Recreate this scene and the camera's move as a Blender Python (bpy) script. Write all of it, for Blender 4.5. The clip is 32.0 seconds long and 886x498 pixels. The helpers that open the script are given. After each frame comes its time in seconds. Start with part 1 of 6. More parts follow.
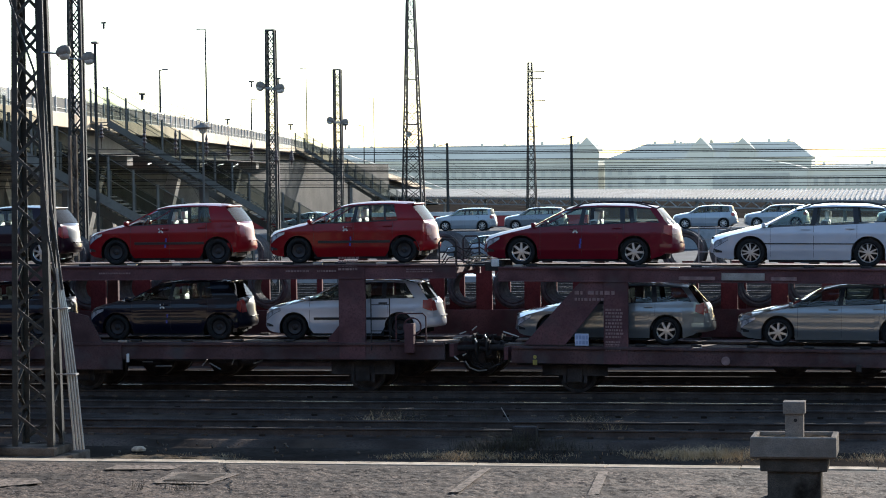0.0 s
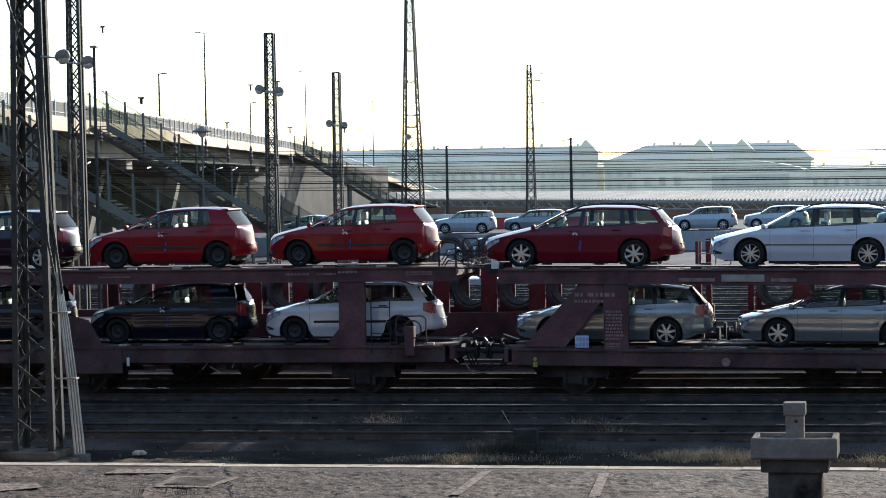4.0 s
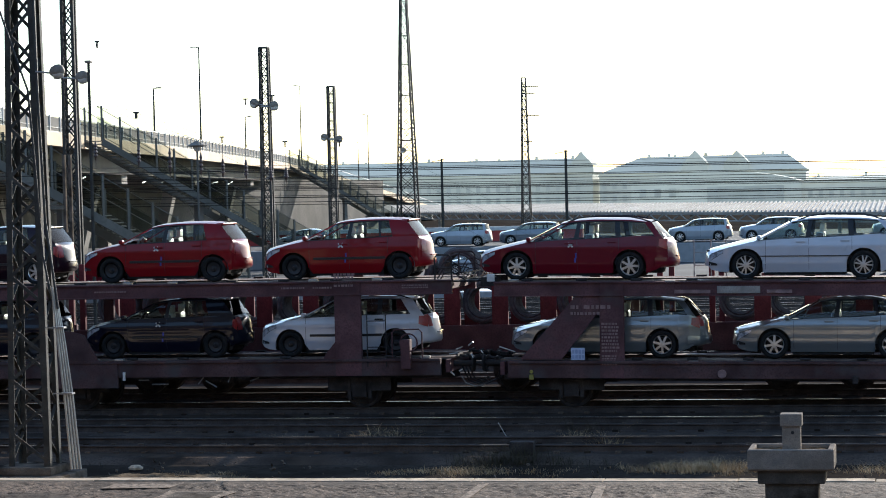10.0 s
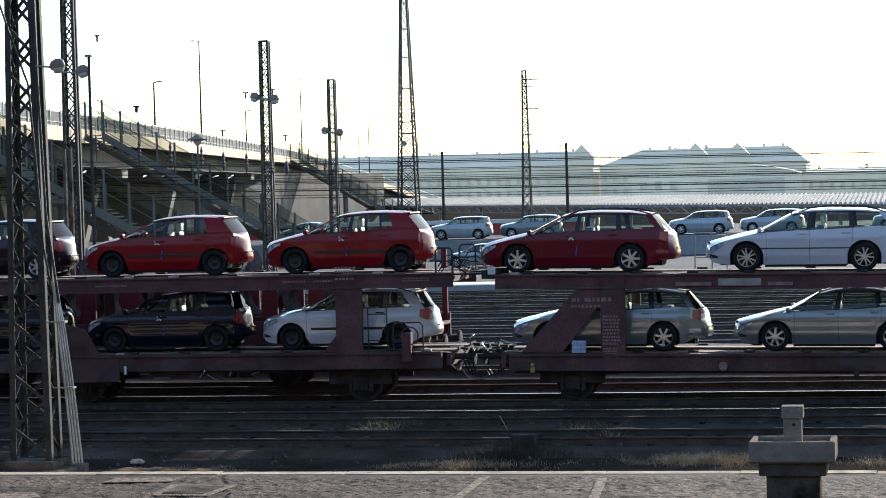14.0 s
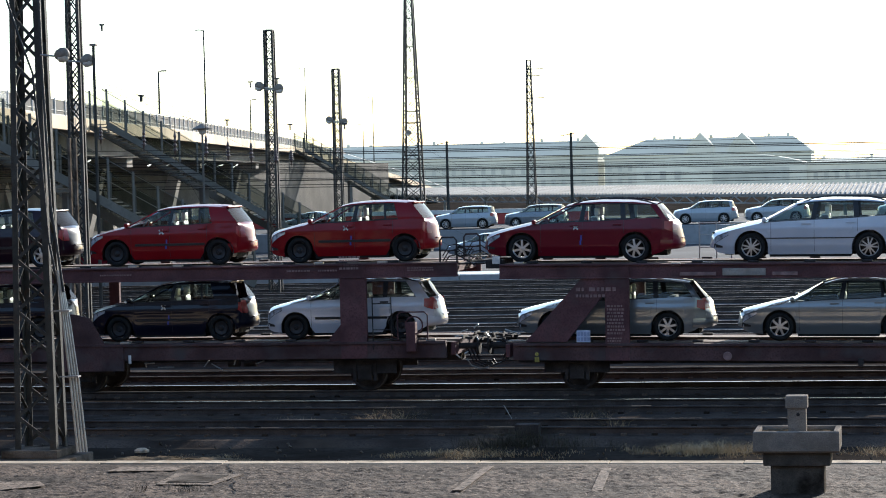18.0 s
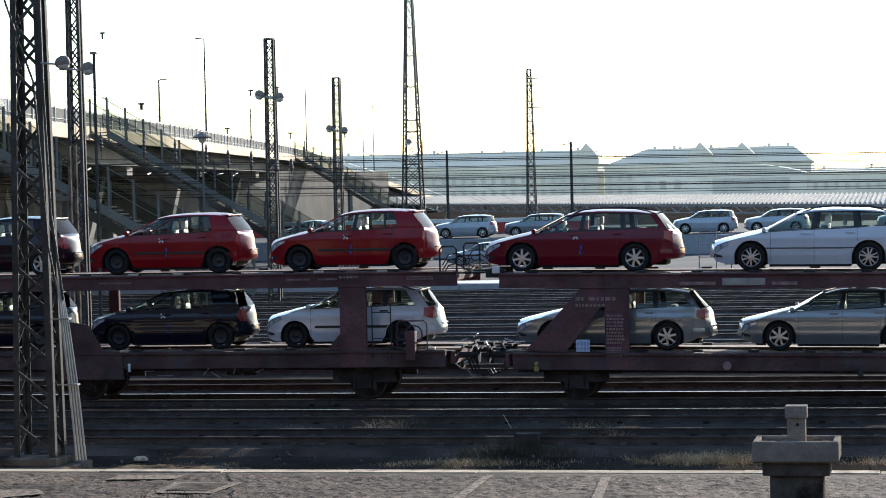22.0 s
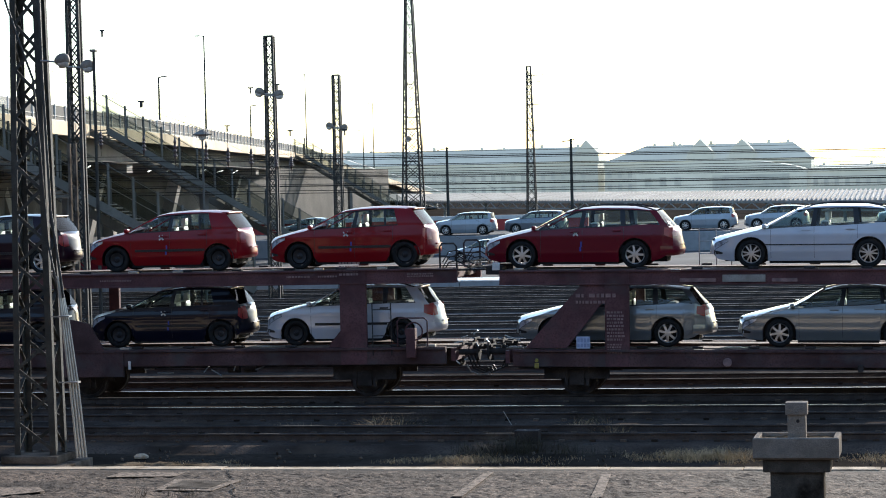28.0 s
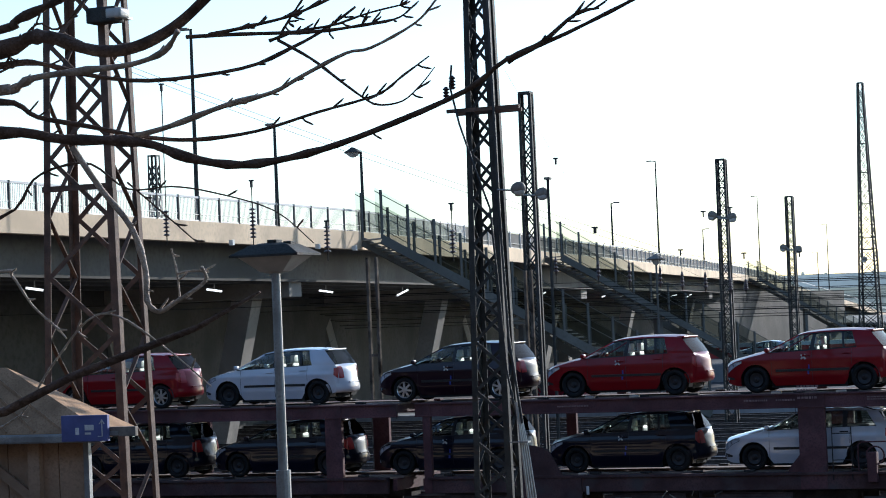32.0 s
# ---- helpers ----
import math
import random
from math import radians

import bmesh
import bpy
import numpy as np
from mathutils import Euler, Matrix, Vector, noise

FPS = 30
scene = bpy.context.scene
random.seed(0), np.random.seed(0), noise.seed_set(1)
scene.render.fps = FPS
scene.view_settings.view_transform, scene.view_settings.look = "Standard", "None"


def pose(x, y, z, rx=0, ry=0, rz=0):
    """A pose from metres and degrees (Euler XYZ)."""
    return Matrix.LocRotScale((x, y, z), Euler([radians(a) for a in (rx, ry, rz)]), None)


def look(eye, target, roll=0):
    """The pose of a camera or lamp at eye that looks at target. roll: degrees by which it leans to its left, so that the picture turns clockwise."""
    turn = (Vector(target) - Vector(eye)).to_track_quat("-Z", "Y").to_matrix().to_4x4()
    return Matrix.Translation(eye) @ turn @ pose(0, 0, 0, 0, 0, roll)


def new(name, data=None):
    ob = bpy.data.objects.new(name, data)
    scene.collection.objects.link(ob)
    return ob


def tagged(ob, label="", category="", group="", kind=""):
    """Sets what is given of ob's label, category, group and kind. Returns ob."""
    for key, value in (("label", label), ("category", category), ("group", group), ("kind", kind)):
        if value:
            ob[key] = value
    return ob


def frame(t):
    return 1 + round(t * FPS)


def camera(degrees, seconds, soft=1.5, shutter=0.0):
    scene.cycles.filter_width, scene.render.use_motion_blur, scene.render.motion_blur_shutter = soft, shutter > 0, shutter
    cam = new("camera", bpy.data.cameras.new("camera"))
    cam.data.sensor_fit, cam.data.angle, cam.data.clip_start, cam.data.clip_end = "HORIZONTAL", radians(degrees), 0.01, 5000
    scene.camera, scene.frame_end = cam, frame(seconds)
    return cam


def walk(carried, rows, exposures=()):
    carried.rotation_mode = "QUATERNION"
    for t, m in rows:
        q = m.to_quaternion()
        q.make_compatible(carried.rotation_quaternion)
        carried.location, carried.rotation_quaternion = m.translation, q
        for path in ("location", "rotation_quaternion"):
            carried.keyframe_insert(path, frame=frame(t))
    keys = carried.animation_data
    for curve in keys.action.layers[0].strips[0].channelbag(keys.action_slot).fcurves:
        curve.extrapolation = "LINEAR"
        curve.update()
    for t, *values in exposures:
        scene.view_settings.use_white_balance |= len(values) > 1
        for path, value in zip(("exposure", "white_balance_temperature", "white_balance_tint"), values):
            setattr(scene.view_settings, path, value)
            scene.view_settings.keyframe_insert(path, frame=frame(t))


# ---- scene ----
# Camera on a raised bank behind the platform, panning on the spot.
# World: x along the tracks, y away from the camera, z up from the rail heads.
cam = camera(21.15, 32.0, soft=1.0)
EYE = 4.94
ROWS = [
    (0, 88.274, 0.851, 11.988), (0.5, 88.229, 0.807, 11.972), (1, 88.187, 0.727, 11.978),
    (1.5, 88.156, 0.878, 12.065), (2, 88.148, 0.820, 12.095), (2.5, 88.188, 0.816, 12.036),
    (3, 88.260, 0.866, 11.984), (3.5, 88.297, 1.027, 11.967), (5.5, 88.448, 1.149, 11.987),
    (6, 88.405, 1.188, 11.995), (6.5, 88.447, 1.183, 11.965), (7, 88.396, 1.248, 11.911),
    (7.5, 88.437, 1.282, 11.945), (8, 88.415, 1.367, 11.978), (8.5, 88.568, 1.354, 11.920),
    (9, 88.664, 1.360, 11.853), (9.5, 88.751, 1.432, 11.888), (10, 88.648, 1.397, 11.860),
    (10.5, 88.512, 1.377, 11.940), (11, 88.458, 1.476, 11.890), (11.5, 88.474, 1.378, 11.771),
    (12, 88.539, 1.415, 11.822), (12.5, 88.581, 1.395, 11.816), (13, 88.547, 1.463, 11.819),
    (13.5, 88.519, 1.491, 11.823), (14, 88.483, 1.554, 11.875), (14.5, 88.360, 1.570, 11.879),
    (16.5, 88.204, 1.633, 11.898), (17, 88.253, 1.643, 11.902), (17.5, 88.284, 1.639, 11.928),
    (18, 88.231, 1.499, 11.985), (18.5, 88.222, 1.317, 11.934), (19, 88.240, 1.334, 11.959),
    (19.5, 88.292, 1.403, 11.961), (20, 88.374, 1.355, 11.925), (20.5, 88.355, 1.401, 11.946),
    (21, 88.334, 1.361, 11.903), (21.5, 88.325, 1.338, 11.959), (22, 88.449, 1.340, 11.985),
    (22.5, 88.483, 1.249, 11.991), (23, 88.469, 1.308, 12.042), (23.5, 88.509, 1.300, 12.024),
    (24, 88.459, 1.221, 11.919), (24.5, 88.472, 1.226, 11.838), (25, 88.399, 1.211, 11.826),
    (25.5, 88.409, 1.203, 11.854), (27.5, 88.473, 1.346, 11.970), (28, 88.378, 1.433, 11.985),
    (28.5, 88.521, 1.421, 12.066), (29, 88.474, 1.295, 12.102), (29.5, 88.543, 1.218, 12.135),
    (30, 88.447, 1.283, 12.049), (30.5, 88.826, 1.402, 12.563), (30.7, 89.233, 1.646, 13.702),
    (30.8, 89.560, 1.834, 14.609), (31, 90.165, 2.164, 16.271), (31.1, 90.29, 2.17, 17.06),
    (31.2, 90.48, 2.19, 18.08), (31.3, 90.61, 2.21, 18.79), (31.4, 90.75, 2.22, 19.5), (31.5, 90.915, 2.238, 20.025), (31.6, 91.07, 2.25, 20.73), (31.8, 91.46, 2.29, 21.9),
    (32, 91.737, 2.329, 22.901),
]


def eye_x(t):
    """The eye drifts a little to the left as the camera swings round at the end."""
    return float(np.interp(t, (30.5, 31.0, 31.2, 31.5, 32.0), (0, -0.006, -0.011, -0.033, -0.045)))


walk(cam, [(t, pose(eye_x(t), 0, EYE, rx, ry, rz)) for t, rx, ry, rz in ROWS], exposures=[(0, 1.17, 6350, 10), (30.3, 1.17, 6350, 10), (31.4, 0.76, 5950, 10), (32, 0.63, 5750, 10)])

# ---- light ----
SUN_TO = Vector((0.285, 0.955, 0.315)).normalized()   # towards the sun: beyond the tracks, to the right
world = bpy.data.worlds.new("sky")
scene.world = world
world.use_nodes = True
wn = world.node_tree
wn.nodes.clear()
sky = wn.nodes.new("ShaderNodeTexSky")
sky.sky_type, sky.sun_disc = "NISHITA", False
sky.sun_elevation = math.asin(SUN_TO.z)
sky.sun_rotation = math.atan2(SUN_TO.x, SUN_TO.y)
sky.air_density, sky.dust_density, sky.ozone_density = 1.0, 0.35, 2.3
bg = wn.nodes.new("ShaderNodeBackground")
bg.inputs["Strength"].default_value = 0.15
wout = wn.nodes.new("ShaderNodeOutputWorld")
wn.links.new(sky.outputs[0], bg.inputs[0])
wn.links.new(bg.outputs[0], wout.inputs[0])
sun_data = bpy.data.lights.new("sun", "SUN")
sun_data.energy, sun_data.angle, sun_data.color = 4.6, radians(0.55), (1.0, 0.94, 0.85)
sun = new("sun", sun_data)
sun.matrix_world = look((0, 0, 60), Vector((0, 0, 60)) - SUN_TO)


# ---- materials ----
def mat(name, base, rough=0.6, metal=0.0, vary=0.25, scale=3.0, fine=40.0, bump=0.0, bump_scale=60.0, coat=0.0, tint=None, obj_vary=0.0, emit=0.0, stain=None, grain=None, spec=None):
    """Principled surface whose colour varies at two scales, with optional relief, coat and stains."""
    m = bpy.data.materials.new(name)
    m.use_nodes = True
    nt = m.node_tree
    p = nt.nodes["Principled BSDF"]
    p.inputs["Roughness"].default_value = rough
    p.inputs["Metallic"].default_value = metal
    p.inputs["Coat Weight"].default_value = coat
    p.inputs["Coat Roughness"].default_value = 0.04
    p.inputs["Specular IOR Level"].default_value = spec if spec is not None else 0.1 if rough >= 0.84 else 0.5
    tc = nt.nodes.new("ShaderNodeTexCoord")

    def noise_node(s, detail):
        n = nt.nodes.new("ShaderNodeTexNoise")
        n.inputs["Scale"].default_value, n.inputs["Detail"].default_value = s, detail
        nt.links.new(tc.outputs["Object"], n.inputs["Vector"])
        return n

    def mix(a, b, fac, kind="MIX"):
        x = nt.nodes.new("ShaderNodeMix")
        x.data_type, x.blend_type = "RGBA", kind
        for sock, v in ((x.inputs[6], a), (x.inputs[7], b)):
            if isinstance(v, tuple):
                sock.default_value = (*v, 1)
            else:
                nt.links.new(v, sock)
        if isinstance(fac, float):
            x.inputs[0].default_value = fac
        else:
            nt.links.new(fac, x.inputs[0])
        return x.outputs[2]

    def ramp(sock, lo, hi):
        r = nt.nodes.new("ShaderNodeMapRange")
        r.inputs[1].default_value, r.inputs[2].default_value = lo, hi
        nt.links.new(sock, r.inputs[0])
        return r.outputs[0]

    dark = tuple(c * (1 - vary) for c in base)
    light = tint or tuple(min(1, c * (1 + vary)) for c in base)
    col = mix(dark, light, ramp(noise_node(scale, 4).outputs["Fac"], 0.35, 0.65))
    if fine:
        col = mix(col, tuple(c * (1 - vary) for c in base), ramp(noise_node(fine, 3).outputs["Fac"], 0.45, 0.8))
    if stain:
        col = mix(col, stain[0], ramp(noise_node(stain[1], 5).outputs["Fac"], stain[2], stain[2] + 0.18))
    if grain:
        for g_col, g_scale, g_at in grain:
            col = mix(col, g_col, ramp(noise_node(g_scale, 2).outputs["Fac"], g_at, g_at + 0.07))
    if obj_vary:
        oi = nt.nodes.new("ShaderNodeObjectInfo")
        col = mix(col, tuple(c * (1 - obj_vary) for c in base), oi.outputs["Random"])
    nt.links.new(col, p.inputs["Base Color"])
    if bump:
        b = nt.nodes.new("ShaderNodeBump")
        b.inputs["Strength"].default_value, b.inputs["Distance"].default_value = bump, 0.02
        nt.links.new(noise_node(bump_scale, 6).outputs["Fac"], b.inputs["Height"])
        nt.links.new(b.outputs[0], p.inputs["Normal"])
    if emit:
        nt.links.new(col, p.inputs["Emission Color"])
        p.inputs["Emission Strength"].default_value = emit
    return m


def glass_mat(name, tint, ior=1.45):
    """Thin car glass: mostly clear, with a glossy coat of reflection."""
    m = bpy.data.materials.new(name)
    m.use_nodes = True
    nt = m.node_tree
    nt.nodes.clear()
    out = nt.nodes.new("ShaderNodeOutputMaterial")
    tr = nt.nodes.new("ShaderNodeBsdfTransparent")
    tr.inputs[0].default_value = (*tint, 1)
    gl = nt.nodes.new("ShaderNodeBsdfGlossy")
    gl.inputs["Roughness"].default_value = 0.02
    fr = nt.nodes.new("ShaderNodeFresnel")
    fr.inputs[0].default_value = ior
    mx = nt.nodes.new("ShaderNodeMixShader")
    nt.links.new(fr.outputs[0], mx.inputs[0])
    nt.links.new(tr.outputs[0], mx.inputs[1])
    nt.links.new(gl.outputs[0], mx.inputs[2])
    nt.links.new(mx.outputs[0], out.inputs[0])
    return m


def paint(name, base, metal=0.0, rough=0.35, vary=0.06, coat=1.0, spec=None):
    return mat(name, base, rough, metal, vary, 1.5, 0, coat=coat, spec=spec)


M = {
    "asphalt": mat("worn_asphalt", (0.085, 0.06, 0.044), 0.9, 0, 0.4, 1.2, 0, 0.8, 22, stain=((0.15, 0.105, 0.076), 0.7, 0.52), grain=(((0.035, 0.025, 0.019), 9.0, 0.52), ((0.22, 0.16, 0.12), 14.0, 0.62), ((0.03, 0.022, 0.016), 19.0, 0.57), ((0.045, 0.033, 0.025), 0.6, 0.57)), spec=0.1),
    "mend": mat("asphalt_mend", (0.21, 0.155, 0.115), 0.9, 0, 0.4, 3, 0, 0.8, 18, stain=((0.12, 0.09, 0.066), 3, 0.5), grain=(((0.06, 0.045, 0.034), 13.0, 0.52),), spec=0.1),
    "yard": mat("yard_asphalt", (0.06, 0.062, 0.066), 0.95, 0, 0.3, 0.15, 3),
    "dock": mat("dock_concrete", (0.26, 0.27, 0.28), 0.9, 0, 0.15, 0.2, 3),
    "ballast": mat("ballast", (0.072, 0.057, 0.047), 0.95, 0, 0.5, 0.5, 22, 1.0, 26, stain=((0.08, 0.06, 0.045), 0.7, 0.55), spec=0.0),
    "ground": mat("oily_ballast_ground", (0.04, 0.033, 0.027), 0.95, 0, 0.5, 0.25, 9, 0.8, 14, stain=((0.062, 0.054, 0.045), 0.8, 0.6), spec=0.0),
    "rail": mat("rail_steel", (0.085, 0.07, 0.062), 0.9, 0.0, 0.3, 2, 30, spec=0.0),
    "rail_head": mat("polished_rail_head", (0.5, 0.47, 0.44), 0.3, 0.9, 0.2, 2, 30),
    "dull_head": mat("dull_rail_head", (0.06, 0.055, 0.052), 0.8, 0.0, 0.3, 2, 30, spec=0.05),
    "far_head": mat("worn_rail_head", (0.2, 0.19, 0.18), 0.6, 0.2, 0.3, 2, 30, spec=0.2),
    "deck_track": mat("dusty_deck_plate", (0.2, 0.145, 0.115), 0.75, 0, 0.35, 1.5, 25, stain=((0.1, 0.055, 0.047), 1.2, 0.52), spec=0.2),
    "far_ballast": mat("grey_ballast", (0.15, 0.145, 0.14), 0.95, 0, 0.4, 0.4, 12, spec=0.0),
    "sill": mat("grimy_oxide_red", (0.086, 0.05, 0.049), 0.8, 0, 0.35, 1.2, 25, 0.2, 60, stain=((0.08, 0.065, 0.065), 1.5, 0.52), spec=0.1),
    "clip": mat("dusty_rail_clip", (0.13, 0.1, 0.078), 0.9, 0, 0.4, 2, 30, obj_vary=0.85, spec=0.0),
    "sleeper": mat("sleeper", (0.075, 0.064, 0.058), 0.9, 0, 0.4, 5, 60, 0.6, 50, obj_vary=0.4, spec=0.0),
    "concrete": mat("old_concrete", (0.275, 0.235, 0.195), 0.9, 0, 0.3, 2.5, 60, 0.6, 60, stain=((0.17, 0.155, 0.14), 2.6, 0.55), spec=0.0),
    "stained": mat("blackened_concrete", (0.13, 0.11, 0.09), 0.9, 0, 0.4, 2.5, 50, 0.6, 60, stain=((0.028, 0.022, 0.017), 2.2, 0.48), spec=0.0),
    "edge": mat("painted_edge", (0.62, 0.5, 0.37), 0.9, 0, 0.35, 2, 30, 0.4, 60, stain=((0.16, 0.125, 0.09), 3, 0.52), obj_vary=0.3, spec=0.0),
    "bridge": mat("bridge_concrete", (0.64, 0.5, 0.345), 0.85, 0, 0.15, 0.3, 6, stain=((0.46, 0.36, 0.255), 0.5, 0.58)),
    # stained pier concrete, darker than the parapet so the fronts read as shaded
    "pier": mat("shaded_pier_concrete", (0.3, 0.265, 0.225), 0.85, 0, 0.2, 0.3, 6, stain=((0.2, 0.175, 0.15), 0.5, 0.55)),
    # grey steel set darker to hold the shade below the deck
    "soffit": mat("bridge_steel_shade_grey", (0.15, 0.142, 0.13), 0.8, 0, 0.2, 0.3, 5, spec=0.1),
    "steel": mat("galvanised_steel", (0.3, 0.3, 0.29), 0.5, 0.6, 0.25, 3, 40),
    "conduit": mat("zinc_conduit", (0.4, 0.37, 0.33), 0.45, 0.6, 0.2, 3, 40),
    "apron": mat("smooth_pale_concrete", (0.6, 0.59, 0.56), 0.22, 0, 0.12, 0.4, 4),
    "dirt": mat("dry_dirt", (0.12, 0.09, 0.06), 0.95, 0, 0.6, 2, 25, 1.0, 30, stain=((0.03, 0.025, 0.018), 2.5, 0.5), spec=0.0),
    "mast": mat("mast_paint_dark_green", (0.05, 0.05, 0.045), 0.7, 0.0, 0.35, 3, 45, 0.3, 90, stain=((0.075, 0.046, 0.03), 4, 0.6), spec=0.12),
    "rust": mat("rusty_steel", (0.12, 0.07, 0.045), 0.8, 0.0, 0.4, 4, 60, 0.4, 90),
    "lamp_grey": mat("lamp_housing_grey", (0.2, 0.172, 0.142), 0.65, 0, 0.2, 8, 40, spec=0.15),
    "lamp_glass": mat("lamp_cover", (0.45, 0.43, 0.39), 0.25, 0, 0.1, 8, 0),
    "wagon": mat("wagon_oxide_red", (0.11, 0.052, 0.054), 0.75, 0, 0.35, 1.2, 25, 0.2, 60, stain=((0.085, 0.055, 0.055), 1.5, 0.54), spec=0.15),
    "bogie": mat("grimy_running_gear", (0.048, 0.042, 0.04), 0.85, 0.0, 0.4, 3, 40, spec=0.1),
    "dark_block": mat("reflection_block_dark", (0.06, 0.062, 0.066), 0.95, 0, 0.3, 0.5, 3, spec=0.0),
    "coil": mat("wire_rod", (0.075, 0.07, 0.068), 0.75, 0.0, 0.4, 5, 90, 1.0, 70, spec=0.25),
    "stake": mat("stake_red", (0.11, 0.028, 0.03), 0.75, 0, 0.3, 2, 30, spec=0.1),
    "white_mark": mat("white_marking", (0.65, 0.63, 0.6), 0.7, 0, 0.2, 6, 50),
    "grey_mark": mat("faded_marking", (0.24, 0.15, 0.14), 0.8, 0, 0.3, 6, 50),
    "blue_tape": mat("blue_tape", (0.03, 0.05, 0.3), 0.5, 0, 0.1, 6, 0),
    "tyre": mat("tyre_rubber", (0.018, 0.018, 0.018), 0.85, 0, 0.2, 9, 0),
    "ramp": mat("yellowish_steel", (0.4, 0.3, 0.2), 0.6, 0.1, 0.3, 5, 40),
    "black": mat("black_trim", (0.012, 0.012, 0.013), 0.5, 0, 0.2, 9, 0),
    "alloy": mat("alloy_wheel", (0.55, 0.55, 0.56), 0.3, 0.85, 0.1, 9, 0),
    "steelwheel": mat("black_steel_wheel", (0.016, 0.016, 0.018), 0.5, 0.3, 0.2, 9, 0),
    "seat": mat("seat_fabric", (0.14, 0.14, 0.145), 0.9, 0, 0.2, 9, 0),
    "cover": mat("white_seat_cover", (0.88, 0.88, 0.84), 0.5, 0, 0.05, 9, 0),
    "tail": mat("tail_lamp_red", (0.3, 0.006, 0.006), 0.3, 0, 0.15, 20, 0, coat=0.25),
    "head": mat("headlamp", (0.3, 0.32, 0.36), 0.1, 0.0, 0.5, 14, 0, coat=1.0),
    "red_car": paint("red_paint", (0.2, 0.004, 0.008), coat=0.3, spec=0.12),
    "dred_car": paint("deep_red_paint", (0.13, 0.005, 0.014), coat=0.32, spec=0.12),
    "white_car": paint("white_paint", (0.47, 0.48, 0.52)),
    "silver_car": paint("silver_grey_paint", (0.2, 0.22, 0.23), 0.5, 0.3),
    "black_car": paint("black_blue_paint", (0.004, 0.005, 0.014), coat=0.4, spec=0.12),
    "darkred_car": paint("dark_maroon_paint", (0.014, 0.004, 0.009), coat=0.4, spec=0.12),
    "grey_car": paint("pale_silver_paint", (0.27, 0.3, 0.33), 0.2),
    "dark_suv": paint("slate_paint", (0.12, 0.14, 0.16), 0.4),
    "glass": glass_mat("car_glass", (0.68, 0.76, 0.71), 1.45),
    "rear_glass": glass_mat("rear_glass", (0.2, 0.25, 0.235), 1.1),
    "screen": glass_mat("mesh_screen", (0.55, 0.58, 0.56), 1.1),
    "panel_grey": mat("rail_panel_grey", (0.085, 0.083, 0.077), 0.8, 0, 0.12, 0.6, 5, spec=0.1),
    # straw colour raised to stand in for sun patches let through between the cars
    "grass": mat("dry_grass", (0.5, 0.35, 0.19), 0.9, 0, 0.5, 3, 30),
    "weed": mat("dry_weed", (0.05, 0.044, 0.026), 0.9, 0, 0.35, 3, 30),
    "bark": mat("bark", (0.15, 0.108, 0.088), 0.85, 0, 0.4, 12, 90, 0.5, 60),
    # copy of the bark with sunlight put in as a paler colour
    "bark_sunlit": mat("bark_sunny", (0.55, 0.46, 0.38), 0.85, 0, 0.3, 12, 90, 0.5, 60),
    "wire": mat("wire", (0.028, 0.026, 0.025), 0.85, 0, 0.1, 3, 0, spec=0.05),
    "insulator": mat("brown_porcelain", (0.06, 0.035, 0.03), 0.3, 0, 0.1, 9, 0),
    # distant haze is put into these pale colours and their weak glow
    "far_wall": mat("hazed_far_facade", (0.37, 0.39, 0.345), 0.9, 0, 0.12, 0.04, 0.3, emit=0.27),
    "hazed_far_roof": mat("hazed_far_roof", (0.355, 0.38, 0.34), 0.9, 0, 0.1, 0.04, 0.3, emit=0.3),
    "hazed_far_window": mat("hazed_far_window", (0.29, 0.31, 0.28), 0.6, 0, 0.1, 0.3, 0, emit=0.24),
    "far_hill": mat("hazed_far_woods", (0.3, 0.36, 0.335), 0.95, 0, 0.2, 0.03, 0.3, emit=0.38),
    "canopy": mat("canopy_sheet", (0.34, 0.29, 0.24), 0.6, 0, 0.2, 0.2, 2),
    "stair_steel": mat("stair_steel_grey", (0.125, 0.122, 0.11), 0.8, 0, 0.2, 0.5, 6, spec=0.1),
    "truss": mat("truss_grey", (0.32, 0.31, 0.285), 0.8, 0, 0.2, 0.3, 3, spec=0.1),
    "red_wall": mat("red_barrier", (0.42, 0.05, 0.045), 0.7, 0, 0.2, 0.2, 2),
    "pale": mat("pale_coping", (0.6, 0.59, 0.56), 0.8, 0, 0.12, 0.3, 3),
    # shade below the bridge put in as a dark wall colour
    "under": mat("shade_dark_underside", (0.094, 0.086, 0.075), 0.9, 0, 0.25, 0.3, 4),
    "tube": mat("strip_light", (0.9, 0.9, 0.85), 0.5, 0, 0.02, 1, 0, emit=1.3),
    "shed_wall": mat("shed_wall", (0.38, 0.25, 0.16), 0.85, 0, 0.25, 1.2, 25, 0.3, 40),
    "card_ink": mat("faded_card_ink", (0.27, 0.32, 0.47), 0.8, 0, 0.1, 8, 0),
    "sign_blue": mat("blue_sign", (0.1, 0.11, 0.27), 0.6, 0, 0.2, 3, 0),
    "paper": mat("pale_blue_card", (0.42, 0.48, 0.62), 0.7, 0, 0.1, 8, 0),
    "shed_roof": mat("weathered_shed_roof", (0.36, 0.22, 0.125), 0.85, 0, 0.35, 1.5, 30, 0.4, 40),
    "yellow": mat("yellow_paint", (0.3, 0.24, 0.05), 0.6, 0, 0.2, 9, 0),
}


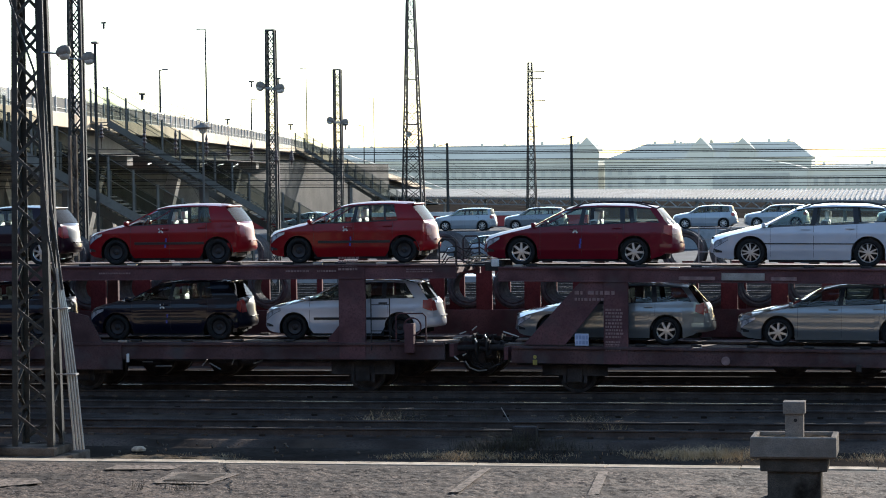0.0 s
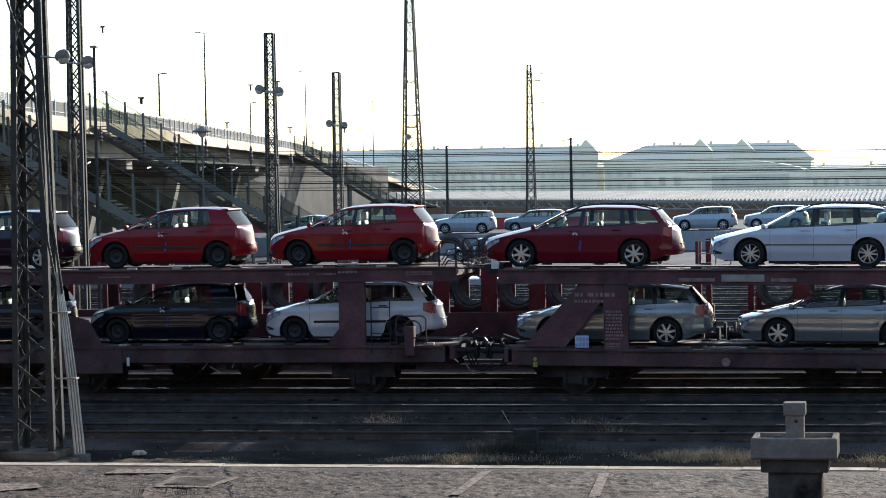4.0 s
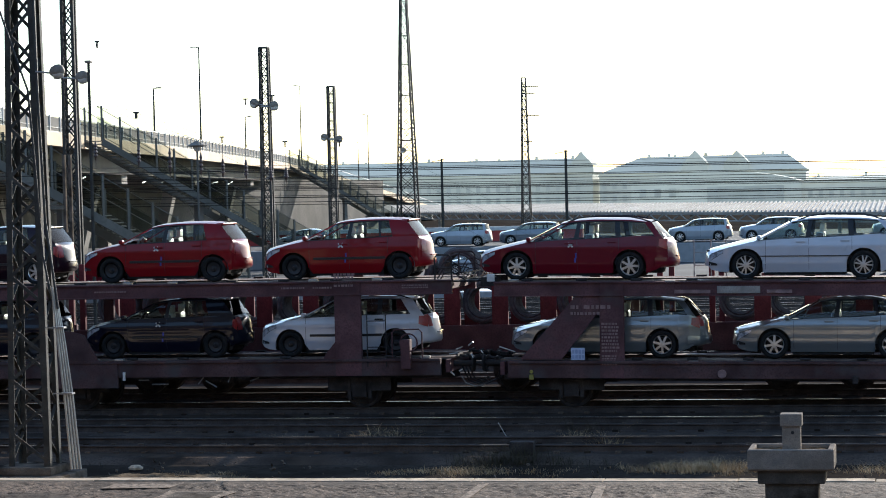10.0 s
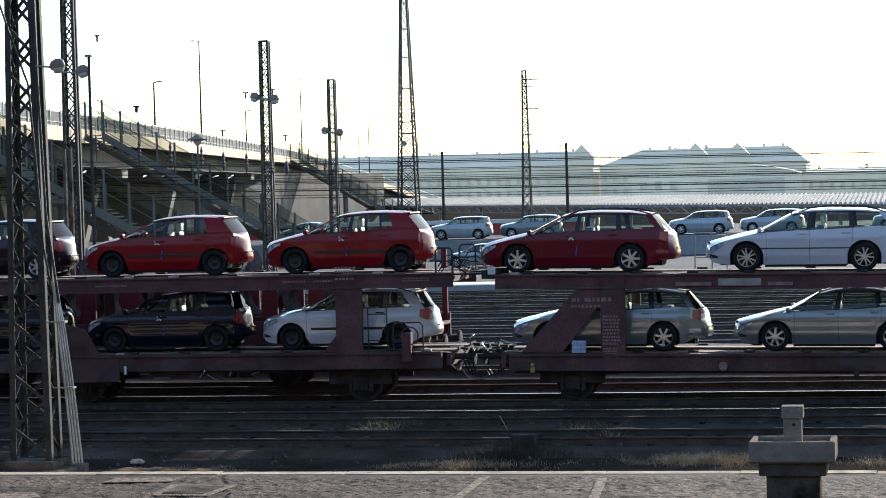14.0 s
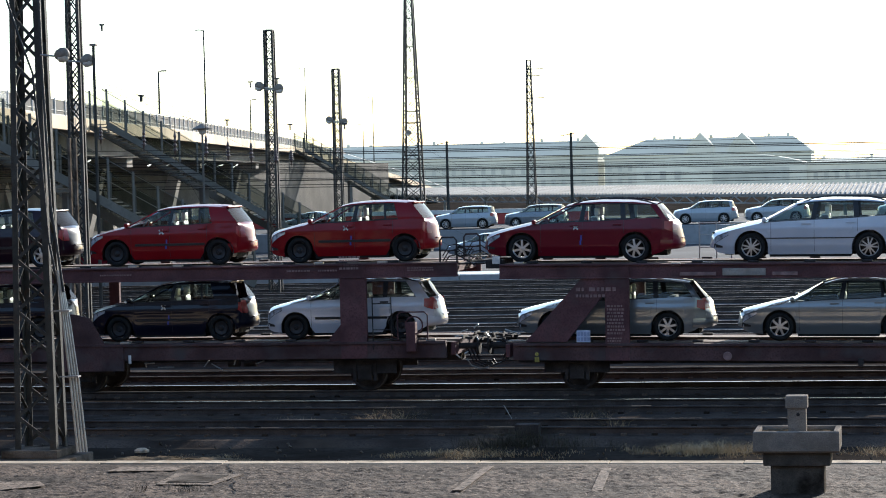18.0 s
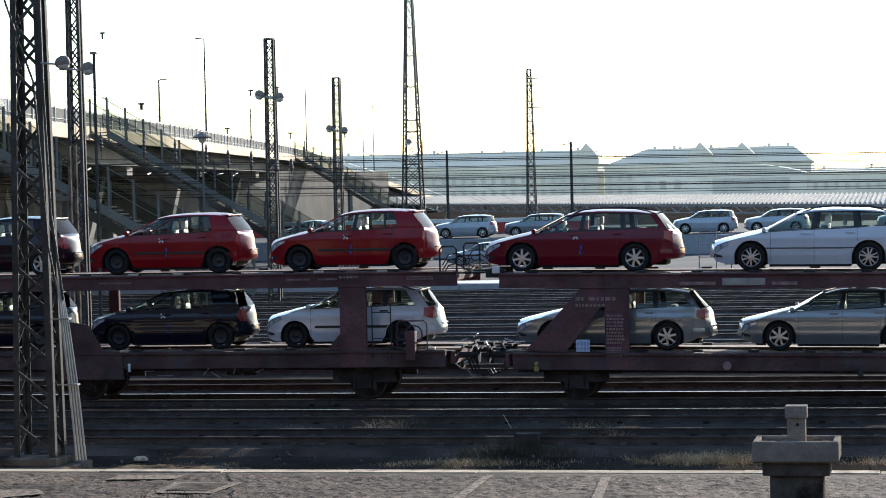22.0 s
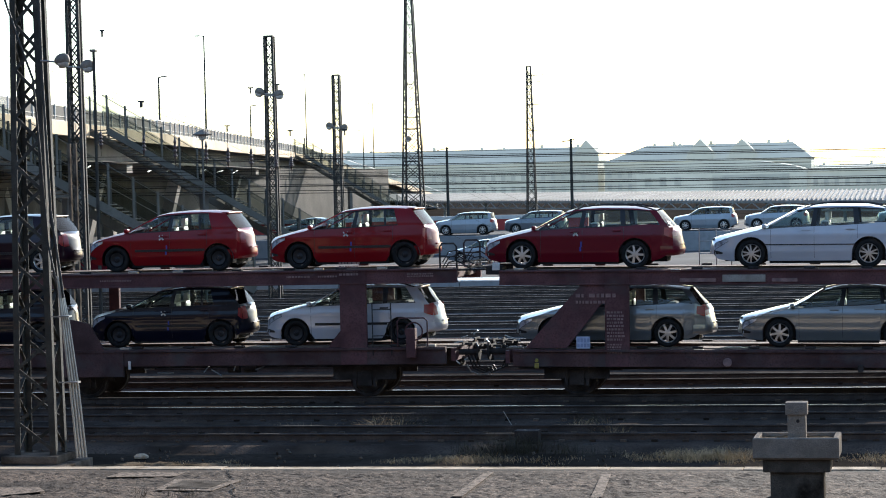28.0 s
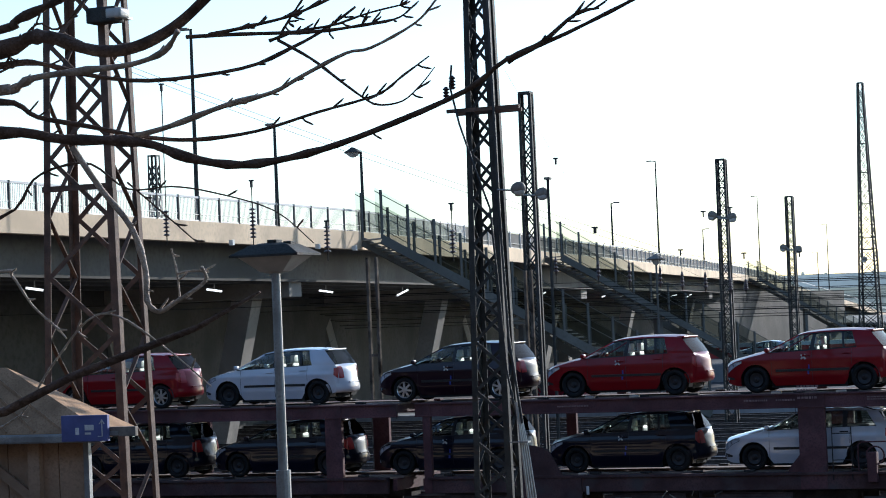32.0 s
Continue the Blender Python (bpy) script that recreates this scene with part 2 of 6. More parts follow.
# ---- mesh helpers ----
def part(name, bm, material, parent=None, label="", smooth=False):
    """Link a bmesh as one mesh object, under parent where one is given."""
    me = bpy.data.meshes.new(name)
    bm.to_mesh(me)
    bm.free()
    me.materials.append(M[material] if isinstance(material, str) else material)
    if smooth:
        me.shade_smooth()
    ob = new(name, me)
    if parent is not None:
        ob.parent = parent
    if label:
        ob["label"] = label
    return ob


def share(name, ob, m, parent):
    """Another part on the same mesh."""
    o = new(name, ob.data)
    o.parent = parent
    o.matrix_basis = m
    return o


def thing(name, m, label, category, group="", kind=""):
    ob = new(name)
    ob.empty_display_size = 0.2
    ob.matrix_basis = m
    return tagged(ob, label, category, group, kind)


def box(bm, x0, x1, y0, y1, z0, z1, bevel=0.0):
    vs = [bm.verts.new((x, y, z)) for x in (x0, x1) for y in (y0, y1) for z in (z0, z1)]
    fs = [bm.faces.new([vs[i] for i in f]) for f in ((0, 1, 3, 2), (4, 6, 7, 5), (0, 4, 5, 1), (2, 3, 7, 6), (0, 2, 6, 4), (1, 5, 7, 3))]
    if bevel:
        bmesh.ops.bevel(bm, geom=list({e for f in fs for e in f.edges}), offset=bevel, segments=2, affect="EDGES", profile=0.7)
    return bm


def boxes(*specs, bevel=0.0):
    bm = bmesh.new()
    for s in specs:
        box(bm, *s, bevel=bevel)
    return bm


def tube(bm, a, b, r0, r1=None, n=6, cap=True):
    """A round bar from a to b."""
    a, b = Vector(a), Vector(b)
    r1 = r0 if r1 is None else r1
    d = (b - a).normalized()
    u = d.orthogonal().normalized()
    v = d.cross(u)
    rings = []
    for c, r in ((a, r0), (b, r1)):
        rings.append([bm.verts.new(c + r * (math.cos(2 * math.pi * k / n) * u + math.sin(2 * math.pi * k / n) * v)) for k in range(n)])
    for k in range(n):
        bm.faces.new((rings[0][k], rings[0][(k + 1) % n], rings[1][(k + 1) % n], rings[1][k]))
    if cap:
        bm.faces.new(rings[0][::-1])
        bm.faces.new(rings[1])
    return bm


def path_tube(bm, pts, radii, n=6):
    """A round bar along a path, with one ring at every point."""
    pts = [Vector(p) for p in pts]
    rings = []
    u = None
    for i, p in enumerate(pts):
        d = (pts[min(i + 1, len(pts) - 1)] - pts[max(i - 1, 0)]).normalized()
        u = d.orthogonal().normalized() if u is None else (u - u.dot(d) * d).normalized()
        v = d.cross(u)
        r = radii[i] if isinstance(radii, (list, tuple)) else radii
        rings.append([bm.verts.new(p + r * (math.cos(2 * math.pi * k / n) * u + math.sin(2 * math.pi * k / n) * v)) for k in range(n)])
    for a, b in zip(rings, rings[1:]):
        for k in range(n):
            bm.faces.new((a[k], a[(k + 1) % n], b[(k + 1) % n], b[k]))
    bm.faces.new(rings[0][::-1])
    bm.faces.new(rings[-1])
    return bm


def bar(bm, a, b, w, t):
    """A flat or angle-like bar of width w and thickness t from a to b."""
    a, b = Vector(a), Vector(b)
    d = (b - a).normalized()
    u = d.cross(Vector((0, 1, 0)))
    u = d.cross(Vector((1, 0, 0))).normalized() if u.length < 0.2 else u.normalized()
    v = d.cross(u)
    q = [[bm.verts.new(c + sx * w / 2 * u + sy * t / 2 * v) for sx, sy in ((-1, -1), (1, -1), (1, 1), (-1, 1))] for c in (a, b)]
    for k in range(4):
        bm.faces.new((q[0][k], q[0][(k + 1) % 4], q[1][(k + 1) % 4], q[1][k]))
    bm.faces.new(q[0][::-1])
    bm.faces.new(q[1])
    return bm


def lathe(profile, n=28, axis="y", closed=False):
    """Turn a profile of (radius, along) round an axis."""
    bm = bmesh.new()
    rings = []
    for k in range(n):
        a = 2 * math.pi * k / n
        c, s = math.cos(a), math.sin(a)
        rings.append([bm.verts.new((r * c, h, r * s) if axis == "y" else (r * c, r * s, h)) for r, h in profile])
    m = len(profile)
    for k in range(n):
        p, q = rings[k], rings[(k + 1) % n]
        for j in range(m if closed else m - 1):
            bm.faces.new((p[j], p[(j + 1) % m], q[(j + 1) % m], q[j]))
    bmesh.ops.remove_doubles(bm, verts=bm.verts, dist=1e-5)
    bmesh.ops.recalc_face_normals(bm, faces=bm.faces)
    return bm


def grid(bm, rows):
    """Faces over a grid of points."""
    vs = [[bm.verts.new(p) for p in r] for r in rows]
    for a, b in zip(vs, vs[1:]):
        for j in range(len(a) - 1):
            bm.faces.new((a[j], a[j + 1], b[j + 1], b[j]))
    return vs


def lerp(a, b, t):
    return a + (b - a) * t


def curve(pts, x):
    """Smooth interpolation through (x, value) pairs."""
    if x <= pts[0][0]:
        return pts[0][1]
    for (xa, a), (xb, b) in zip(pts, pts[1:]):
        if x <= xb:
            t = (x - xa) / (xb - xa)
            return lerp(a, b, t)
    return pts[-1][1]


# ---- ground and tracks ----
bm = bmesh.new()
grid(bm, [[(x, y, -0.27) for x in (-2500, -400, -120, -60, -30, 0, 30, 120, 400, 2500)] for y in (-2500, -300, 0, 30, 60, 100, 200, 600, 2500)])
tagged(part("ground", bm, "ground"), "dark oily ground of a railway yard reaching the horizon", "ground", kind="structure")

TRACKS = [46.25, 50.25, 54.3, 58.45]           # centre lines of the tracks near the car train
FAR_TRACKS = [63.0, 67.5, 72.0, 76.5, 81.0, 85.5, 90.5, 95.0, 99.5, 104.0, 108.5]
rail_bm = bmesh.new()
for pts in ([(-0.036, 0.0), (0.036, 0.0), (0.036, -0.03), (0.009, -0.045), (0.009, -0.14), (0.07, -0.16), (0.07, -0.172), (-0.07, -0.172), (-0.07, -0.16), (-0.009, -0.14), (-0.009, -0.045), (-0.036, -0.03)],):
    a = [rail_bm.verts.new((-140, y, z)) for y, z in pts]
    b = [rail_bm.verts.new((60, y, z)) for y, z in pts]
    for k in range(len(pts)):
        rail_bm.faces.new((a[k], a[(k + 1) % 12], b[(k + 1) % 12], b[k]))
bmesh.ops.recalc_face_normals(rail_bm, faces=rail_bm.faces)
rail_me = bpy.data.meshes.new("rail")
rail_bm.to_mesh(rail_me)
rail_me.materials.append(M["rail"])
rail_me.materials.append(M["dull_head"])
for f in rail_me.polygons:
    f.material_index = 1 if f.center.z > -0.002 else 0
bright_me = rail_me.copy()
bright_me.materials[1] = M["rail_head"]
far_me = rail_me.copy()
far_me.materials[1] = M["far_head"]
sl_bm = boxes((-0.13, 0.13, -1.3, 1.3, -0.3, -0.165), bevel=0.015)
sl_me = bpy.data.meshes.new("sleeper")
sl_bm.to_mesh(sl_me)
sl_me.materials.append(M["sleeper"])
clip_me = bpy.data.meshes.new("rail_clip")
clip_bm = boxes((-0.06, 0.06, -0.15, -0.075, -0.165, -0.115), (-0.06, 0.06, 0.075, 0.15, -0.165, -0.115), bevel=0.012)
clip_bm.to_mesh(clip_me)
clip_me.materials.append(M["clip"])
for k, yc in enumerate(TRACKS + FAR_TRACKS):
    tr = thing("railway_track", pose(0, yc, 0), "straight railway track with dark sleepers in oily ballast", "track", "yard tracks", "structure")
    for dy in (-0.755, 0.755):
        o = new("rail", bright_me if (yc, dy > 0) in ((54.3, True), (50.25, True)) else rail_me if yc < 70 else far_me)
        o.parent, o.location = tr, (0, dy, 0)
    bm = bmesh.new()
    grid(bm, [[(x, y, z + 0.015 * noise.noise((x * 0.5, y * 0.8, 2))) for x in np.linspace(-140, 60, 101)] for y, z in ((-2.0, -0.3), (-1.5, -0.175), (-0.88, -0.155), (-0.6, -0.145), (0.6, -0.145), (0.88, -0.155), (1.5, -0.175), (2.0, -0.3))])
    tagged(part("ballast_bed", bm, "ballast" if yc < 70 else "far_ballast", tr), kind="stuff")
    near = yc in TRACKS
    if near:
        for i in range(75):
            x = -38 + 0.6 * i
            o = new("sleeper", sl_me)
            o.parent, o.location = tr, (x, 0, 0)
            for dy in (-0.755, 0.755):
                c = new("rail_clip", clip_me)
                c.parent, c.location = tr, (x, dy, 0)
    else:
        bm = bmesh.new()
        for i in range(230):
            box(bm, -100 + 0.6 * i - 0.13, -100 + 0.6 * i + 0.13, -1.3, 1.3, -0.3, -0.165)
        tagged(part("sleepers", bm, "sleeper", tr), kind="stuff")

# ---- platform in front ----
PLAT_Z, EDGE_Y = 0.3, 37.6
platform = thing("platform", pose(0, 0, 0), "low station platform of worn asphalt with a pale kerb", "platform", kind="structure")
bm = bmesh.new()
NEAR_X, NEAR_Y = (-19.0, 2.0), (31.8, EDGE_Y - 0.34)
for xa, xb, ya, yb, nx, ny in ((-70, 40, 6, NEAR_Y[0], 111, 27), (-70, NEAR_X[0], *NEAR_Y, 52, 12), (NEAR_X[1], 40, *NEAR_Y, 39, 12)):
    grid(bm, [[(x, y, PLAT_Z + 0.012 * noise.noise((x * 0.5, y * 0.5, 0))) for x in np.linspace(xa, xb, nx)] for y in np.linspace(ya, yb, ny)])


def rough_asphalt(x, y):
    """Height of the pitted near paving."""
    k = min(1.0, (NEAR_Y[1] - y) / 0.6)
    return PLAT_Z + 0.012 * k * noise.noise((x * 0.5, y * 0.5, 0)) + k * 0.016 * noise.noise((x * 3.1, y * 2.2, 4)) + k * 0.024 * noise.noise((x * 9, y * 6, 7)) + 0.02 * k * noise.noise((x * 21, y * 13, 9))


grid(bm, [[(x, y, rough_asphalt(x, y)) for x in np.linspace(*NEAR_X, 420)] for y in np.linspace(*NEAR_Y, 110)])
grid(bm, [[(x, 6, z) for x in (-70, 40)] for z in (-0.4, PLAT_Z)])
part("paving", bm, "asphalt", platform, smooth=True)
rng = random.Random(4)
x = -7.48 - 30 * 2.13
while x < 40:
    ln = 2.13
    dz, dy = rng.uniform(-0.012, 0.012), rng.uniform(-0.02, 0.02)
    part("edge_slab", boxes((x + 0.008, x + ln - 0.008, EDGE_Y - 0.34 + dy, EDGE_Y + dy, -0.4, PLAT_Z + 0.012 + dz * 0.5), bevel=0.008), "edge", platform)
    x += ln


# ---- cars ----
def car(name, paint_key, spec, wheels, label, m, mark=True, handles=True):
    """A car that faces -x, on its wheels at z = 0, centred between its axles."""
    wb, fo, ro, W, H = spec["wb"], spec["fo"], spec["ro"], spec["W"], spec["H"]
    sill, r = 0.125, spec.get("r", 0.31)
    ra = r + 0.055
    belt, rx0, rx1 = spec["belt"], spec["roof0"], spec["roof1"]
    root = thing(name, m, label, "car", spec.get("group", "cars on the car-carrier train"))
    x0, x1 = round(-wb / 2 - fo, 4), round(wb / 2 + ro, 4)
    hw = W / 2

    def plan(x):
        s = (x - x0) / (x1 - x0)
        return hw * (1 - 0.26 * max(0, 1 - s / 0.17) ** 2.4 - 0.3 * max(0, (s - 0.82) / 0.18) ** 2.4)

    def low(x):
        z = curve([(x0, 0.3), (x0 + 0.04, 0.23), (x0 + 0.15, 0.185), (x0 + 0.5, sill + 0.03), (x1 - 0.5, sill + 0.03), (x1 - 0.12, 0.3), (x1, 0.42)], x)
        for xw in (-wb / 2, wb / 2):
            if abs(x - xw) < ra:
                z = max(z, r + math.sqrt(ra * ra - (x - xw) ** 2))
        return z

    def top(x):
        return curve(belt, x)

    def side_y(x, z):
        t = (z - 0.2) / 0.75
        crease = 0.012 * math.exp(-((z - 0.74) / 0.06) ** 2) + 0.012 * math.exp(-((z - 0.36) / 0.07) ** 2)
        return plan(x) * (0.93 + 0.09 * math.sin(math.pi * min(1, max(0, 0.12 + t * 0.72)))) - 0.024 + crease

    xs = sorted({round(v, 4) for v in [x0, x0 + 0.02, x0 + 0.05, x0 + 0.1, x0 + 0.18, x0 + 0.3, x1 - 0.3, x1 - 0.16, x1 - 0.08, x1 - 0.03, x1]
                 + [s * wb / 2 + ra * math.cos(a) for s in (-1, 1) for a in np.linspace(0, math.pi, 15)]
                 + [p[0] for p in belt] + list(np.linspace(-wb / 2 + ra + 0.1, wb / 2 - ra - 0.1, 8))})
    xs = [v for v in xs if x0 - 1e-3 <= v <= x1 + 1e-3]
    NL = 18
    bm = bmesh.new()
    for s in (-1, 1):
        rows = []
        for x in xs:
            lo, hi = low(x), top(x)
            rows.append([(x, s * side_y(x, lerp(lo, hi, j / NL)), lerp(lo, hi, j / NL)) for j in range(NL + 1)])
        grid(bm, rows)
    # bonnet, and the cap over the tail
    def deck(xa, xb, crown):
        sel = [x for x in xs if xa - 1e-3 <= x <= xb + 1e-3]
        def push(x, t):
            k = -0.035 * max(0, 1 - (x - x0) / 0.25) if crown > 0.03 else 0.05 * max(0, 1 - (x1 - x) / 0.3)
            return k * (1 - t * t)
        grid(bm, [[(x + push(x, t), side_y(x, top(x)) * t, top(x) + crown * (1 - t * t)) for t in np.linspace(-1, 1, 9)] for x in sel])
    ws = spec["side"][0][0]                       # foot of the windscreen pillar
    tail = spec["side"][-1][0]
    deck(x0, ws + 0.25, 0.085)
    deck(tail - 0.05, x1, 0.02)
    # nose and tail faces, floor
    for xe in (x0, x1):
        lo, hi = low(xe), top(xe)
        cr = 0.085 if xe == x0 else 0.02
        bw_ = -0.08 if xe == x0 else 0.1
        grid(bm, [[(xe + bw_ * (1 - t * t) * (1 - 0.5 * (j / 4) ** 2), side_y(xe, z) * t, z + (cr * (1 - t * t) if j == 4 else 0)) for t in np.linspace(-1, 1, 9)] for j, z in enumerate(np.linspace(lo, hi, 5))])
    # greenhouse: pillars and frames between the window boundaries
    bounds = spec["side"]                         # (x at the belt, x at the roof, what follows: 'g' glass or 'b' body)
    roofz = spec["roofz"]

    def green(xl, xh, v, s):
        zl, zh = top(xl), curve(roofz, xh)
        yl = side_y(xl, zl) - 0.015
        yh = hw * spec.get("tumble", 0.74) * (1 - 0.05 * max(0, (xh - rx1 + 0.5)))
        return Vector((lerp(xl, xh, v), s * (lerp(yl, yh, v) + 0.035 * math.sin(math.pi * v)), lerp(zl, zh, v)))

    panes = []
    VS = [0, 0.03, 0.3, 0.6, 0.9, 0.95, 1]
    for s in (-1, 1):
        for (la, ha, kind), (lb, hb, _) in zip(bounds, bounds[1:]):
            def pt(u, v):
                return green(lerp(la, lb, u), lerp(ha, hb, u), v, s)
            us = (0, 0.5, 1)
            if kind == "p":
                pb = bmesh.new()
                grid(pb, [[pt(u, v) for v in VS[:5]] for u in us])
                grid(bm, [[pt(u, v) for v in VS[4:]] for u in us])
                part("window_pillar", pb, "black", root)
            elif kind == "b":
                grid(bm, [[pt(u, v) for v in VS] for u in us])
            else:
                grid(bm, [[pt(u, v) for v in VS[:2]] for u in us])
                grid(bm, [[pt(u, v) for v in VS[4:]] for u in us])
                panes.append([[pt(u, v) - Vector((0, s * 0.012, 0)) for v in VS[1:5]] for u in us])
    # roof with a slight crown
    nx = 9
    rows = []
    for i in range(nx):
        x = lerp(bounds[0][1], bounds[-1][1], i / (nx - 1))
        e = green(x, x, 1, 1)
        rows.append([(x, e.y * t, curve(roofz, x) + 0.045 * (1 - t * t)) for t in np.linspace(-1, 1, 9)])
    grid(bm, rows)
    bmesh.ops.remove_doubles(bm, verts=bm.verts, dist=0.002)
    bmesh.ops.recalc_face_normals(bm, faces=bm.faces)
    body = part("body", bm, paint_key, root, smooth=True)
    body.data.set_sharp_from_angle(angle=radians(38))
    for p in panes:
        bm = bmesh.new()
        grid(bm, p)
        part("side_window", bm, "glass", root).visible_shadow = False
    # windscreen and rear window
    for b, bow, nm in ((bounds[0], -0.05, "windscreen"), (bounds[-1], 0.02, "rear_window")):
        bm = bmesh.new()
        rows = []
        for v in np.linspace(0.02, 0.98, 5):
            e = green(b[0], b[1], v, 1)
            rows.append([(e.x + bow * (1 - t * t), e.y * t, e.z + 0.02 * (1 - t * t)) for t in np.linspace(-1, 1, 9)])
        grid(bm, rows)
        part(nm, bm, "glass" if bow < 0 else "rear_glass", root, smooth=True).visible_shadow = False
    # dark rubber along the side windows, door seams
    for s in (-1, 1):
        for v in (0.015, 0.915):
            bm = bmesh.new()
            path_tube(bm, [green(b[0], b[1], v, s) + Vector((0, s * 0.006, 0)) for b in bounds[1:-1]], 0.011, 5)
            part("window_seal", bm, "black", root)
        for xd in spec["doors"]:
            bm = bmesh.new()
            zs = np.linspace(low(xd) + 0.06, top(xd) - 0.01, 7)
            path_tube(bm, [(xd, s * (side_y(xd, z) + 0.001), z) for z in zs], 0.005, 4)
            part("door_seam", bm, "black", root)
    if spec.get("moulding"):
        xa, xb, zm = spec["moulding"]
        mh = 0.03 if wb < 2.55 else 0.012
        for s in (-1, 1):
            bm = bmesh.new()
            grid(bm, [[(xq, s * (side_y(xq, z) + o), z) for z, o in ((zm - mh, 0.0), (zm - mh + 0.004, 0.016), (zm + mh - 0.004, 0.016), (zm + mh, 0.0))] for xq in np.linspace(xa, xb, 9)])
            part("side_moulding", bm, "black", root)
    if handles:
        for s in (-1, 1):
            for xd, zd in spec["handles"]:
                y = s * (side_y(xd, zd) + 0.018)
                part("door_handle", boxes((xd - 0.1, xd + 0.1, y - 0.012, y + 0.012, zd - 0.018, zd + 0.018), bevel=0.01), paint_key if spec.get("body_handles", True) else "black", root)
    # mirrors
    for s in (-1, 1):
        xm = bounds[1][0] + 0.04
        zm = top(xm) + 0.06
        bm = boxes((xm - 0.06, xm + 0.03, s * side_y(xm, top(xm)) + (-0.03 if s > 0 else -0.14), s * side_y(xm, top(xm)) + (0.14 if s > 0 else 0.03), zm - 0.045, zm + 0.055), bevel=0.03)
        part("mirror", bm, spec.get("mirror", paint_key), root, smooth=True)
    # lamps
    for s in (-1, 1):
        xa, xb = (x0 + 0.02, x0 + (0.42 if wb < 2.55 else 0.36))
        bm = bmesh.new()
        rows = []
        for i in range(7):
            xq = lerp(xa, xb, i / 6)
            hi = top(xq) - 0.012 - 0.025 * (i / 6)
            lo = hi - lerp(0.14, 0.05, i / 6)
            rows.append([(xq - 0.004, s * (side_y(xq, z) + 0.006), z) for z in np.linspace(lo, hi, 4)])
        grid(bm, rows)
        hb = bmesh.new()
        grid(hb, [[(p[0], p[1] - s * 0.003, p[2] + (0.008 if k == 3 else -0.01 if k == 0 else 0)) for k, p in enumerate(r_)] for r_ in rows])
        part("headlight_surround", hb, "black", root, smooth=True)
        part("headlight", bm, "head", root, smooth=True)
        ib = bmesh.new()
        grid(ib, [[(xq - 0.004, s * (side_y(xq, z) + 0.007), z) for z in np.linspace(0.31, 0.4 - 0.05 * k / 3, 3)] for k, xq in enumerate(np.linspace(x0 + 0.005, x0 + 0.2, 4))])
        part("bumper_intake", ib, "black", root)
        ta, tb, tz0, tz1 = spec["tail"]
        bm = bmesh.new()
        rows = [[(xq, s * (side_y(xq, z) + 0.008), z) for z in np.linspace(tz0 + (0.08 * (tb - xq) / (tb - ta)), tz1, 5)] for xq in np.linspace(ta, tb, 6)]
        grid(bm, rows)
        sel = [x for x in np.linspace(tail, x1, 13) if top(x) <= tz1 + 0.02]
        grid(bm, [[(x + 0.01 + 0.05 * max(0, 1 - (x1 - x) / 0.3) * (1 - t * t), s * side_y(x, top(x)) * t, top(x) + 0.012 + 0.02 * (1 - t * t)) for x in sel] for t in (1.005, 0.92, 0.82, 0.72)])
        part("taillight", bm, "tail", root, smooth=True)
        part("fog_light", lathe([(0, -0.02), (0.05, -0.01), (0.06, 0.02)], 10), "head", root).matrix_basis = pose(x0 + 0.07, s * hw * 0.7, 0.34, 0, 0, 90)
    # bumpers and grille
    part("grille", boxes((x0 - 0.012, x0 + 0.05, -0.36, 0.36, 0.56, 0.66), bevel=0.012), "black", root)
    part("front_intake", boxes((x0 - 0.01, x0 + 0.08, -0.45, 0.45, 0.3, 0.42), bevel=0.02), "black", root)
    bm = bmesh.new()
    wrap = [(x1 - 0.34 * (1 - u), side_y(x1 - 0.34 * (1 - u), 0.45) + 0.012) for u in (0, 0.5, 0.85, 1)]
    line = [(xq, -y) for xq, y in wrap] + [(x1 + 0.085, -0.4), (x1 + 0.125, 0), (x1 + 0.085, 0.4)] + wrap[::-1]
    grid(bm, [[(xq - 0.16, y * 0.88, 0.27), (xq - 0.03, y * 0.98, 0.3), (xq, y, 0.36), (xq, y, 0.43), (xq - 0.01, y, 0.5)] for xq, y in line])
    part("rear_bumper", bm, spec.get("bumper", paint_key), root, smooth=True)
    part("tailgate_trim", boxes((x1 + 0.05, x1 + 0.105, -0.26, 0.26, 0.52, 0.545), bevel=0.008), paint_key, root)
    # underside, wheel housings, cabin floor
    part("underbody", boxes((x0 + 0.25, x1 - 0.25, -hw * 0.5, hw * 0.5, 0.14, 0.28), (-wb / 2 + ra + 0.03, wb / 2 - ra - 0.03, -hw * 0.9, hw * 0.9, 0.1, 0.3)), "tyre", root)
    for xw in (-wb / 2, wb / 2):
        for s in (-1, 1):
            bm = bmesh.new()
            yo, yi = s * (side_y(xw, 0.5) - 0.025), s * (side_y(xw, 0.5) - 0.34)
            arc = [(xw + (ra + 0.006) * math.cos(a), r + (ra + 0.006) * math.sin(a)) for a in np.linspace(-0.35, math.pi + 0.35, 16)]
            grid(bm, [[(ax, yo, az), (ax, yi, az)] for ax, az in arc])
            bm.faces.new([bm.verts.new((ax, yi, az)) for ax, az in arc])
            part("wheel_housing", bm, "black", root)
    # nose and tail bow out in the middle and round off at the corners
    for ob in root.children:
        if ob.type != "MESH":
            continue
        for v in ob.data.vertices:
            bow = 1 - min(1.0, abs(v.co.y) / hw) ** 2
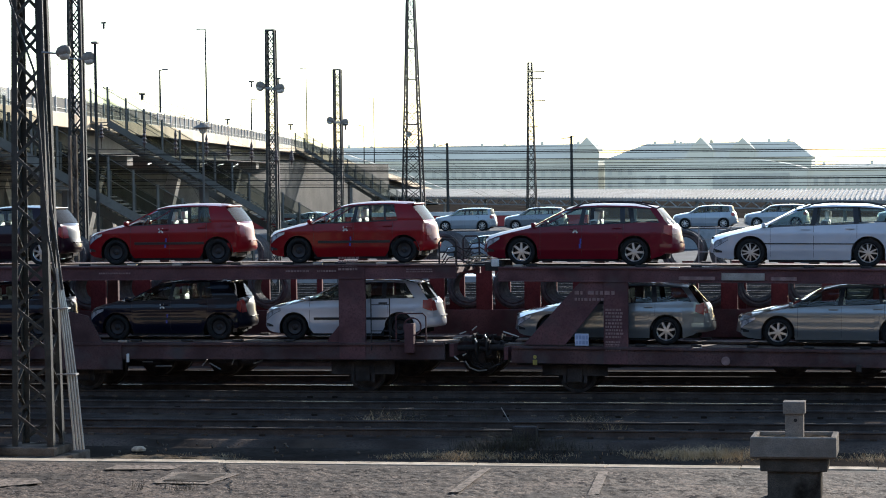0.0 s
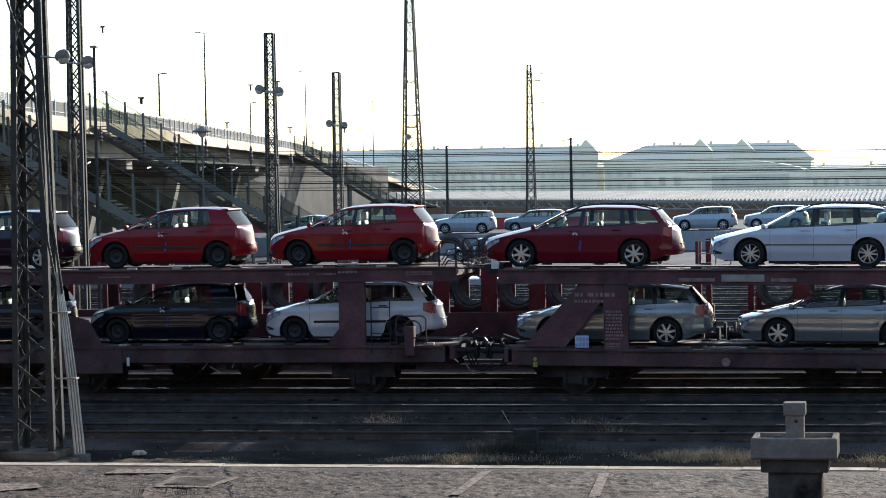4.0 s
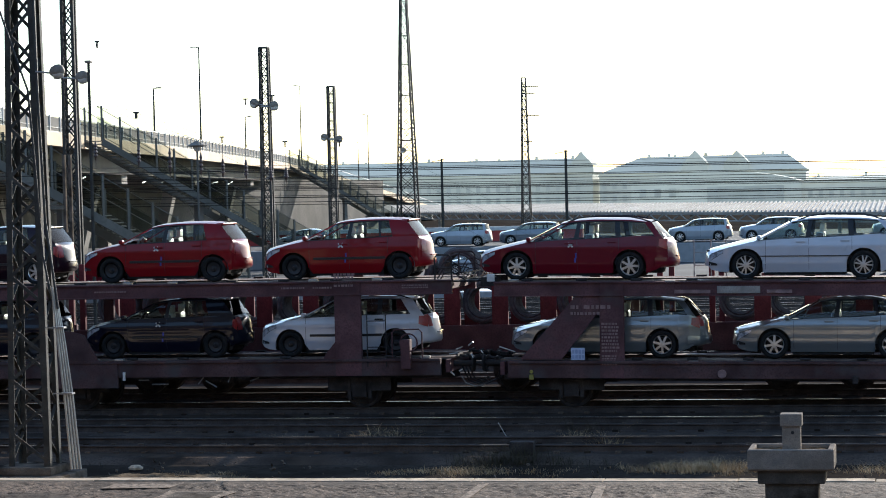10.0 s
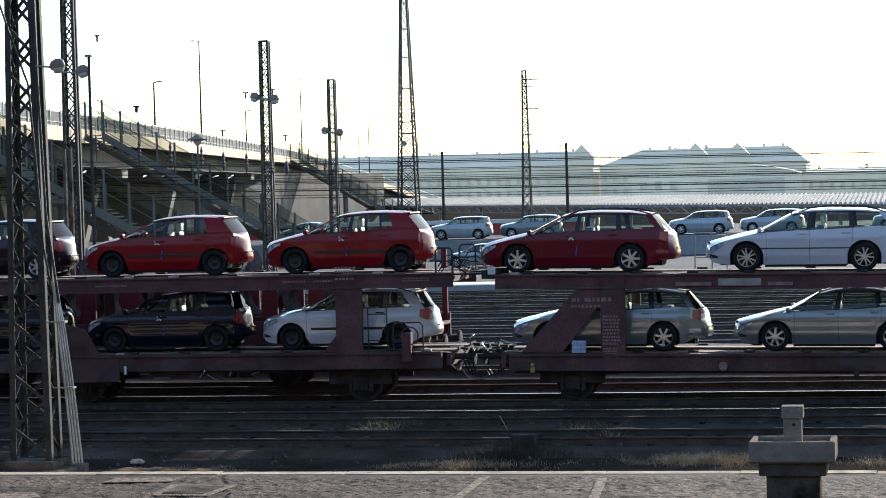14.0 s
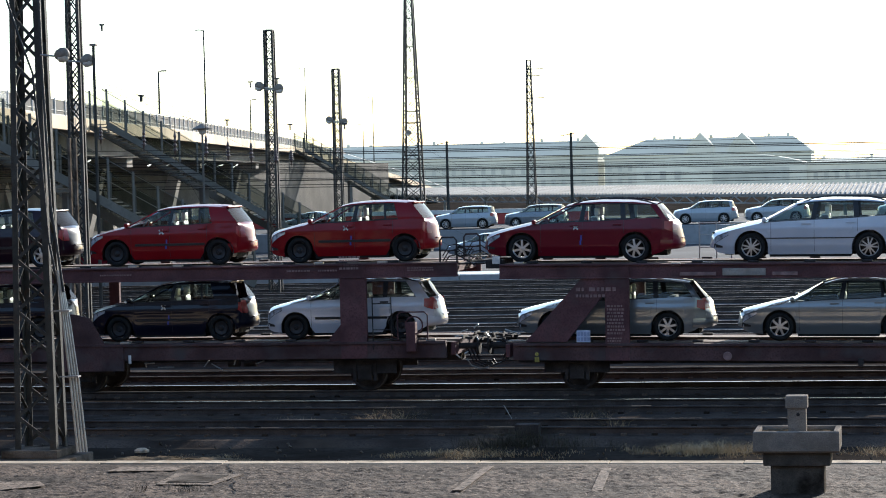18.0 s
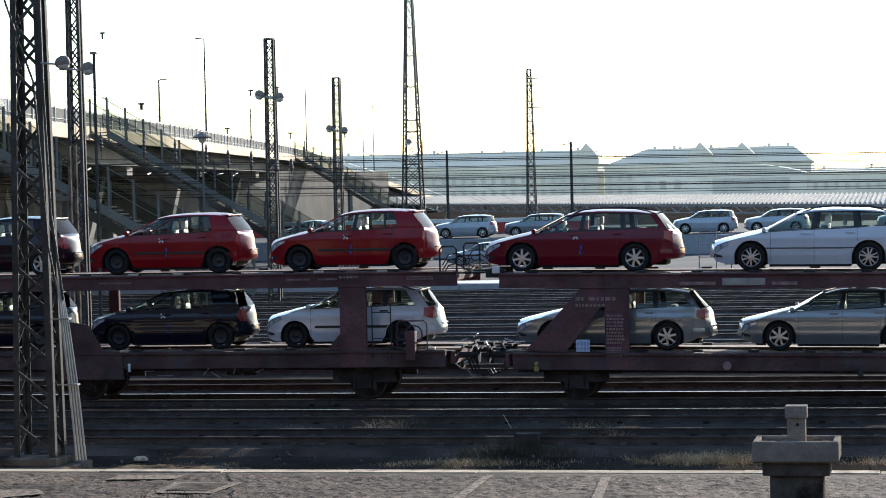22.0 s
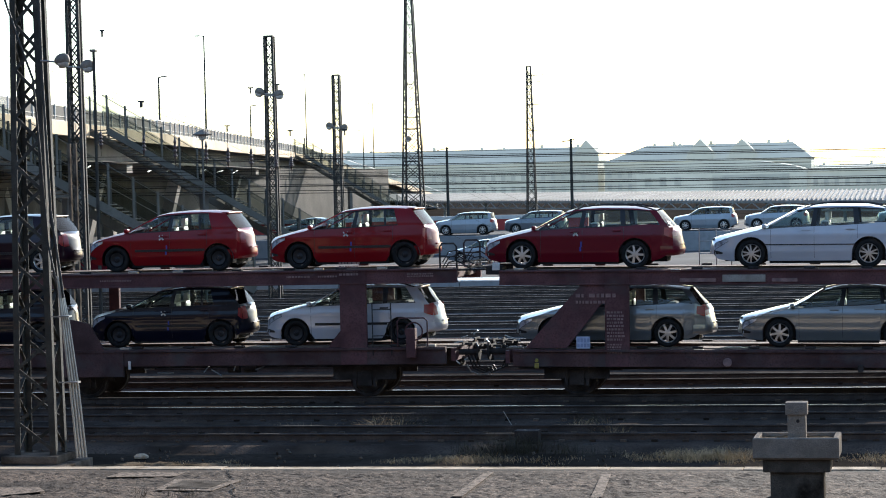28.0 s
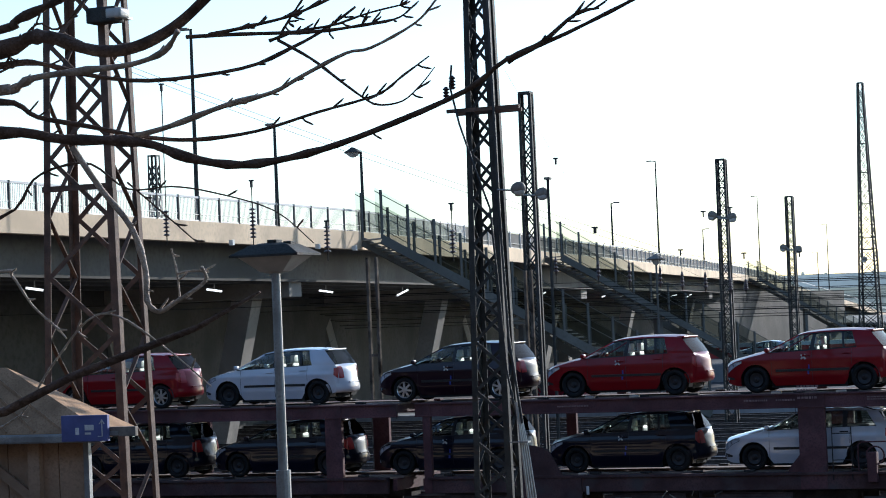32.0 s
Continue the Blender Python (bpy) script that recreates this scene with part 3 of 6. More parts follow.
            for sg, end in ((-1, x0), (1, x1)):
                start = sg * (wb / 2 + ra + 0.06)
                k = min(1.0, max(0.0, (v.co.x - start) / (end - start)))
                v.co.x += sg * k * k * (3 - 2 * k) * (0.19 * bow - spec.get("tuck", 0.18) if sg > 0 else 0.13 * bow - 0.08)
    # seats, dashboard and steering wheel
    sx = -0.1 + (bounds[1][1] + bounds[-2][1]) / 2 - 0.55
    for s in (-1, 1):
        seat = part("front_seat", boxes((sx - 0.25, sx + 0.28, s * 0.36 - 0.24, s * 0.36 + 0.24, 0.32, 0.5), (sx + 0.2, sx + 0.36, s * 0.36 - 0.24, s * 0.36 + 0.24, 0.45, 1.02), bevel=0.05), "seat", root, smooth=True)
        part("headrest", boxes((sx + 0.28, sx + 0.38, s * 0.36 - 0.13, s * 0.36 + 0.13, 1.05, 1.24), bevel=0.04), "cover" if spec.get("covers") else "seat", seat, smooth=True)
        if spec.get("covers"):
            part("seat_cover", boxes((sx + 0.19, sx + 0.37, s * 0.36 - 0.2, s * 0.36 + 0.2, 0.84, 1.05), bevel=0.08), "cover", seat, "white protective seat cover", smooth=True)
    part("rear_seat", boxes((sx + 0.85, sx + 1.3, -0.62, 0.62, 0.32, 0.52), (sx + 1.2, sx + 1.36, -0.62, 0.62, 0.5, 0.98), bevel=0.05), "seat", root, smooth=True)
    part("dashboard", boxes((ws + 0.1, bounds[1][0] + 0.2, -hw * 0.86, hw * 0.86, 0.6, top(ws) - 0.02), bevel=0.05), "seat", root)
    bm = lathe([(0.17 + 0.016 * math.cos(a), 0.016 * math.sin(a)) for a in np.linspace(0, 2 * math.pi, 7)[:-1]], 18, "z", True)
    part("steering_wheel", bm, "seat", root).matrix_basis = pose(sx - 0.42, -0.36, 0.93, 0, -62, 0)
    # wheels
    for xw in (-wb / 2, wb / 2):
        for s in (-1, 1):
            wheel = new("wheel")
            wheel.parent = root
            wheel.matrix_basis = pose(xw, s * (side_y(xw, 0.5) - 0.12), r, 0, rng.uniform(0, 60), 0 if s < 0 else 180)
            o = new("tyre", TYRES[round(r, 3)])
            o.parent = wheel
            for nm, me in RIMS[wheels]:
                o = new(nm, me)
                o.parent = wheel
                o.scale = (r / 0.31 * 1.03, r / 0.31, r / 0.31 * 1.03)
    if spec.get("rails"):
        for s in (-1, 1):
            bm = bmesh.new()
            pr = [green(x, x, 1, s) + Vector((0, -s * 0.05, dz)) for x, dz in zip(np.linspace(rx0 + 0.15, rx1 - 0.05, 9), (0.0, 0.05, 0.065, 0.07, 0.07, 0.07, 0.065, 0.05, 0.0))]
            path_tube(bm, pr, 0.016, 6)
            part("roof_rail", bm, "black", root)
    if spec.get("spoiler"):
        e = green(bounds[-1][1], bounds[-1][1], 1, 1)
        part("spoiler", boxes((e.x - 0.12, e.x + 0.06, -e.y * 0.93, e.y * 0.93, e.z - 0.012, e.z + 0.028), bevel=0.014), paint_key, root, smooth=True)
    part("aerial", tube(bmesh.new(), (rx1 - 0.3, 0, curve(roofz, rx1 - 0.3) + 0.03), (rx1 - 0.05, 0, curve(roofz, rx1 - 0.3) + 0.22), 0.006, 0.003, n=5), "black", root)
    if mark:
        # transport sticker and tape on the near doors
        xm, zm = spec["mark"]
        bm = bmesh.new()
        for a in (40, -40):
            c, sn = math.cos(radians(a)) * 0.07, math.sin(radians(a)) * 0.075
            bar(bm, (xm - c, -(side_y(xm, zm) + 0.012), zm - sn), (xm + c, -(side_y(xm, zm) + 0.012), zm + sn), 0.035, 0.004)
        part("transport_sticker", bm, "white_mark", root, "small white crossed sticker")
        zt = zm - 0.28
        part("tape_strip", boxes((xm + 0.11, xm + 0.14, -(side_y(xm, zt) + 0.014), -(side_y(xm, zt) - 0.02), zt - 0.02, zt + 0.1), (xm + 0.09, xm + 0.125, -(side_y(xm, zt) + 0.014), -(side_y(xm, zt) - 0.02), zt - 0.12, zt - 0.02)), "blue_tape", root, "strip of blue tape")
    return root


def wheel_meshes():
    """Tyres by radius, and three rim kinds; all face -y, wheel centre at the origin."""
    tyres, rims = {}, {}
    for r in (0.3, 0.31, 0.32, 0.34):
        w, ri = 0.1, r * 0.7
        me = bpy.data.meshes.new("tyre")
        lathe([(ri, -w * 0.8), (r * 0.8, -w), (r * 0.95, -w * 0.9), (r, -w * 0.55), (r, w * 0.55), (r * 0.95, w * 0.9), (r * 0.8, w), (ri, w * 0.8)], 32).to_mesh(me)
        me.materials.append(M["tyre"])
        me.shade_smooth()
        tyres[round(r, 3)] = me

    def mesh(nm, bm, mt):
        me = bpy.data.meshes.new(nm)
        bm.to_mesh(me)
        me.materials.append(M[mt])
        return (nm, me)

    for kind, spokes, width, mt in (("five", 7, 0.046, "alloy"), ("seven", 7, 0.045, "alloy"), ("double", 10, 0.03, "alloy"), ("steel", 0, 0, "steelwheel")):
        ps = [mesh("rim", lathe([(0.2, 0.07), (0.185, 0.0), (0.19, -0.07), (0.203, -0.085), (0.206, -0.07), (0.2, 0.07)], 32), mt),
              mesh("brake_disc", lathe([(0.0, 0.0), (0.14, 0.0), (0.14, 0.02), (0.0, 0.02)], 20), "bogie")]
        if spokes:
            bm = bmesh.new()
            for k in range(spokes):
                a = 2 * math.pi * (k + (0.22 if kind == "double" and k % 2 else 0)) / spokes
                bar(bm, (0.03 * math.cos(a), -0.065, 0.03 * math.sin(a)), (0.193 * math.cos(a), -0.055, 0.193 * math.sin(a)), width, 0.035)
            ps.append(mesh("spokes", bm, mt))
            ps.append(mesh("hub_cap", lathe([(0, -0.085), (0.035, -0.083), (0.055, -0.07), (0.055, -0.03), (0, -0.03)], 16), mt))
        else:
            bm = lathe([(0, -0.05), (0.05, -0.05), (0.075, -0.035), (0.1, -0.04), (0.16, -0.055), (0.19, -0.02)], 24)
            ps.append(mesh("wheel_disc", bm, mt))
            ps.append(mesh("hub_cap", lathe([(0, -0.075), (0.03, -0.073), (0.04, -0.05)], 12), "steelwheel"))
        rims[kind] = ps
    return tyres, rims


TYRES, RIMS = wheel_meshes()

# Small hatchback, its estate, the larger estate and liftback, and a small off-roader
HATCH = dict(wb=2.53, fo=0.74, ro=0.58, W=1.64, H=1.42, r=0.3, belt=[(-2.005, 0.54), (-1.99, 0.61), (-1.94, 0.665), (-1.8, 0.725), (-1.4, 0.828), (-1.0, 0.91), (-0.3, 0.93), (0.6, 0.96), (1.2, 0.985), (1.5, 0.99), (1.72, 0.97), (1.8, 0.89), (1.835, 0.77), (1.845, 0.62)],
             side=[(-1.08, -0.28, "b"), (-0.99, -0.19, "g"), (0.02, 0.1, "p"), (0.12, 0.18, "g"), (0.8, 0.76, "p"), (0.85, 0.81, "g"), (1.12, 1.0, "b"), (1.72, 1.42, "b")],
             roofz=[(-0.35, 1.29), (-0.05, 1.355), (0.4, 1.385), (0.9, 1.387), (1.2, 1.37), (1.45, 1.345)], roof0=-0.35, roof1=1.42, doors=(-0.88, 0.08, 1.0), handles=((-0.05, 0.83), (0.88, 0.86)),
             moulding=(-0.78, 0.95, 0.5), tail=(1.68, 1.84, 0.64, 0.9), mark=(-0.12, 0.8), spoiler=True, covers=True, tumble=0.74)
WAGON_S = dict(HATCH, ro=0.82, belt=[(-2.005, 0.54), (-1.99, 0.61), (-1.94, 0.665), (-1.8, 0.725), (-1.4, 0.828), (-1.0, 0.91), (-0.3, 0.93), (0.6, 0.955), (1.3, 0.97), (1.8, 0.97), (1.97, 0.94), (2.05, 0.84), (2.085, 0.65)],
               side=[(-1.02, -0.3, "b"), (-0.94, -0.22, "g"), (0.02, 0.1, "p"), (0.12, 0.18, "g"), (0.84, 0.84, "p"), (0.95, 0.95, "g"), (1.62, 1.36, "b"), (1.98, 1.64, "b")],
               roofz=[(-0.35, 1.27), (-0.05, 1.34), (0.4, 1.37), (1.2, 1.36), (1.64, 1.31), (1.8, 1.26)], roof1=1.64, tail=(1.86, 2.08, 0.66, 0.92), doors=(-0.88, 0.08, 1.0), body_handles=False, rails=True)
ESTATE = dict(wb=2.6, fo=0.87, ro=0.98, W=1.77, H=1.47, r=0.32, belt=[(-2.17, 0.48), (-2.155, 0.54), (-2.1, 0.59), (-1.9, 0.665), (-1.5, 0.765), (-1.05, 0.865), (-0.3, 0.91), (0.7, 0.945), (1.6, 0.99), (2.05, 0.98), (2.19, 0.93), (2.26, 0.82), (2.28, 0.7)],
              side=[(-1.12, -0.3, "b"), (-1.03, -0.21, "g"), (0.02, 0.1, "p"), (0.13, 0.19, "g"), (0.98, 0.95, "p"), (1.1, 1.06, "g"), (1.9, 1.6, "b"), (2.18, 1.78, "b")],
              roofz=[(-0.35, 1.27), (0.0, 1.35), (0.5, 1.375), (1.3, 1.36), (1.83, 1.29), (2.0, 1.25)], roof0=-0.3, roof1=1.83, doors=(-0.86, 0.1, 1.05), handles=((-0.08, 0.84), (0.9, 0.86)),
              tail=(2.08, 2.275, 0.68, 0.92), mark=(-0.05, 0.8), tuck=0.24, rails=True, covers=True, tumble=0.72)
LIFT = dict(ESTATE, belt=[(-2.17, 0.48), (-2.155, 0.54), (-2.1, 0.59), (-1.9, 0.665), (-1.5, 0.765), (-1.05, 0.865), (-0.3, 0.91), (0.7, 0.945), (1.4, 1.0), (1.8, 1.03), (2.14, 1.02), (2.26, 0.95), (2.28, 0.8)],
            side=[(-1.12, -0.3, "b"), (-1.03, -0.21, "g"), (0.02, 0.1, "p"), (0.13, 0.19, "g"), (0.95, 0.9, "p"), (1.02, 0.96, "g"), (1.35, 1.05, "b"), (1.95, 1.22, "b")],
            roofz=[(-0.35, 1.27), (0.0, 1.35), (0.5, 1.375), (0.9, 1.36), (1.22, 1.3)], roof1=1.2, rails=False)
SUV = dict(ESTATE, wb=2.58, fo=0.8, ro=0.85, W=1.79, H=1.69, r=0.34, belt=[(-2.09, 0.6), (-2.07, 0.72), (-2.0, 0.84), (-1.8, 0.9), (-1.4, 0.97), (-1.05, 1.02), (-0.3, 1.06), (0.7, 1.08), (1.6, 1.1), (1.98, 1.1), (2.1, 1.0), (2.14, 0.8)],
           side=[(-1.1, -0.45, "b"), (-0.95, -0.3, "g"), (0.02, 0.08, "p"), (0.13, 0.17, "g"), (0.95, 0.95, "p"), (1.05, 1.05, "g"), (1.72, 1.62, "b"), (2.02, 1.84, "b")],
           roofz=[(-0.5, 1.42), (-0.1, 1.5), (0.5, 1.53), (1.3, 1.52), (1.84, 1.47), (2.0, 1.4)], roof0=-0.4, roof1=1.84, tail=(1.85, 2.12, 0.8, 1.05), group="cars parked in the far yard", covers=False)

LANE = 54.3
A_TOP, A_LOW = 2.98, 1.19                    # deck heights of the left-hand wagons
B_TILT = 0.012                               # the other wagon stands a little nose-down


def b_top(x):
    return 2.9 - B_TILT * (x + 9.5)


def b_low(x):
    return 1.115 - B_TILT * (x + 9.5)


car("hatchback", "red_car", HATCH, "steel", "red small hatchback with white seat covers on the upper wagon deck", pose(-18.08, LANE, A_TOP))
car("hatchback", "red_car", HATCH, "steel", "red small hatchback with dark steel wheels on the upper wagon deck", pose(-13.58, LANE, A_TOP))
car("hatchback", "darkred_car", HATCH, "seven", "dark hatchback with alloy wheels on the upper wagon deck", pose(-22.5, LANE, A_TOP))
car("hatchback", "white_car", dict(HATCH, body_handles=True), "steel", "white small hatchback with black side moulding on the upper deck", pose(-27.4, LANE, A_TOP), mark=False)
car("hatchback", "red_car", HATCH, "seven", "red hatchback with silver wheels on the upper wagon deck", pose(-31.9, LANE, A_TOP), mark=False)
car("hatchback", "black_car", HATCH, "steel", "blue-black small hatchback on the lower wagon deck", pose(-18.08, LANE, A_LOW))
car("small_estate", "white_car", WAGON_S, "steel", "white small estate car with black mouldings on the lower deck", pose(-13.71, LANE, A_LOW), mark=False)
car("hatchback", "black_car", HATCH, "steel", "blue-black small hatchback on the lower wagon deck", pose(-22.6, LANE, A_LOW))
car("hatchback", "black_car", HATCH, "steel", "blue-black small hatchback on the lower wagon deck", pose(-27.2, LANE, A_LOW), mark=False)
car("hatchback", "black_car", HATCH, "steel", "blue-black small hatchback on the lower wagon deck", pose(-31.5, LANE, A_LOW), mark=False)
tilt = math.degrees(B_TILT)
car("estate_car", "dred_car", ESTATE, "five", "deep red estate car with roof rails and alloy wheels", pose(-8.25, LANE, b_top(-8.23), 0, tilt, 0))
car("estate_car", "white_car", dict(ESTATE, moulding=(-1.0, 1.0, 0.52)), "double", "white estate car with black roof rails and alloy wheels", pose(-3.03, LANE, b_top(-3.03), 0, tilt, 0), mark=False)
car("estate_car", "silver_car", dict(ESTATE, rails=False), "five", "silver-grey estate car on the lower wagon deck", pose(-7.55, LANE, b_low(-7.5), 0, tilt, 0), mark=False)
car("liftback_car", "silver_car", LIFT, "five", "silver-grey liftback car on the lower wagon deck", pose(-2.44, LANE, b_low(-2.44), 0, tilt, 0), mark=False)


# ---- the standing car-carrier train ----
def wheelset(parent, x, r=0.42, lane=0.0):
    for dy in (-0.75, 0.75):
        w = part("rail_wheel", lathe([(0.0, -0.06), (0.1, -0.07), (0.12, -0.05), (r - 0.08, -0.02), (r - 0.06, -0.065), (r, -0.065), (r + 0.005, 0.05), (r + 0.03, 0.07), (r - 0.06, 0.07), (0.0, 0.06)], 28), "bogie", parent, smooth=False)
        w.matrix_basis = pose(x, dy + lane, r)
    part("axle", tube(bmesh.new(), (x, -0.7, r), (x, 0.7, r), 0.08, n=10), "bogie", parent)
    for dy in (-1.05, 1.05):
        part("axle_box", boxes((x - 0.17, x + 0.17, dy - 0.12, dy + 0.12, r - 0.15, r + 0.18), bevel=0.03), "bogie", parent)
        bm = bmesh.new()
        for i in range(5):
            box(bm, x - 0.55 + 0.06 * i, x + 0.55 - 0.06 * i, dy - 0.05, dy + 0.05, r + 0.3 - 0.03 * i, r + 0.325 - 0.03 * i)
        part("leaf_spring", bm, "bogie", parent)


def text_bars(parent, x, y, z, w, rows, h, key, rg, name="lettering"):
    """Unreadable lettering as rows of short bars, facing -y."""
    bm = bmesh.new()
    for i in range(rows):
        q = x
        while q < x + w - h:
            ln = rg.uniform(0.5, 1.6) * h
            box(bm, q, min(q + ln, x + w), y - 0.004, y, z - i * h * 1.7, z - i * h * 1.7 + h)
            q += ln + 0.45 * h
    part(name, bm, key, parent)


def carrier(x0, x1, top, low, axles, posts, m, label, left_end=True, right_end=True):
    """One double-deck wagon between x0 and x1, deck heights top and low, posts at the given places."""
    w = thing("car_carrier_wagon", m, label, "wagon", "car-carrier train")
    hw = 1.42
    # upper deck: side beams, floor troughs, cross members
    for s in (-1, 1):
        y = s * hw
        part("upper_side_beam", boxes((x0, x1, y - 0.06, y + 0.06, top - 0.32, top - 0.04), bevel=0.008), "wagon", w)
        part("upper_flange", boxes((x0, x1, y - 0.11, y + 0.11, top - 0.045, top - 0.01), bevel=0.008), "wagon", w)
        part("lower_flange", boxes((x0, x1, y - 0.1, y + 0.1, top - 0.34, top - 0.31), bevel=0.008), "wagon", w)
        part("lower_side_beam", boxes((x0 + 0.3, x1 - 0.3, y - 0.07, y + 0.07, low - 0.4, low - 0.03), (x0 + 0.3, x1 - 0.3, y - 0.12, y + 0.1, low - 0.07, low - 0.01), bevel=0.01), "sill", w)
        for name, z, yy in (("upper_wheel_track", top, 0.72), ("lower_wheel_track", low, 0.72)):
            part(name, boxes((x0 + 0.05, x1 - 0.05, s * yy - 0.3, s * yy + 0.3, z - 0.045, z - 0.004), bevel=0.004), "deck_track", w)
    n = int((x1 - x0) / 1.1)
    for i in range(n + 1):
        xc = lerp(x0 + 0.15, x1 - 0.15, i / n)
        part("cross_member", boxes((xc - 0.04, xc + 0.04, -hw + 0.06, hw - 0.06, top - 0.24, top - 0.05)), "wagon", w)
        part("cross_member", boxes((xc - 0.05, xc + 0.05, -hw + 0.06, hw - 0.06, low - 0.34, low - 0.05)), "wagon", w)
    part("centre_sill", boxes((x0 + 0.2, x1 - 0.2, -0.28, 0.28, low - 0.55, low - 0.12)), "bogie", w)
    # wheel chocks on the decks
    for z in (top, low):
        for i in range(int((x1 - x0) / 1.25)):
            xc = x0 + 0.7 + 1.25 * i
            for s in (-1, 1):
                part("wheel_chock", boxes((xc - 0.12, xc + 0.12, s * 1.12 - 0.08, s * 1.12 + 0.08, z - 0.005, z + 0.04), bevel=0.015), "bogie", w)
    for p in posts:
        for s in (-1, 1):
            if p[3] == "far" and s < 0:
                continue
            y = s * hw
            xc, wd, brace = p[0], p[1], p[2]
            part("deck_post", boxes((xc - wd / 2, xc + wd / 2, y - 0.08, y + 0.05, low - 0.4, top - 0.03), bevel=0.012), "wagon", w)
            if brace:
                bm = bmesh.new()
                q = [(xc, low + 0.0), (xc + brace, low + 0.0), (xc + brace * 0.9, low + 0.12), (xc, low + 0.75)] if abs(brace) < 0.7 else [(xc, top - 0.32), (xc + brace * 0.38, top - 0.32), (xc + brace, low + 0.02), (xc + brace * 0.55, low + 0.02)]
                a = [bm.verts.new((u, y - 0.05, v)) for u, v in q]
                b = [bm.verts.new((u, y + 0.03, v)) for u, v in q]
                bm.faces.new(a), bm.faces.new(b[::-1])
                for k in range(4):
                    bm.faces.new((a[k], b[k], b[(k + 1) % 4], a[(k + 1) % 4]))
                bmesh.ops.recalc_face_normals(bm, faces=bm.faces)
                part("post_brace", bm, "wagon", w)
    for xa in axles:
        wheelset(w, xa)
        for s in (-1, 1):
            part("axle_guard", boxes((xa - 0.75, xa + 0.75, s * 1.12 - 0.02, s * 1.12 + 0.02, 0.42, low - 0.45), (xa - 0.28, xa - 0.2, s * 1.12 - 0.03, s * 1.12 + 0.03, 0.25, 0.7), (xa + 0.2, xa + 0.28, s * 1.12 - 0.03, s * 1.12 + 0.03, 0.25, 0.7), bevel=0.01), "bogie", w)
    return w


rgt = random.Random(11)
MW = pose(0, LANE, 0)
wa = carrier(-23.2, -10.95, A_TOP, A_LOW, (-13.25, -20.1), [(-13.4, 0.62, -0.6, ""), (-20.2, 0.26, 0, "far"), (-22.9, 0.2, 0, "")], MW, "red-brown double-deck car-carrier wagon loaded with small cars")
wb_ = carrier(-38.0, -23.7, A_TOP, A_LOW, (-25.5, -35.5), [(-25.4, 0.45, 0, ""), (-30.5, 0.26, 0, "far"), (-36.5, 0.4, 0, "")], MW, "red-brown double-deck car-carrier wagon loaded with hatchbacks")
wc = carrier(-10.0, 12.0, 2.9, 1.115, (-8.3, 8.0), [(-7.32, 0.55, -2.1, ""), (6.0, 0.55, 0, "")], pose(-9.5, LANE, 0, 0, tilt, 0) @ pose(9.5, 0, 0), "red-brown double-deck car-carrier wagon loaded with larger estate cars")
NEAR = -1.5
# plates, lettering and fittings on the two facing wagon ends
for x, z, ww, rows, h in ((-19.5, 2.79, 0.8, 1, 0.035), (-14.95, 2.81, 0.6, 1, 0.04), (-14.2, 2.81, 0.5, 1, 0.04), (-13.7, 3.1, 0.5, 4, 0.05), (-12.1, 2.84, 0.65, 2, 0.03)):
    text_bars(wa, x, NEAR - 0.02, z, ww, rows, h, "grey_mark", rgt)
for x, z, ww, rows, h in ((-8.3, 2.28, 0.22, 1, 0.08), (-8.0, 2.28, 0.7, 1, 0.085), (-8.3, 2.14, 0.75, 1, 0.065), (-7.6, 1.92, 0.4, 9, 0.045), (-7.6, 1.2, 0.35, 4, 0.035)):
    text_bars(wc, x + 0.05, NEAR + 0.0, z, ww, rows, h, "grey_mark", rgt)
part("destination_card", boxes((-8.24, -7.93, NEAR - 0.04, NEAR - 0.02, 1.13, 1.4), bevel=0.004), "paper", wc, "pale blue paper card in a clip")
for k in range(4):
    part("card_print", boxes((-8.22 + 0.075 * k, -8.165 + 0.075 * k, NEAR - 0.045, NEAR - 0.04, 1.16, 1.24), (-8.22 + 0.075 * k, -8.165 + 0.075 * k, NEAR - 0.045, NEAR - 0.04, 1.27, 1.36)), "card_ink", wc, "faint blue printed panel")
# small bare-metal boxes added as the sun glints along the deck edge
for w_, x, z in ((wa, -18.7, A_TOP), (wa, -14.2, A_TOP), (wa, -17.6, A_TOP), (wa, -12.7, A_TOP), (wa, -18.95, A_LOW), (wa, -11.6, A_LOW), (wc, -9.55, b_top(-9.5)), (wc, -6.0, b_top(-6.0)), (wc, -5.5, b_low(-5.5)), (wc, -4.9, b_low(-4.9))):
    part("chock_iron", boxes((x - 0.11, x + 0.11, -1.5, -1.36, z - 0.01, z + 0.045), bevel=0.015), "conduit", w_, "small bare-metal box standing in for a sun glint")
for x0_, x1_ in ((-5.9, -5.1), (-4.95, -4.0), (-3.85, -3.3)):
    part("data_plate", boxes((x0_, x1_, NEAR - 0.035, NEAR - 0.02, 2.62, 2.78 if x0_ == -4.95 else 2.7), bevel=0.004), "grey_mark" if x0_ != -4.95 else "steel", wc, "faded lettering plate")
part("round_plate", lathe([(0, -0.02), (0.09, -0.02), (0.1, 0)], 18), "grey_mark", wc).matrix_basis = pose(-4.85, NEAR - 0.1, 0.83)
handle = part("yellow_handle", boxes((-9.2, -9.1, NEAR - 0.06, NEAR - 0.02, 0.68, 0.8), bevel=0.015), "yellow", wc, "small yellow changeover handle")
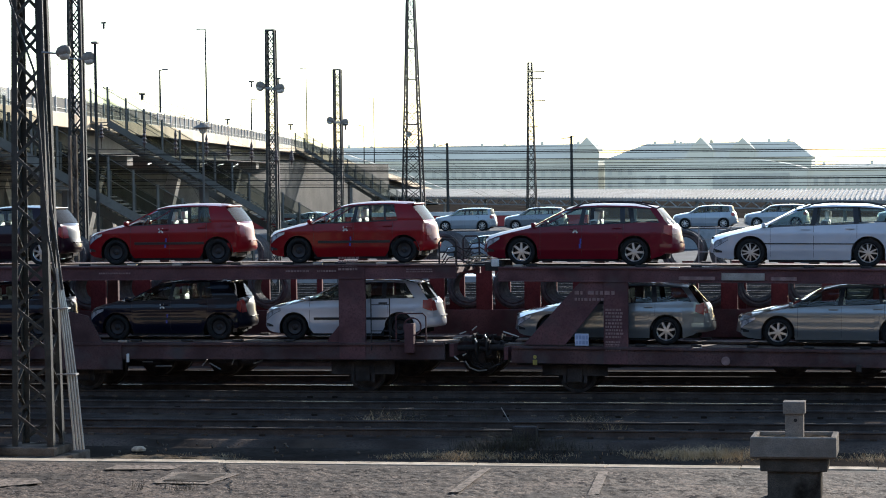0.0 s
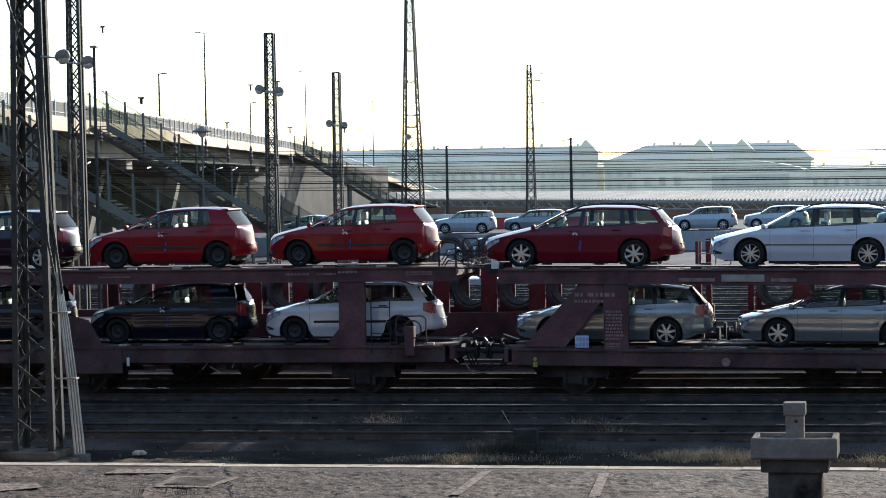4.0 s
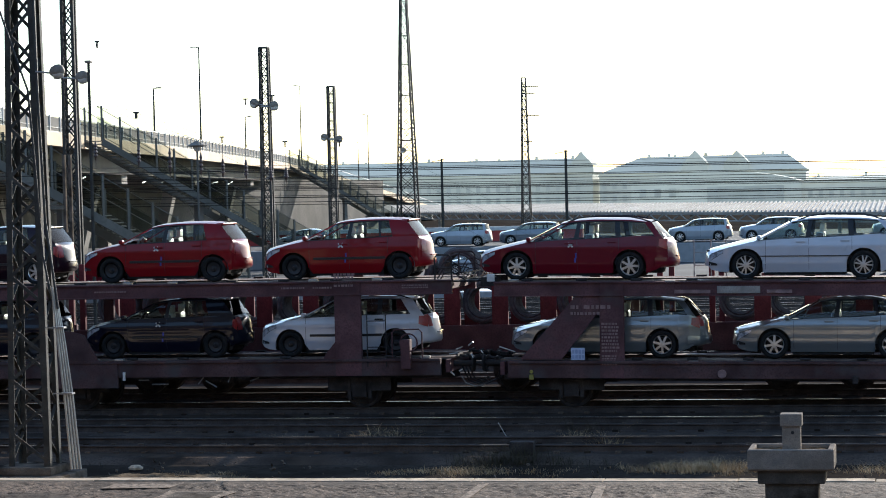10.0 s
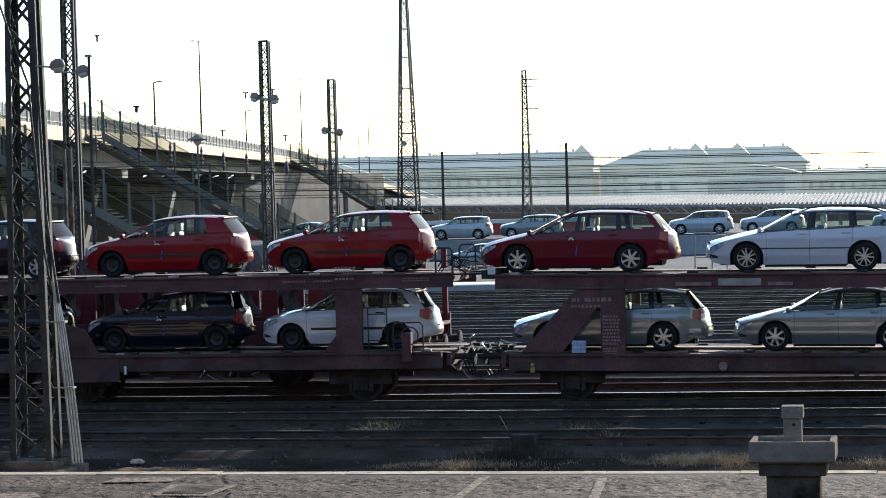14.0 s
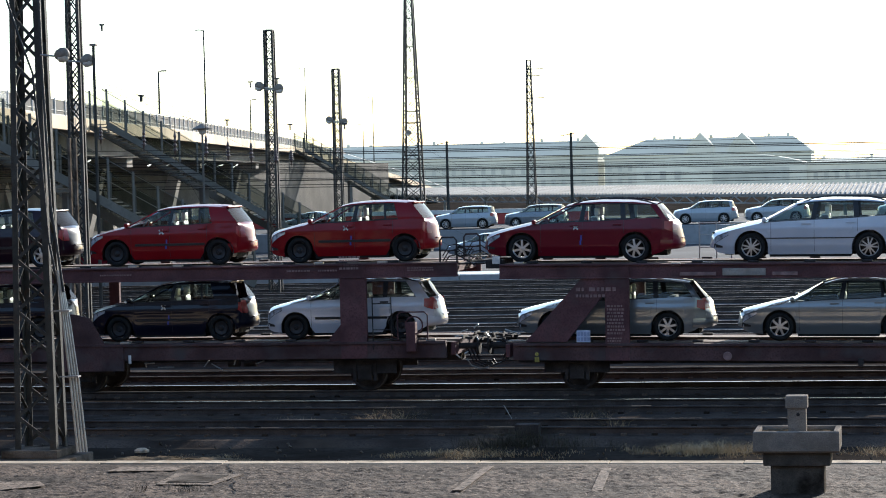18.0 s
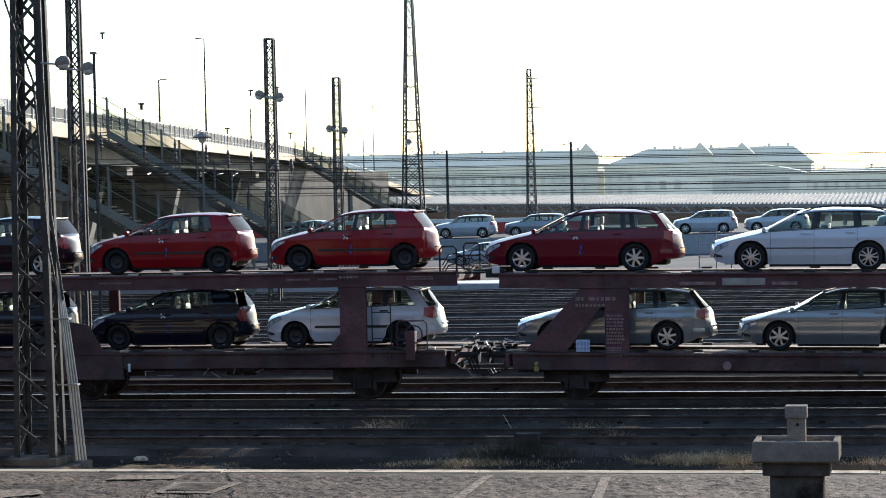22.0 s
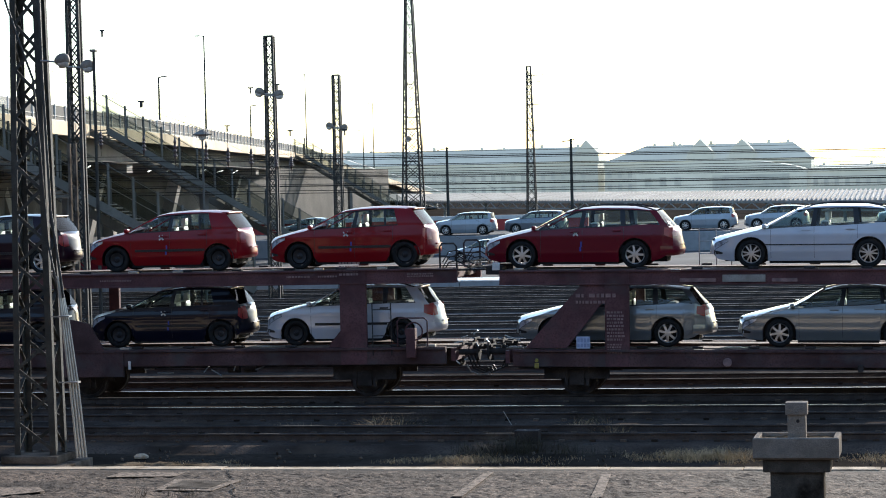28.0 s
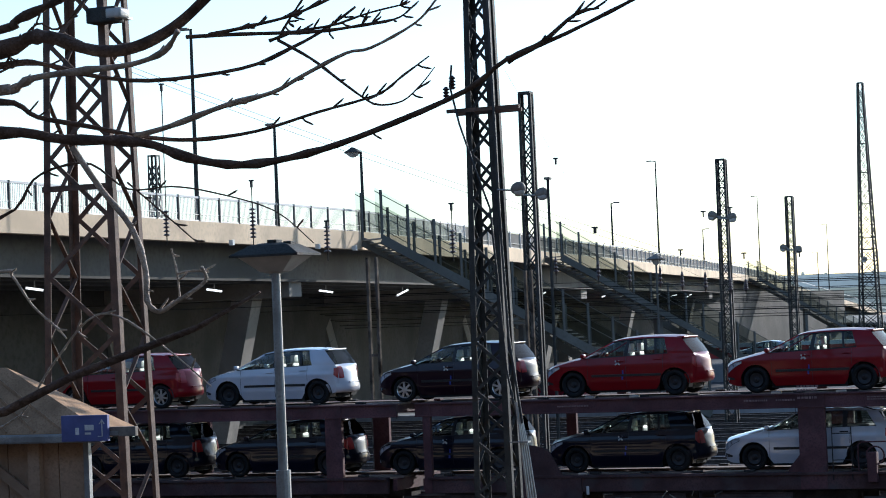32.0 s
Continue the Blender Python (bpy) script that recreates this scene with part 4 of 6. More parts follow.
part("handle_knob", lathe([(0, -0.03), (0.035, -0.03), (0.045, 0.0), (0.03, 0.03), (0, 0.03)], 10), "yellow", handle).matrix_basis = pose(-9.15, NEAR - 0.05, 0.86)
# end railings, buffers, couplings and loading ramps between the wagons
for w, xe, sg in ((wa, -10.95, 1), (wc, -10.0, -1)):
    for dy in (-0.9, 0.9):
        bm = lathe([(0, 0), (0.07, 0), (0.07, 0.42), (0.2, 0.44), (0.19, 0.48), (0, 0.5)], 18, "z")
        part("buffer", bm, "bogie", w).matrix_basis = pose(xe - sg * 0.1, dy, 1.02, 0, 90 * sg, 0)
    bm = bmesh.new()
    path_tube(bm, [(xe, -0.1, 0.98), (xe + sg * 0.25, 0, 0.95), (xe + sg * 0.45, 0.02, 0.9), (xe + sg * 0.5, 0.02, 0.75)], 0.045, 6)
    part("draw_hook", bm, "bogie", w)
    for k in range(3):
        bm = bmesh.new()
        path_tube(bm, [(xe, -0.5 + 0.35 * k, 0.95), (xe + sg * 0.15, -0.5 + 0.35 * k, 0.6), (xe + sg * 0.4, -0.5 + 0.35 * k, 0.5), (xe + sg * 0.5, -0.5 + 0.35 * k, 0.62)], 0.022, 6)
        part("brake_hose", bm, "black", w)
for s in (-1, 1):
    y = s * 1.38
    bm = bmesh.new()
    path_tube(bm, [(-11.35, y, A_TOP - 0.05), (-11.35, y, A_TOP + 0.48), (-11.3, y, A_TOP + 0.55), (-11.02, y, A_TOP + 0.55), (-10.96, y, A_TOP + 0.48), (-10.96, y, A_TOP - 0.05)], 0.022, 7)
    part("hoop_railing", bm, "bogie", wa)
    part("hoop_bar", tube(bmesh.new(), (-11.35, y, A_TOP + 0.25), (-10.96, y, A_TOP + 0.25), 0.016, n=6), "bogie", wa)
    for k in range(3):
        bm = bmesh.new()
        z_ = A_TOP + 0.38 - 0.12 * k
        path_tube(bm, [(-11.3, y + 0.05, z_ - 0.25), (-11.15, y + 0.04, z_ - 0.02), (-10.95, y, z_ + 0.02), (-10.75, y, z_ - 0.1), (-10.55, y, z_ - 0.13 - 0.05 * k)], 0.015, 6)
        part("hose", bm, "bogie", wa)
    for k in range(4):
        xk = -10.75 + 0.085 * k
        part("ramp_slat", bar(bmesh.new(), (xk, s * 1.2 - 0.03, A_TOP - 0.02 + 0.015 * k), (xk + 0.1, s * 1.2 - 0.03, A_TOP + 0.16 + 0.015 * k), 0.022, 0.02), "ramp", wa)
    for dz in (0.0, 0.15):
        part("ramp_rail", bar(bmesh.new(), (-10.8 + dz * 0.5, s * 1.2 - 0.03, A_TOP - 0.03 + dz), (-10.38 + dz * 0.5, s * 1.2 - 0.03, A_TOP + 0.04 + dz), 0.025, 0.02), "ramp", wa, "yellowish steel ramp rail")
    part("ramp_plate", boxes((-11.0, -10.4, s * 0.72 - 0.3, s * 0.72 + 0.3, A_TOP - 0.09, A_TOP - 0.05), bevel=0.006), "bogie", wa)
    part("ramp_foot", boxes((-10.4, -10.02, s * 0.72 - 0.3, s * 0.72 + 0.3, 2.78, 2.98), bevel=0.02), "bogie", wc)
    # white box painted in for a bright glint on the wagon end
    part("end_fitting", boxes((-10.16, -10.0, s * 1.42 - 0.08, s * 1.42 + 0.05, 2.9, 3.07), bevel=0.02), "white_mark", wc, "white box put in as a bright glint at the wagon end")
    for k in range(5):
        part("lower_ramp_slat", bar(bmesh.new(), (-10.95 + 0.22 * k, s * 0.72 - 0.3, 1.22 - 0.02 * k), (-10.95 + 0.22 * k, s * 0.72 + 0.3, 1.22 - 0.02 * k), 0.06, 0.03), "bogie", wa)
    part("lower_ramp_beam", bar(bmesh.new(), (-11.0, s * 0.72, 1.2), (-9.95, s * 0.72, 1.12), 0.05, 0.08), "bogie", wa)
# pale bars put in as glints on the hose couplings and cocks between the wagons
for x, z, l, a in ((-10.55, 1.5, 0.14, 40), (-10.82, 1.4, 0.16, 20), (-10.52, 1.22, 0.1, -60), (-10.29, 1.31, 0.09, -50), (-10.79, 0.9, 0.1, 30), (-10.98, 0.82, 0.12, -40), (-10.95, 1.28, 0.2, 5), (-9.72, 1.36, 0.38, -17)):
    c, s_ = math.cos(radians(a)) * l / 2, math.sin(radians(a)) * l / 2
    part("hose_coupling", tube(bmesh.new(), (x - c, -1.4, z - s_), (x + c, -1.42, z + s_), 0.017, 0.012, n=7), "lamp_glass", wa if x < -10 else wc, "pale bar for a glint on the hose couplings")
bm = bmesh.new()
path_tube(bm, [(-10.8, -1.3, 0.75), (-10.7, -1.32, 0.6), (-10.5, -1.33, 0.52), (-10.3, -1.32, 0.54)], 0.018, 6)
part("hanging_hose", bm, "lamp_grey", wa)
# end plates with a slanting shoulder over the left-hand axle
bm = bmesh.new()
q = [(-20.6, 1.95), (-20.1, 1.88), (-19.8, 1.8), (-19.45, 1.17), (-18.98, 1.13), (-18.98, 0.55), (-20.6, 0.55)]
a_ = [bm.verts.new((x, -1.52, z)) for x, z in q]
b_ = [bm.verts.new((x, -1.44, z)) for x, z in q]
bm.faces.new(a_), bm.faces.new(b_[::-1])
for k in range(7):
    bm.faces.new((a_[k], b_[k], b_[(k + 1) % 7], a_[(k + 1) % 7]))
bmesh.ops.recalc_face_normals(bm, faces=bm.faces)
part("shoulder_plate", bm, "sill", wa)
# brake gear, ladder and hand wheel by the post
bm = bmesh.new()
for s in (-0.22, 0.22):
    path_tube(bm, [(-12.72 + s, NEAR - 0.02, 1.0), (-12.72 + s, NEAR - 0.02, 2.2)], 0.014, 5)
for k in range(4):
    tube(bm, (-12.94, NEAR - 0.02, 1.15 + 0.3 * k), (-12.5, NEAR - 0.02, 1.15 + 0.3 * k), 0.012, n=5)
part("ladder", bm, "bogie", wa)
bm = bmesh.new()
path_tube(bm, [(-12.35, NEAR - 0.05, 1.2), (-12.35, NEAR - 0.05, 1.78), (-12.28, NEAR - 0.05, 1.85), (-11.72, NEAR - 0.05, 1.85), (-11.65, NEAR - 0.05, 1.78), (-11.65, NEAR - 0.05, 1.2)], 0.018, 6)
part("grab_rail", bm, "wagon", wa)
part("hand_wheel", lathe([(0.2 + 0.018 * math.cos(a), 0.018 * math.sin(a)) for a in np.linspace(0, 2 * math.pi, 7)[:-1]], 22, "y", True), "wagon", wa).matrix_basis = pose(-11.95, NEAR - 0.12, 1.55)
part("brake_box", boxes((-12.14, -11.92, NEAR - 0.15, NEAR + 0.1, 0.95, 1.62), bevel=0.02), "wagon", wa)
for x in (-16.6, -16.2):
    part("brake_cylinder", tube(bmesh.new(), (x, -0.9, 0.68), (x + 0.28, -0.9, 0.68), 0.1, n=12), "bogie", wa)
for x, z, l, a in ((-17.0, 0.7, 0.2, 50), (-16.75, 0.62, 0.3, -30), (-16.3, 0.75, 0.2, 70), (-15.7, 0.72, 0.22, 20), (-18.4, 0.72, 0.25, 0), (-19.0 + 1.0, 0.62, 0.4, 0)):
    c, s_ = math.cos(radians(a)) * l / 2, math.sin(radians(a)) * l / 2
    part("brake_rod", tube(bmesh.new(), (x - c, -1.35, z - s_), (x + c, -1.35, z + s_), 0.016, n=6), "steel", wa)
part("brake_lever", boxes((-18.86, -18.8, NEAR - 0.02, NEAR + 0.02, 0.72, 0.92), bevel=0.008), "white_mark", wa)
for x in (-2.0, -1.2, -0.2):
    part("side_bracket", boxes((x, x + 0.12, NEAR - 0.05, NEAR + 0.05, 0.62, 0.78), bevel=0.015), "bogie", wc)
# side guard rails of the right-hand wagon's upper deck, behind the cars
bm = bmesh.new()
for xg in (-5.75, -5.35, -5.0, -4.6):
    tube(bm, (xg, 1.38, 2.84), (xg, 1.38, 3.75), 0.016, n=5)
for zg in (3.15, 3.45, 3.72):
    tube(bm, (-5.75, 1.38, zg), (-4.6, 1.38, zg), 0.012, n=5)
part("side_ladder", bm, "steel", wc)


# ---- the passing train of wire-coil wagons ----
COIL_LANE = TRACKS[3]


def coil_wagon(x):
    w = thing("coil_wagon", pose(x, COIL_LANE, 0), "red stake wagon loaded with rings of dark wire rod", "wagon", "passing coil train")
    L = 14.9
    for s in (-1, 1):
        part("side_sill", boxes((-L / 2, L / 2 + 0.22, s * 1.3 - 0.06, s * 1.3 + 0.06, 1.0, 1.68), bevel=0.015), "wagon", w)
    part("floor", boxes((-L / 2, L / 2 + 0.22, -1.24, 1.24, 1.42, 1.5)), "wagon", w)
    part("centre_frame", boxes((-L / 2 + 0.2, L / 2 - 0.2, -0.4, 0.4, 0.75, 1.3)), "bogie", w)
    n = 12
    pitch = 1.2
    outer = [(0.535 + (0.016 if j % 2 else -0.012), lerp(-0.38, 0.38, j / 14)) for j in range(15)]
    inner = [(0.365 + (0.016 if j % 2 else -0.012), lerp(0.38, -0.38, j / 14)) for j in range(15)]
    ring = [(0.385, -0.42), (0.42, -0.4), (0.46, -0.43), (0.515, -0.41)] + outer + [(0.515, 0.42), (0.46, 0.4), (0.42, 0.43), (0.385, 0.41)] + inner
    first = None
    for i in range(n):
        xc = (i - (n - 1) / 2) * pitch
        if first is None:
            first = part("wire_coil", lathe(ring, 26, "y", True), "coil", w)
            first.matrix_basis = pose(xc, 0, 2.2)
        else:
            share("wire_coil", first, pose(xc, 0, 2.2, rgt.uniform(-3, 3), 13 * i, rgt.uniform(-6, 6)), w)
    for i in range(n - 1):
        if i % 6 in (2, 3):
            continue
        share("wire_coil", first, pose((i - (n - 2) / 2) * pitch, 0, 3.03, rgt.uniform(-3, 3), 31 * i, rgt.uniform(-6, 6)), w)
    st = None
    for i in range(n + 1):
        xc = (i - n / 2) * pitch + (0.35 if i == n else 0)
        end = i in (0, n)
        for s in (-1, 1):
            if end:
                part("end_stake", boxes((xc - 0.07, xc + 0.07, s * 1.25 - 0.06, s * 1.25 + 0.06, 1.2, 3.35), bevel=0.012), "stake", w)
            else:
                o = boxes((-0.2, 0.2, -0.05, 0.05, 1.5, 2.75), bevel=0.015)
                if st is None:
                    st = part("stake", o, "stake", w)
                    st.matrix_basis = pose(xc, s * 1.25, 0)
                else:
                    o.free()
                    share("stake", st, pose(xc, s * 1.25, 0), w)
    for xa in (-5.6, -3.8, 3.8, 5.6):
        wheelset(w, xa, 0.46)
    for xb in (-4.7, 4.7):
        for s in (-1, 1):
            part("bogie_frame", boxes((xb - 1.35, xb + 1.35, s * 1.0 - 0.06, s * 1.0 + 0.06, 0.45, 0.75), bevel=0.03), "bogie", w)
    for sg in (-1, 1):
        for dy in (-0.9, 0.9):
            part("buffer", lathe([(0, 0), (0.08, 0), (0.08, 0.28), (0.22, 0.3), (0.2, 0.36), (0, 0.38)], 16, "z"), "bogie", w).matrix_basis = pose(sg * L / 2 + (0.2 if sg > 0 else 0), dy, 1.05, 0, 90 * sg, 0)
        for dy in (-0.55, 0.55):
            part("hand_rail", tube(bmesh.new(), (sg * (L / 2 + 0.25), dy, 0.7), (sg * (L / 2 + 0.25), dy, 1.2), 0.02, n=6), "white_mark", w)
    text_bars(w, -1.0, -1.365, 1.3, 1.6, 2, 0.07, "grey_mark", rgt)
    return w


COIL_SPEED, COIL_LEN = 5.47, 16.0
COIL_X = [-11.47 + COIL_SPEED * (2.18 + 2.925 * k) - COIL_LEN / 2 for k in range(-3, 5)]
coil_wagons = [coil_wagon(x) for x in COIL_X]


# ---- lattice masts ----
def lattice_mast(name, m, h, w0, w1, pitch, leg, brace, key, label, single=True, group="lattice masts", zigzag=False, d0=None, d1=None):
    """Four-legged lattice mast; w is the width along x, d the depth; braces cross on every face."""
    ob = thing(name, m, label, "mast", group)
    d0, d1 = d0 or w0, d1 or w1

    def corner(sx, sy, z):
        t = z / h
        return Vector((sx * lerp(w0, w1, t) / 2, sy * lerp(d0, d1, t) / 2, z))

    for sx in (-1, 1):
        for sy in (-1, 1):
            bm = bmesh.new()
            a, b = corner(sx, sy, 0), corner(sx, sy, h)
            bar(bm, a, b, leg, leg * 0.14)
            bar(bm, a + Vector((0, -sy * leg / 2, 0)) + Vector((sx * leg / 2, 0, 0)), b + Vector((0, -sy * leg / 2, 0)) + Vector((sx * leg / 2, 0, 0)), leg * 0.14, leg)
            part("leg", bm, key, ob)
    allb = None if single else bmesh.new()
    z, i = 0.1, 0
    while z + pitch < h:
        for face in range(4):
            ca = [(-1, -1), (1, -1), (1, 1), (-1, 1)][face]
            cb = [(1, -1), (1, 1), (-1, 1), (-1, -1)][face]
            pairs = [(corner(*ca, z), corner(*cb, z + pitch))] if (zigzag and i % 2) else [(corner(*cb, z), corner(*ca, z + pitch))] if zigzag else [(corner(*ca, z), corner(*cb, z + pitch)), (corner(*cb, z), corner(*ca, z + pitch))]
            if single and face and not zigzag:
                pairs = pairs[i % 2:i % 2 + 1]
            for a, b in pairs:
                if single:
                    part("brace", bar(bmesh.new(), a, b, brace, brace * 0.2), key, ob)
                else:
                    bar(allb, a, b, brace, brace * 0.3)
        if not single and i % 3 == 0:
            for face in range(4):
                ca = [(-1, -1), (1, -1), (1, 1), (-1, 1)][face]
                cb = [(1, -1), (1, 1), (-1, 1), (-1, -1)][face]
                bar(allb, corner(*ca, z), corner(*cb, z), brace, brace * 0.3)
        z += pitch * (lerp(w0, w1, z / h) / w0) ** 0.5
        i += 1
    if not single:
        tagged(part("bracing", allb, key, ob), kind="stuff")
    part("cap", boxes((-w1 / 2 - 0.03, w1 / 2 + 0.03, -d1 / 2 - 0.03, d1 / 2 + 0.03, h - 0.02, h + 0.06)), key, ob)
    return ob


def lamp_head(m, size=1.0, label="grey yard light head on a bracket"):
    """Egg-shaped yard light on a short arm along +x, fixed at the origin."""
    ob = thing("yard_light", m @ Matrix.Scale(size, 4), label, "lamp", "yard lights")
    part("arm", tube(bmesh.new(), (-0.45, 0, 0), (0.08, 0, 0.0), 0.03, n=8), "steel", ob)
    bm = lathe([(0.0, -0.02), (0.08, -0.01), (0.16, 0.07), (0.2, 0.2), (0.18, 0.33), (0.11, 0.41), (0.0, 0.44)], 18, "z")
    part("housing", bm, "lamp_grey", ob, smooth=True).matrix_basis = pose(0, 0, 0, 0, 70, 0)
    bm = lathe([(0.15, 0.08), (0.18, 0.2), (0.16, 0.32), (0.08, 0.38), (0.0, 0.39)], 18, "z")
    part("cover", bm, "lamp_glass", ob, smooth=True).matrix_basis = pose(0.02, 0, -0.05, 0, 75, 0)
    return ob


mast1 = lattice_mast("lattice_mast", pose(-16.5, 41.3, 0.1), 13.0, 0.68, 0.32, 0.5, 0.11, 0.062, "mast", "dark green lattice mast on a concrete footing beside the platform", d0=0.58, d1=0.28, zigzag=True)
tagged(part("mast_footing", boxes((-17.35, -15.75, 40.55, 42.0, -0.4, -0.05), (-17.1, -16.0, 40.8, 41.8, -0.05, 0.1), bevel=0.04), "stained"), "weathered concrete footing of the lattice mast", "footing")
mast0 = lattice_mast("lattice_mast", pose(-22.145, 36.5, 0.3), 15.0, 1.62, 0.88, 1.15, 0.13, 0.085, "rust", "rust-brown lattice mast of riveted angle steel by the platform", d0=1.15, d1=0.7, zigzag=True)
lattice_mast("lattice_mast", pose(-25.72, 68, -0.3), 12.1, 0.44, 0.32, 0.46, 0.085, 0.045, "mast", "dark lattice mast behind the car train", d0=0.34, d1=0.28)
lattice_mast("lattice_mast", pose(-29.7, 103, -0.3), 11.95, 0.46, 0.36, 0.62, 0.09, 0.036, "mast", "dark lattice mast among the yard tracks", single=False)
lattice_mast("lattice_mast", pose(-37.5, 145, -0.3), 12.1, 0.5, 0.4, 0.62, 0.11, 0.045, "mast", "dark lattice mast among the yard tracks", single=False)
lattice_mast("floodlight_tower", pose(-37.2, 165, 1.2), 19.25, 1.45, 0.34, 1.0, 0.12, 0.05, "mast", "tall tapering lattice tower in the yard", single=False)
lattice_mast("lattice_mast", pose(-33.0, 190, -0.1), 14.2, 0.8, 0.3, 0.75, 0.09, 0.04, "mast", "slender lattice mast with cross arms at its top", single=False)
lattice_mast("lattice_mast", pose(-74.2, 130, 0.0), 16.0, 0.8, 0.5, 0.8, 0.1, 0.07, "mast", "dark lattice mast beyond the bridge", single=False)


# ---- road bridge ----
BR = [(-44, -20, 8.95), (-44.4, 40, 9.05), (-44.7, 68, 9.1), (-45, 97, 8.9), (-48.2, 117, 8.85), (-53.4, 148, 8.8), (-57.2, 171, 8.8), (-66.5, 216, 8.9), (-79, 282, 8.9), (-85.5, 332, 7.6), (-91, 390, 5.1), (-95, 450, 1.5)]


def along(offset, dz):
    """Points beside the bridge's near parapet line, shifted to the left by offset."""
    pts = []
    for i, (x, y, z) in enumerate(BR):
        a, b = BR[max(i - 1, 0)], BR[min(i + 1, len(BR) - 1)]
        d = Vector((b[0] - a[0], b[1] - a[1], 0)).normalized()
        pts.append(Vector((x - d.y * offset, y + d.x * offset, z + dz)))
    return pts


bridge = thing("road_bridge", pose(0, 0, 0), "long concrete road bridge over the tracks with steel railings", "bridge", kind="structure")


def sweep(profile, key, name, parent):
    """Sweep a closed (offset, dz) profile along the bridge."""
    bm = bmesh.new()
    lines = [along(o, dz) for o, dz in profile]
    n = len(lines)
    vs = [[bm.verts.new(p) for p in ln] for ln in lines]
    for k in range(n):
        a, b = vs[k], vs[(k + 1) % n]
        for i in range(len(BR) - 1):
            bm.faces.new((a[i], a[i + 1], b[i + 1], b[i]))
    bmesh.ops.recalc_face_normals(bm, faces=bm.faces)
    return part(name, bm, key, parent)


sweep([(-0.2, 0.2), (0.25, 0.2), (0.25, -0.6), (-0.2, -0.6)], "bridge", "parapet_beam", bridge)
sweep([(13.95, 0.2), (14.4, 0.2), (14.4, -0.6), (13.95, -0.6)], "bridge", "parapet_beam", bridge)
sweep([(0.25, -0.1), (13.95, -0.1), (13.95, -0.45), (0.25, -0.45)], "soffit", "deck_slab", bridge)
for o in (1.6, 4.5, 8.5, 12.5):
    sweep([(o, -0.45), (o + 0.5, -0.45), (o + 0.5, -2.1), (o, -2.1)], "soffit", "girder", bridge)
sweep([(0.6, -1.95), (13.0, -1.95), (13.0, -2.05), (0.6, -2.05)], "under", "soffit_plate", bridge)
sweep([(0.0, 1.12), (0.07, 1.12), (0.07, 1.2), (0.0, 1.2)], "pale", "hand_rail", bridge)
sweep([(0.0, 0.22), (0.05, 0.22), (0.05, 0.27), (0.0, 0.27)], "steel", "bottom_rail", bridge)


def dense(offset, step, y0, y1):
    """Evenly spaced points on the bridge line between two distances."""
    pts = along(offset, 0)
    out = []
    rest = 0.0
    for a, b in zip(pts, pts[1:]):
        ln = (b - a).length
        s = rest
        while s < ln:
            p = a.lerp(b, s / ln)
            if y0 <= p.y <= y1:
                out.append(p)
            s += step
        rest = s - ln
    return out


post_me = bpy.data.meshes.new("rail_post")
boxes((-0.035, 0.07, -0.035, 0.035, 0.0, 1.2)).to_mesh(post_me)
post_me.materials.append(M["pale"])
near_post = bpy.data.meshes.new("rail_post")
boxes((-0.03, 0.05, -0.03, 0.03, 0.0, 1.22)).to_mesh(near_post)
near_post.materials.append(M["stair_steel"])
for p in dense(0.03, 1.7, 60, 116) + dense(0.03, 3.0, 117, 330):
    o = new("rail_post", near_post if p.y < 116.5 else post_me)
    o.parent, o.location = bridge, p
bm = bmesh.new()
for p in dense(0.03, 0.11, 60, 118):
    box(bm, p.x - 0.008, p.x + 0.008, p.y - 0.012, p.y + 0.012, p.z + 0.24, p.z + 1.14)
tagged(part("balusters", bm, "steel", bridge), kind="stuff")
sweep([(0.0, 0.48), (0.03, 0.48), (0.03, 0.51), (0.0, 0.51)], "steel", "middle_rail", bridge)
# piers with slanting struts and a wall that closes the far side below, dark to stand for shade
for yq in (62, 92, 124, 158, 200, 250, 300):
    p = min(dense(7.0, 1.0, 40, 340), key=lambda q: abs(q.y - yq))
    zt = p.z - 2.0
    for dx in (-4.0, 4.0):
        bm = bmesh.new()
        for a, b in (((dx * 0.55, 0, -0.3), (dx, 0, zt)),):
            bar(bm, (p.x + a[0], p.y, a[2]), (p.x + b[0], p.y, b[2]), 1.0, 0.9)
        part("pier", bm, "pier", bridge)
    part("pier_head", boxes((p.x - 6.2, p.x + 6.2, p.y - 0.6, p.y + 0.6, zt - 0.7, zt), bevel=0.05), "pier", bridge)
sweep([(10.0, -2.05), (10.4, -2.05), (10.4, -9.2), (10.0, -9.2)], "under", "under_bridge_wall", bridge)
scr_me = bpy.data.meshes.new("rail_panel")
boxes((0.06, 2.94, -0.01, 0.01, 0.27, 1.1)).to_mesh(scr_me)
scr_me.materials.append(M["panel_grey"])
spots = dense(0.06, 2.0, 60, 330)
panel_spots = dense(0.06, 3.0, 117, 330)
for p, q in zip(panel_spots, panel_spots[1:]):
    o = new("rail_panel", scr_me)
    d = q - p
    o.parent, o.matrix_basis = bridge, Matrix.Translation(p) @ pose(0, 0, 0, 0, math.degrees(-math.asin(d.z / d.length)), math.degrees(math.atan2(d.y, d.x)))
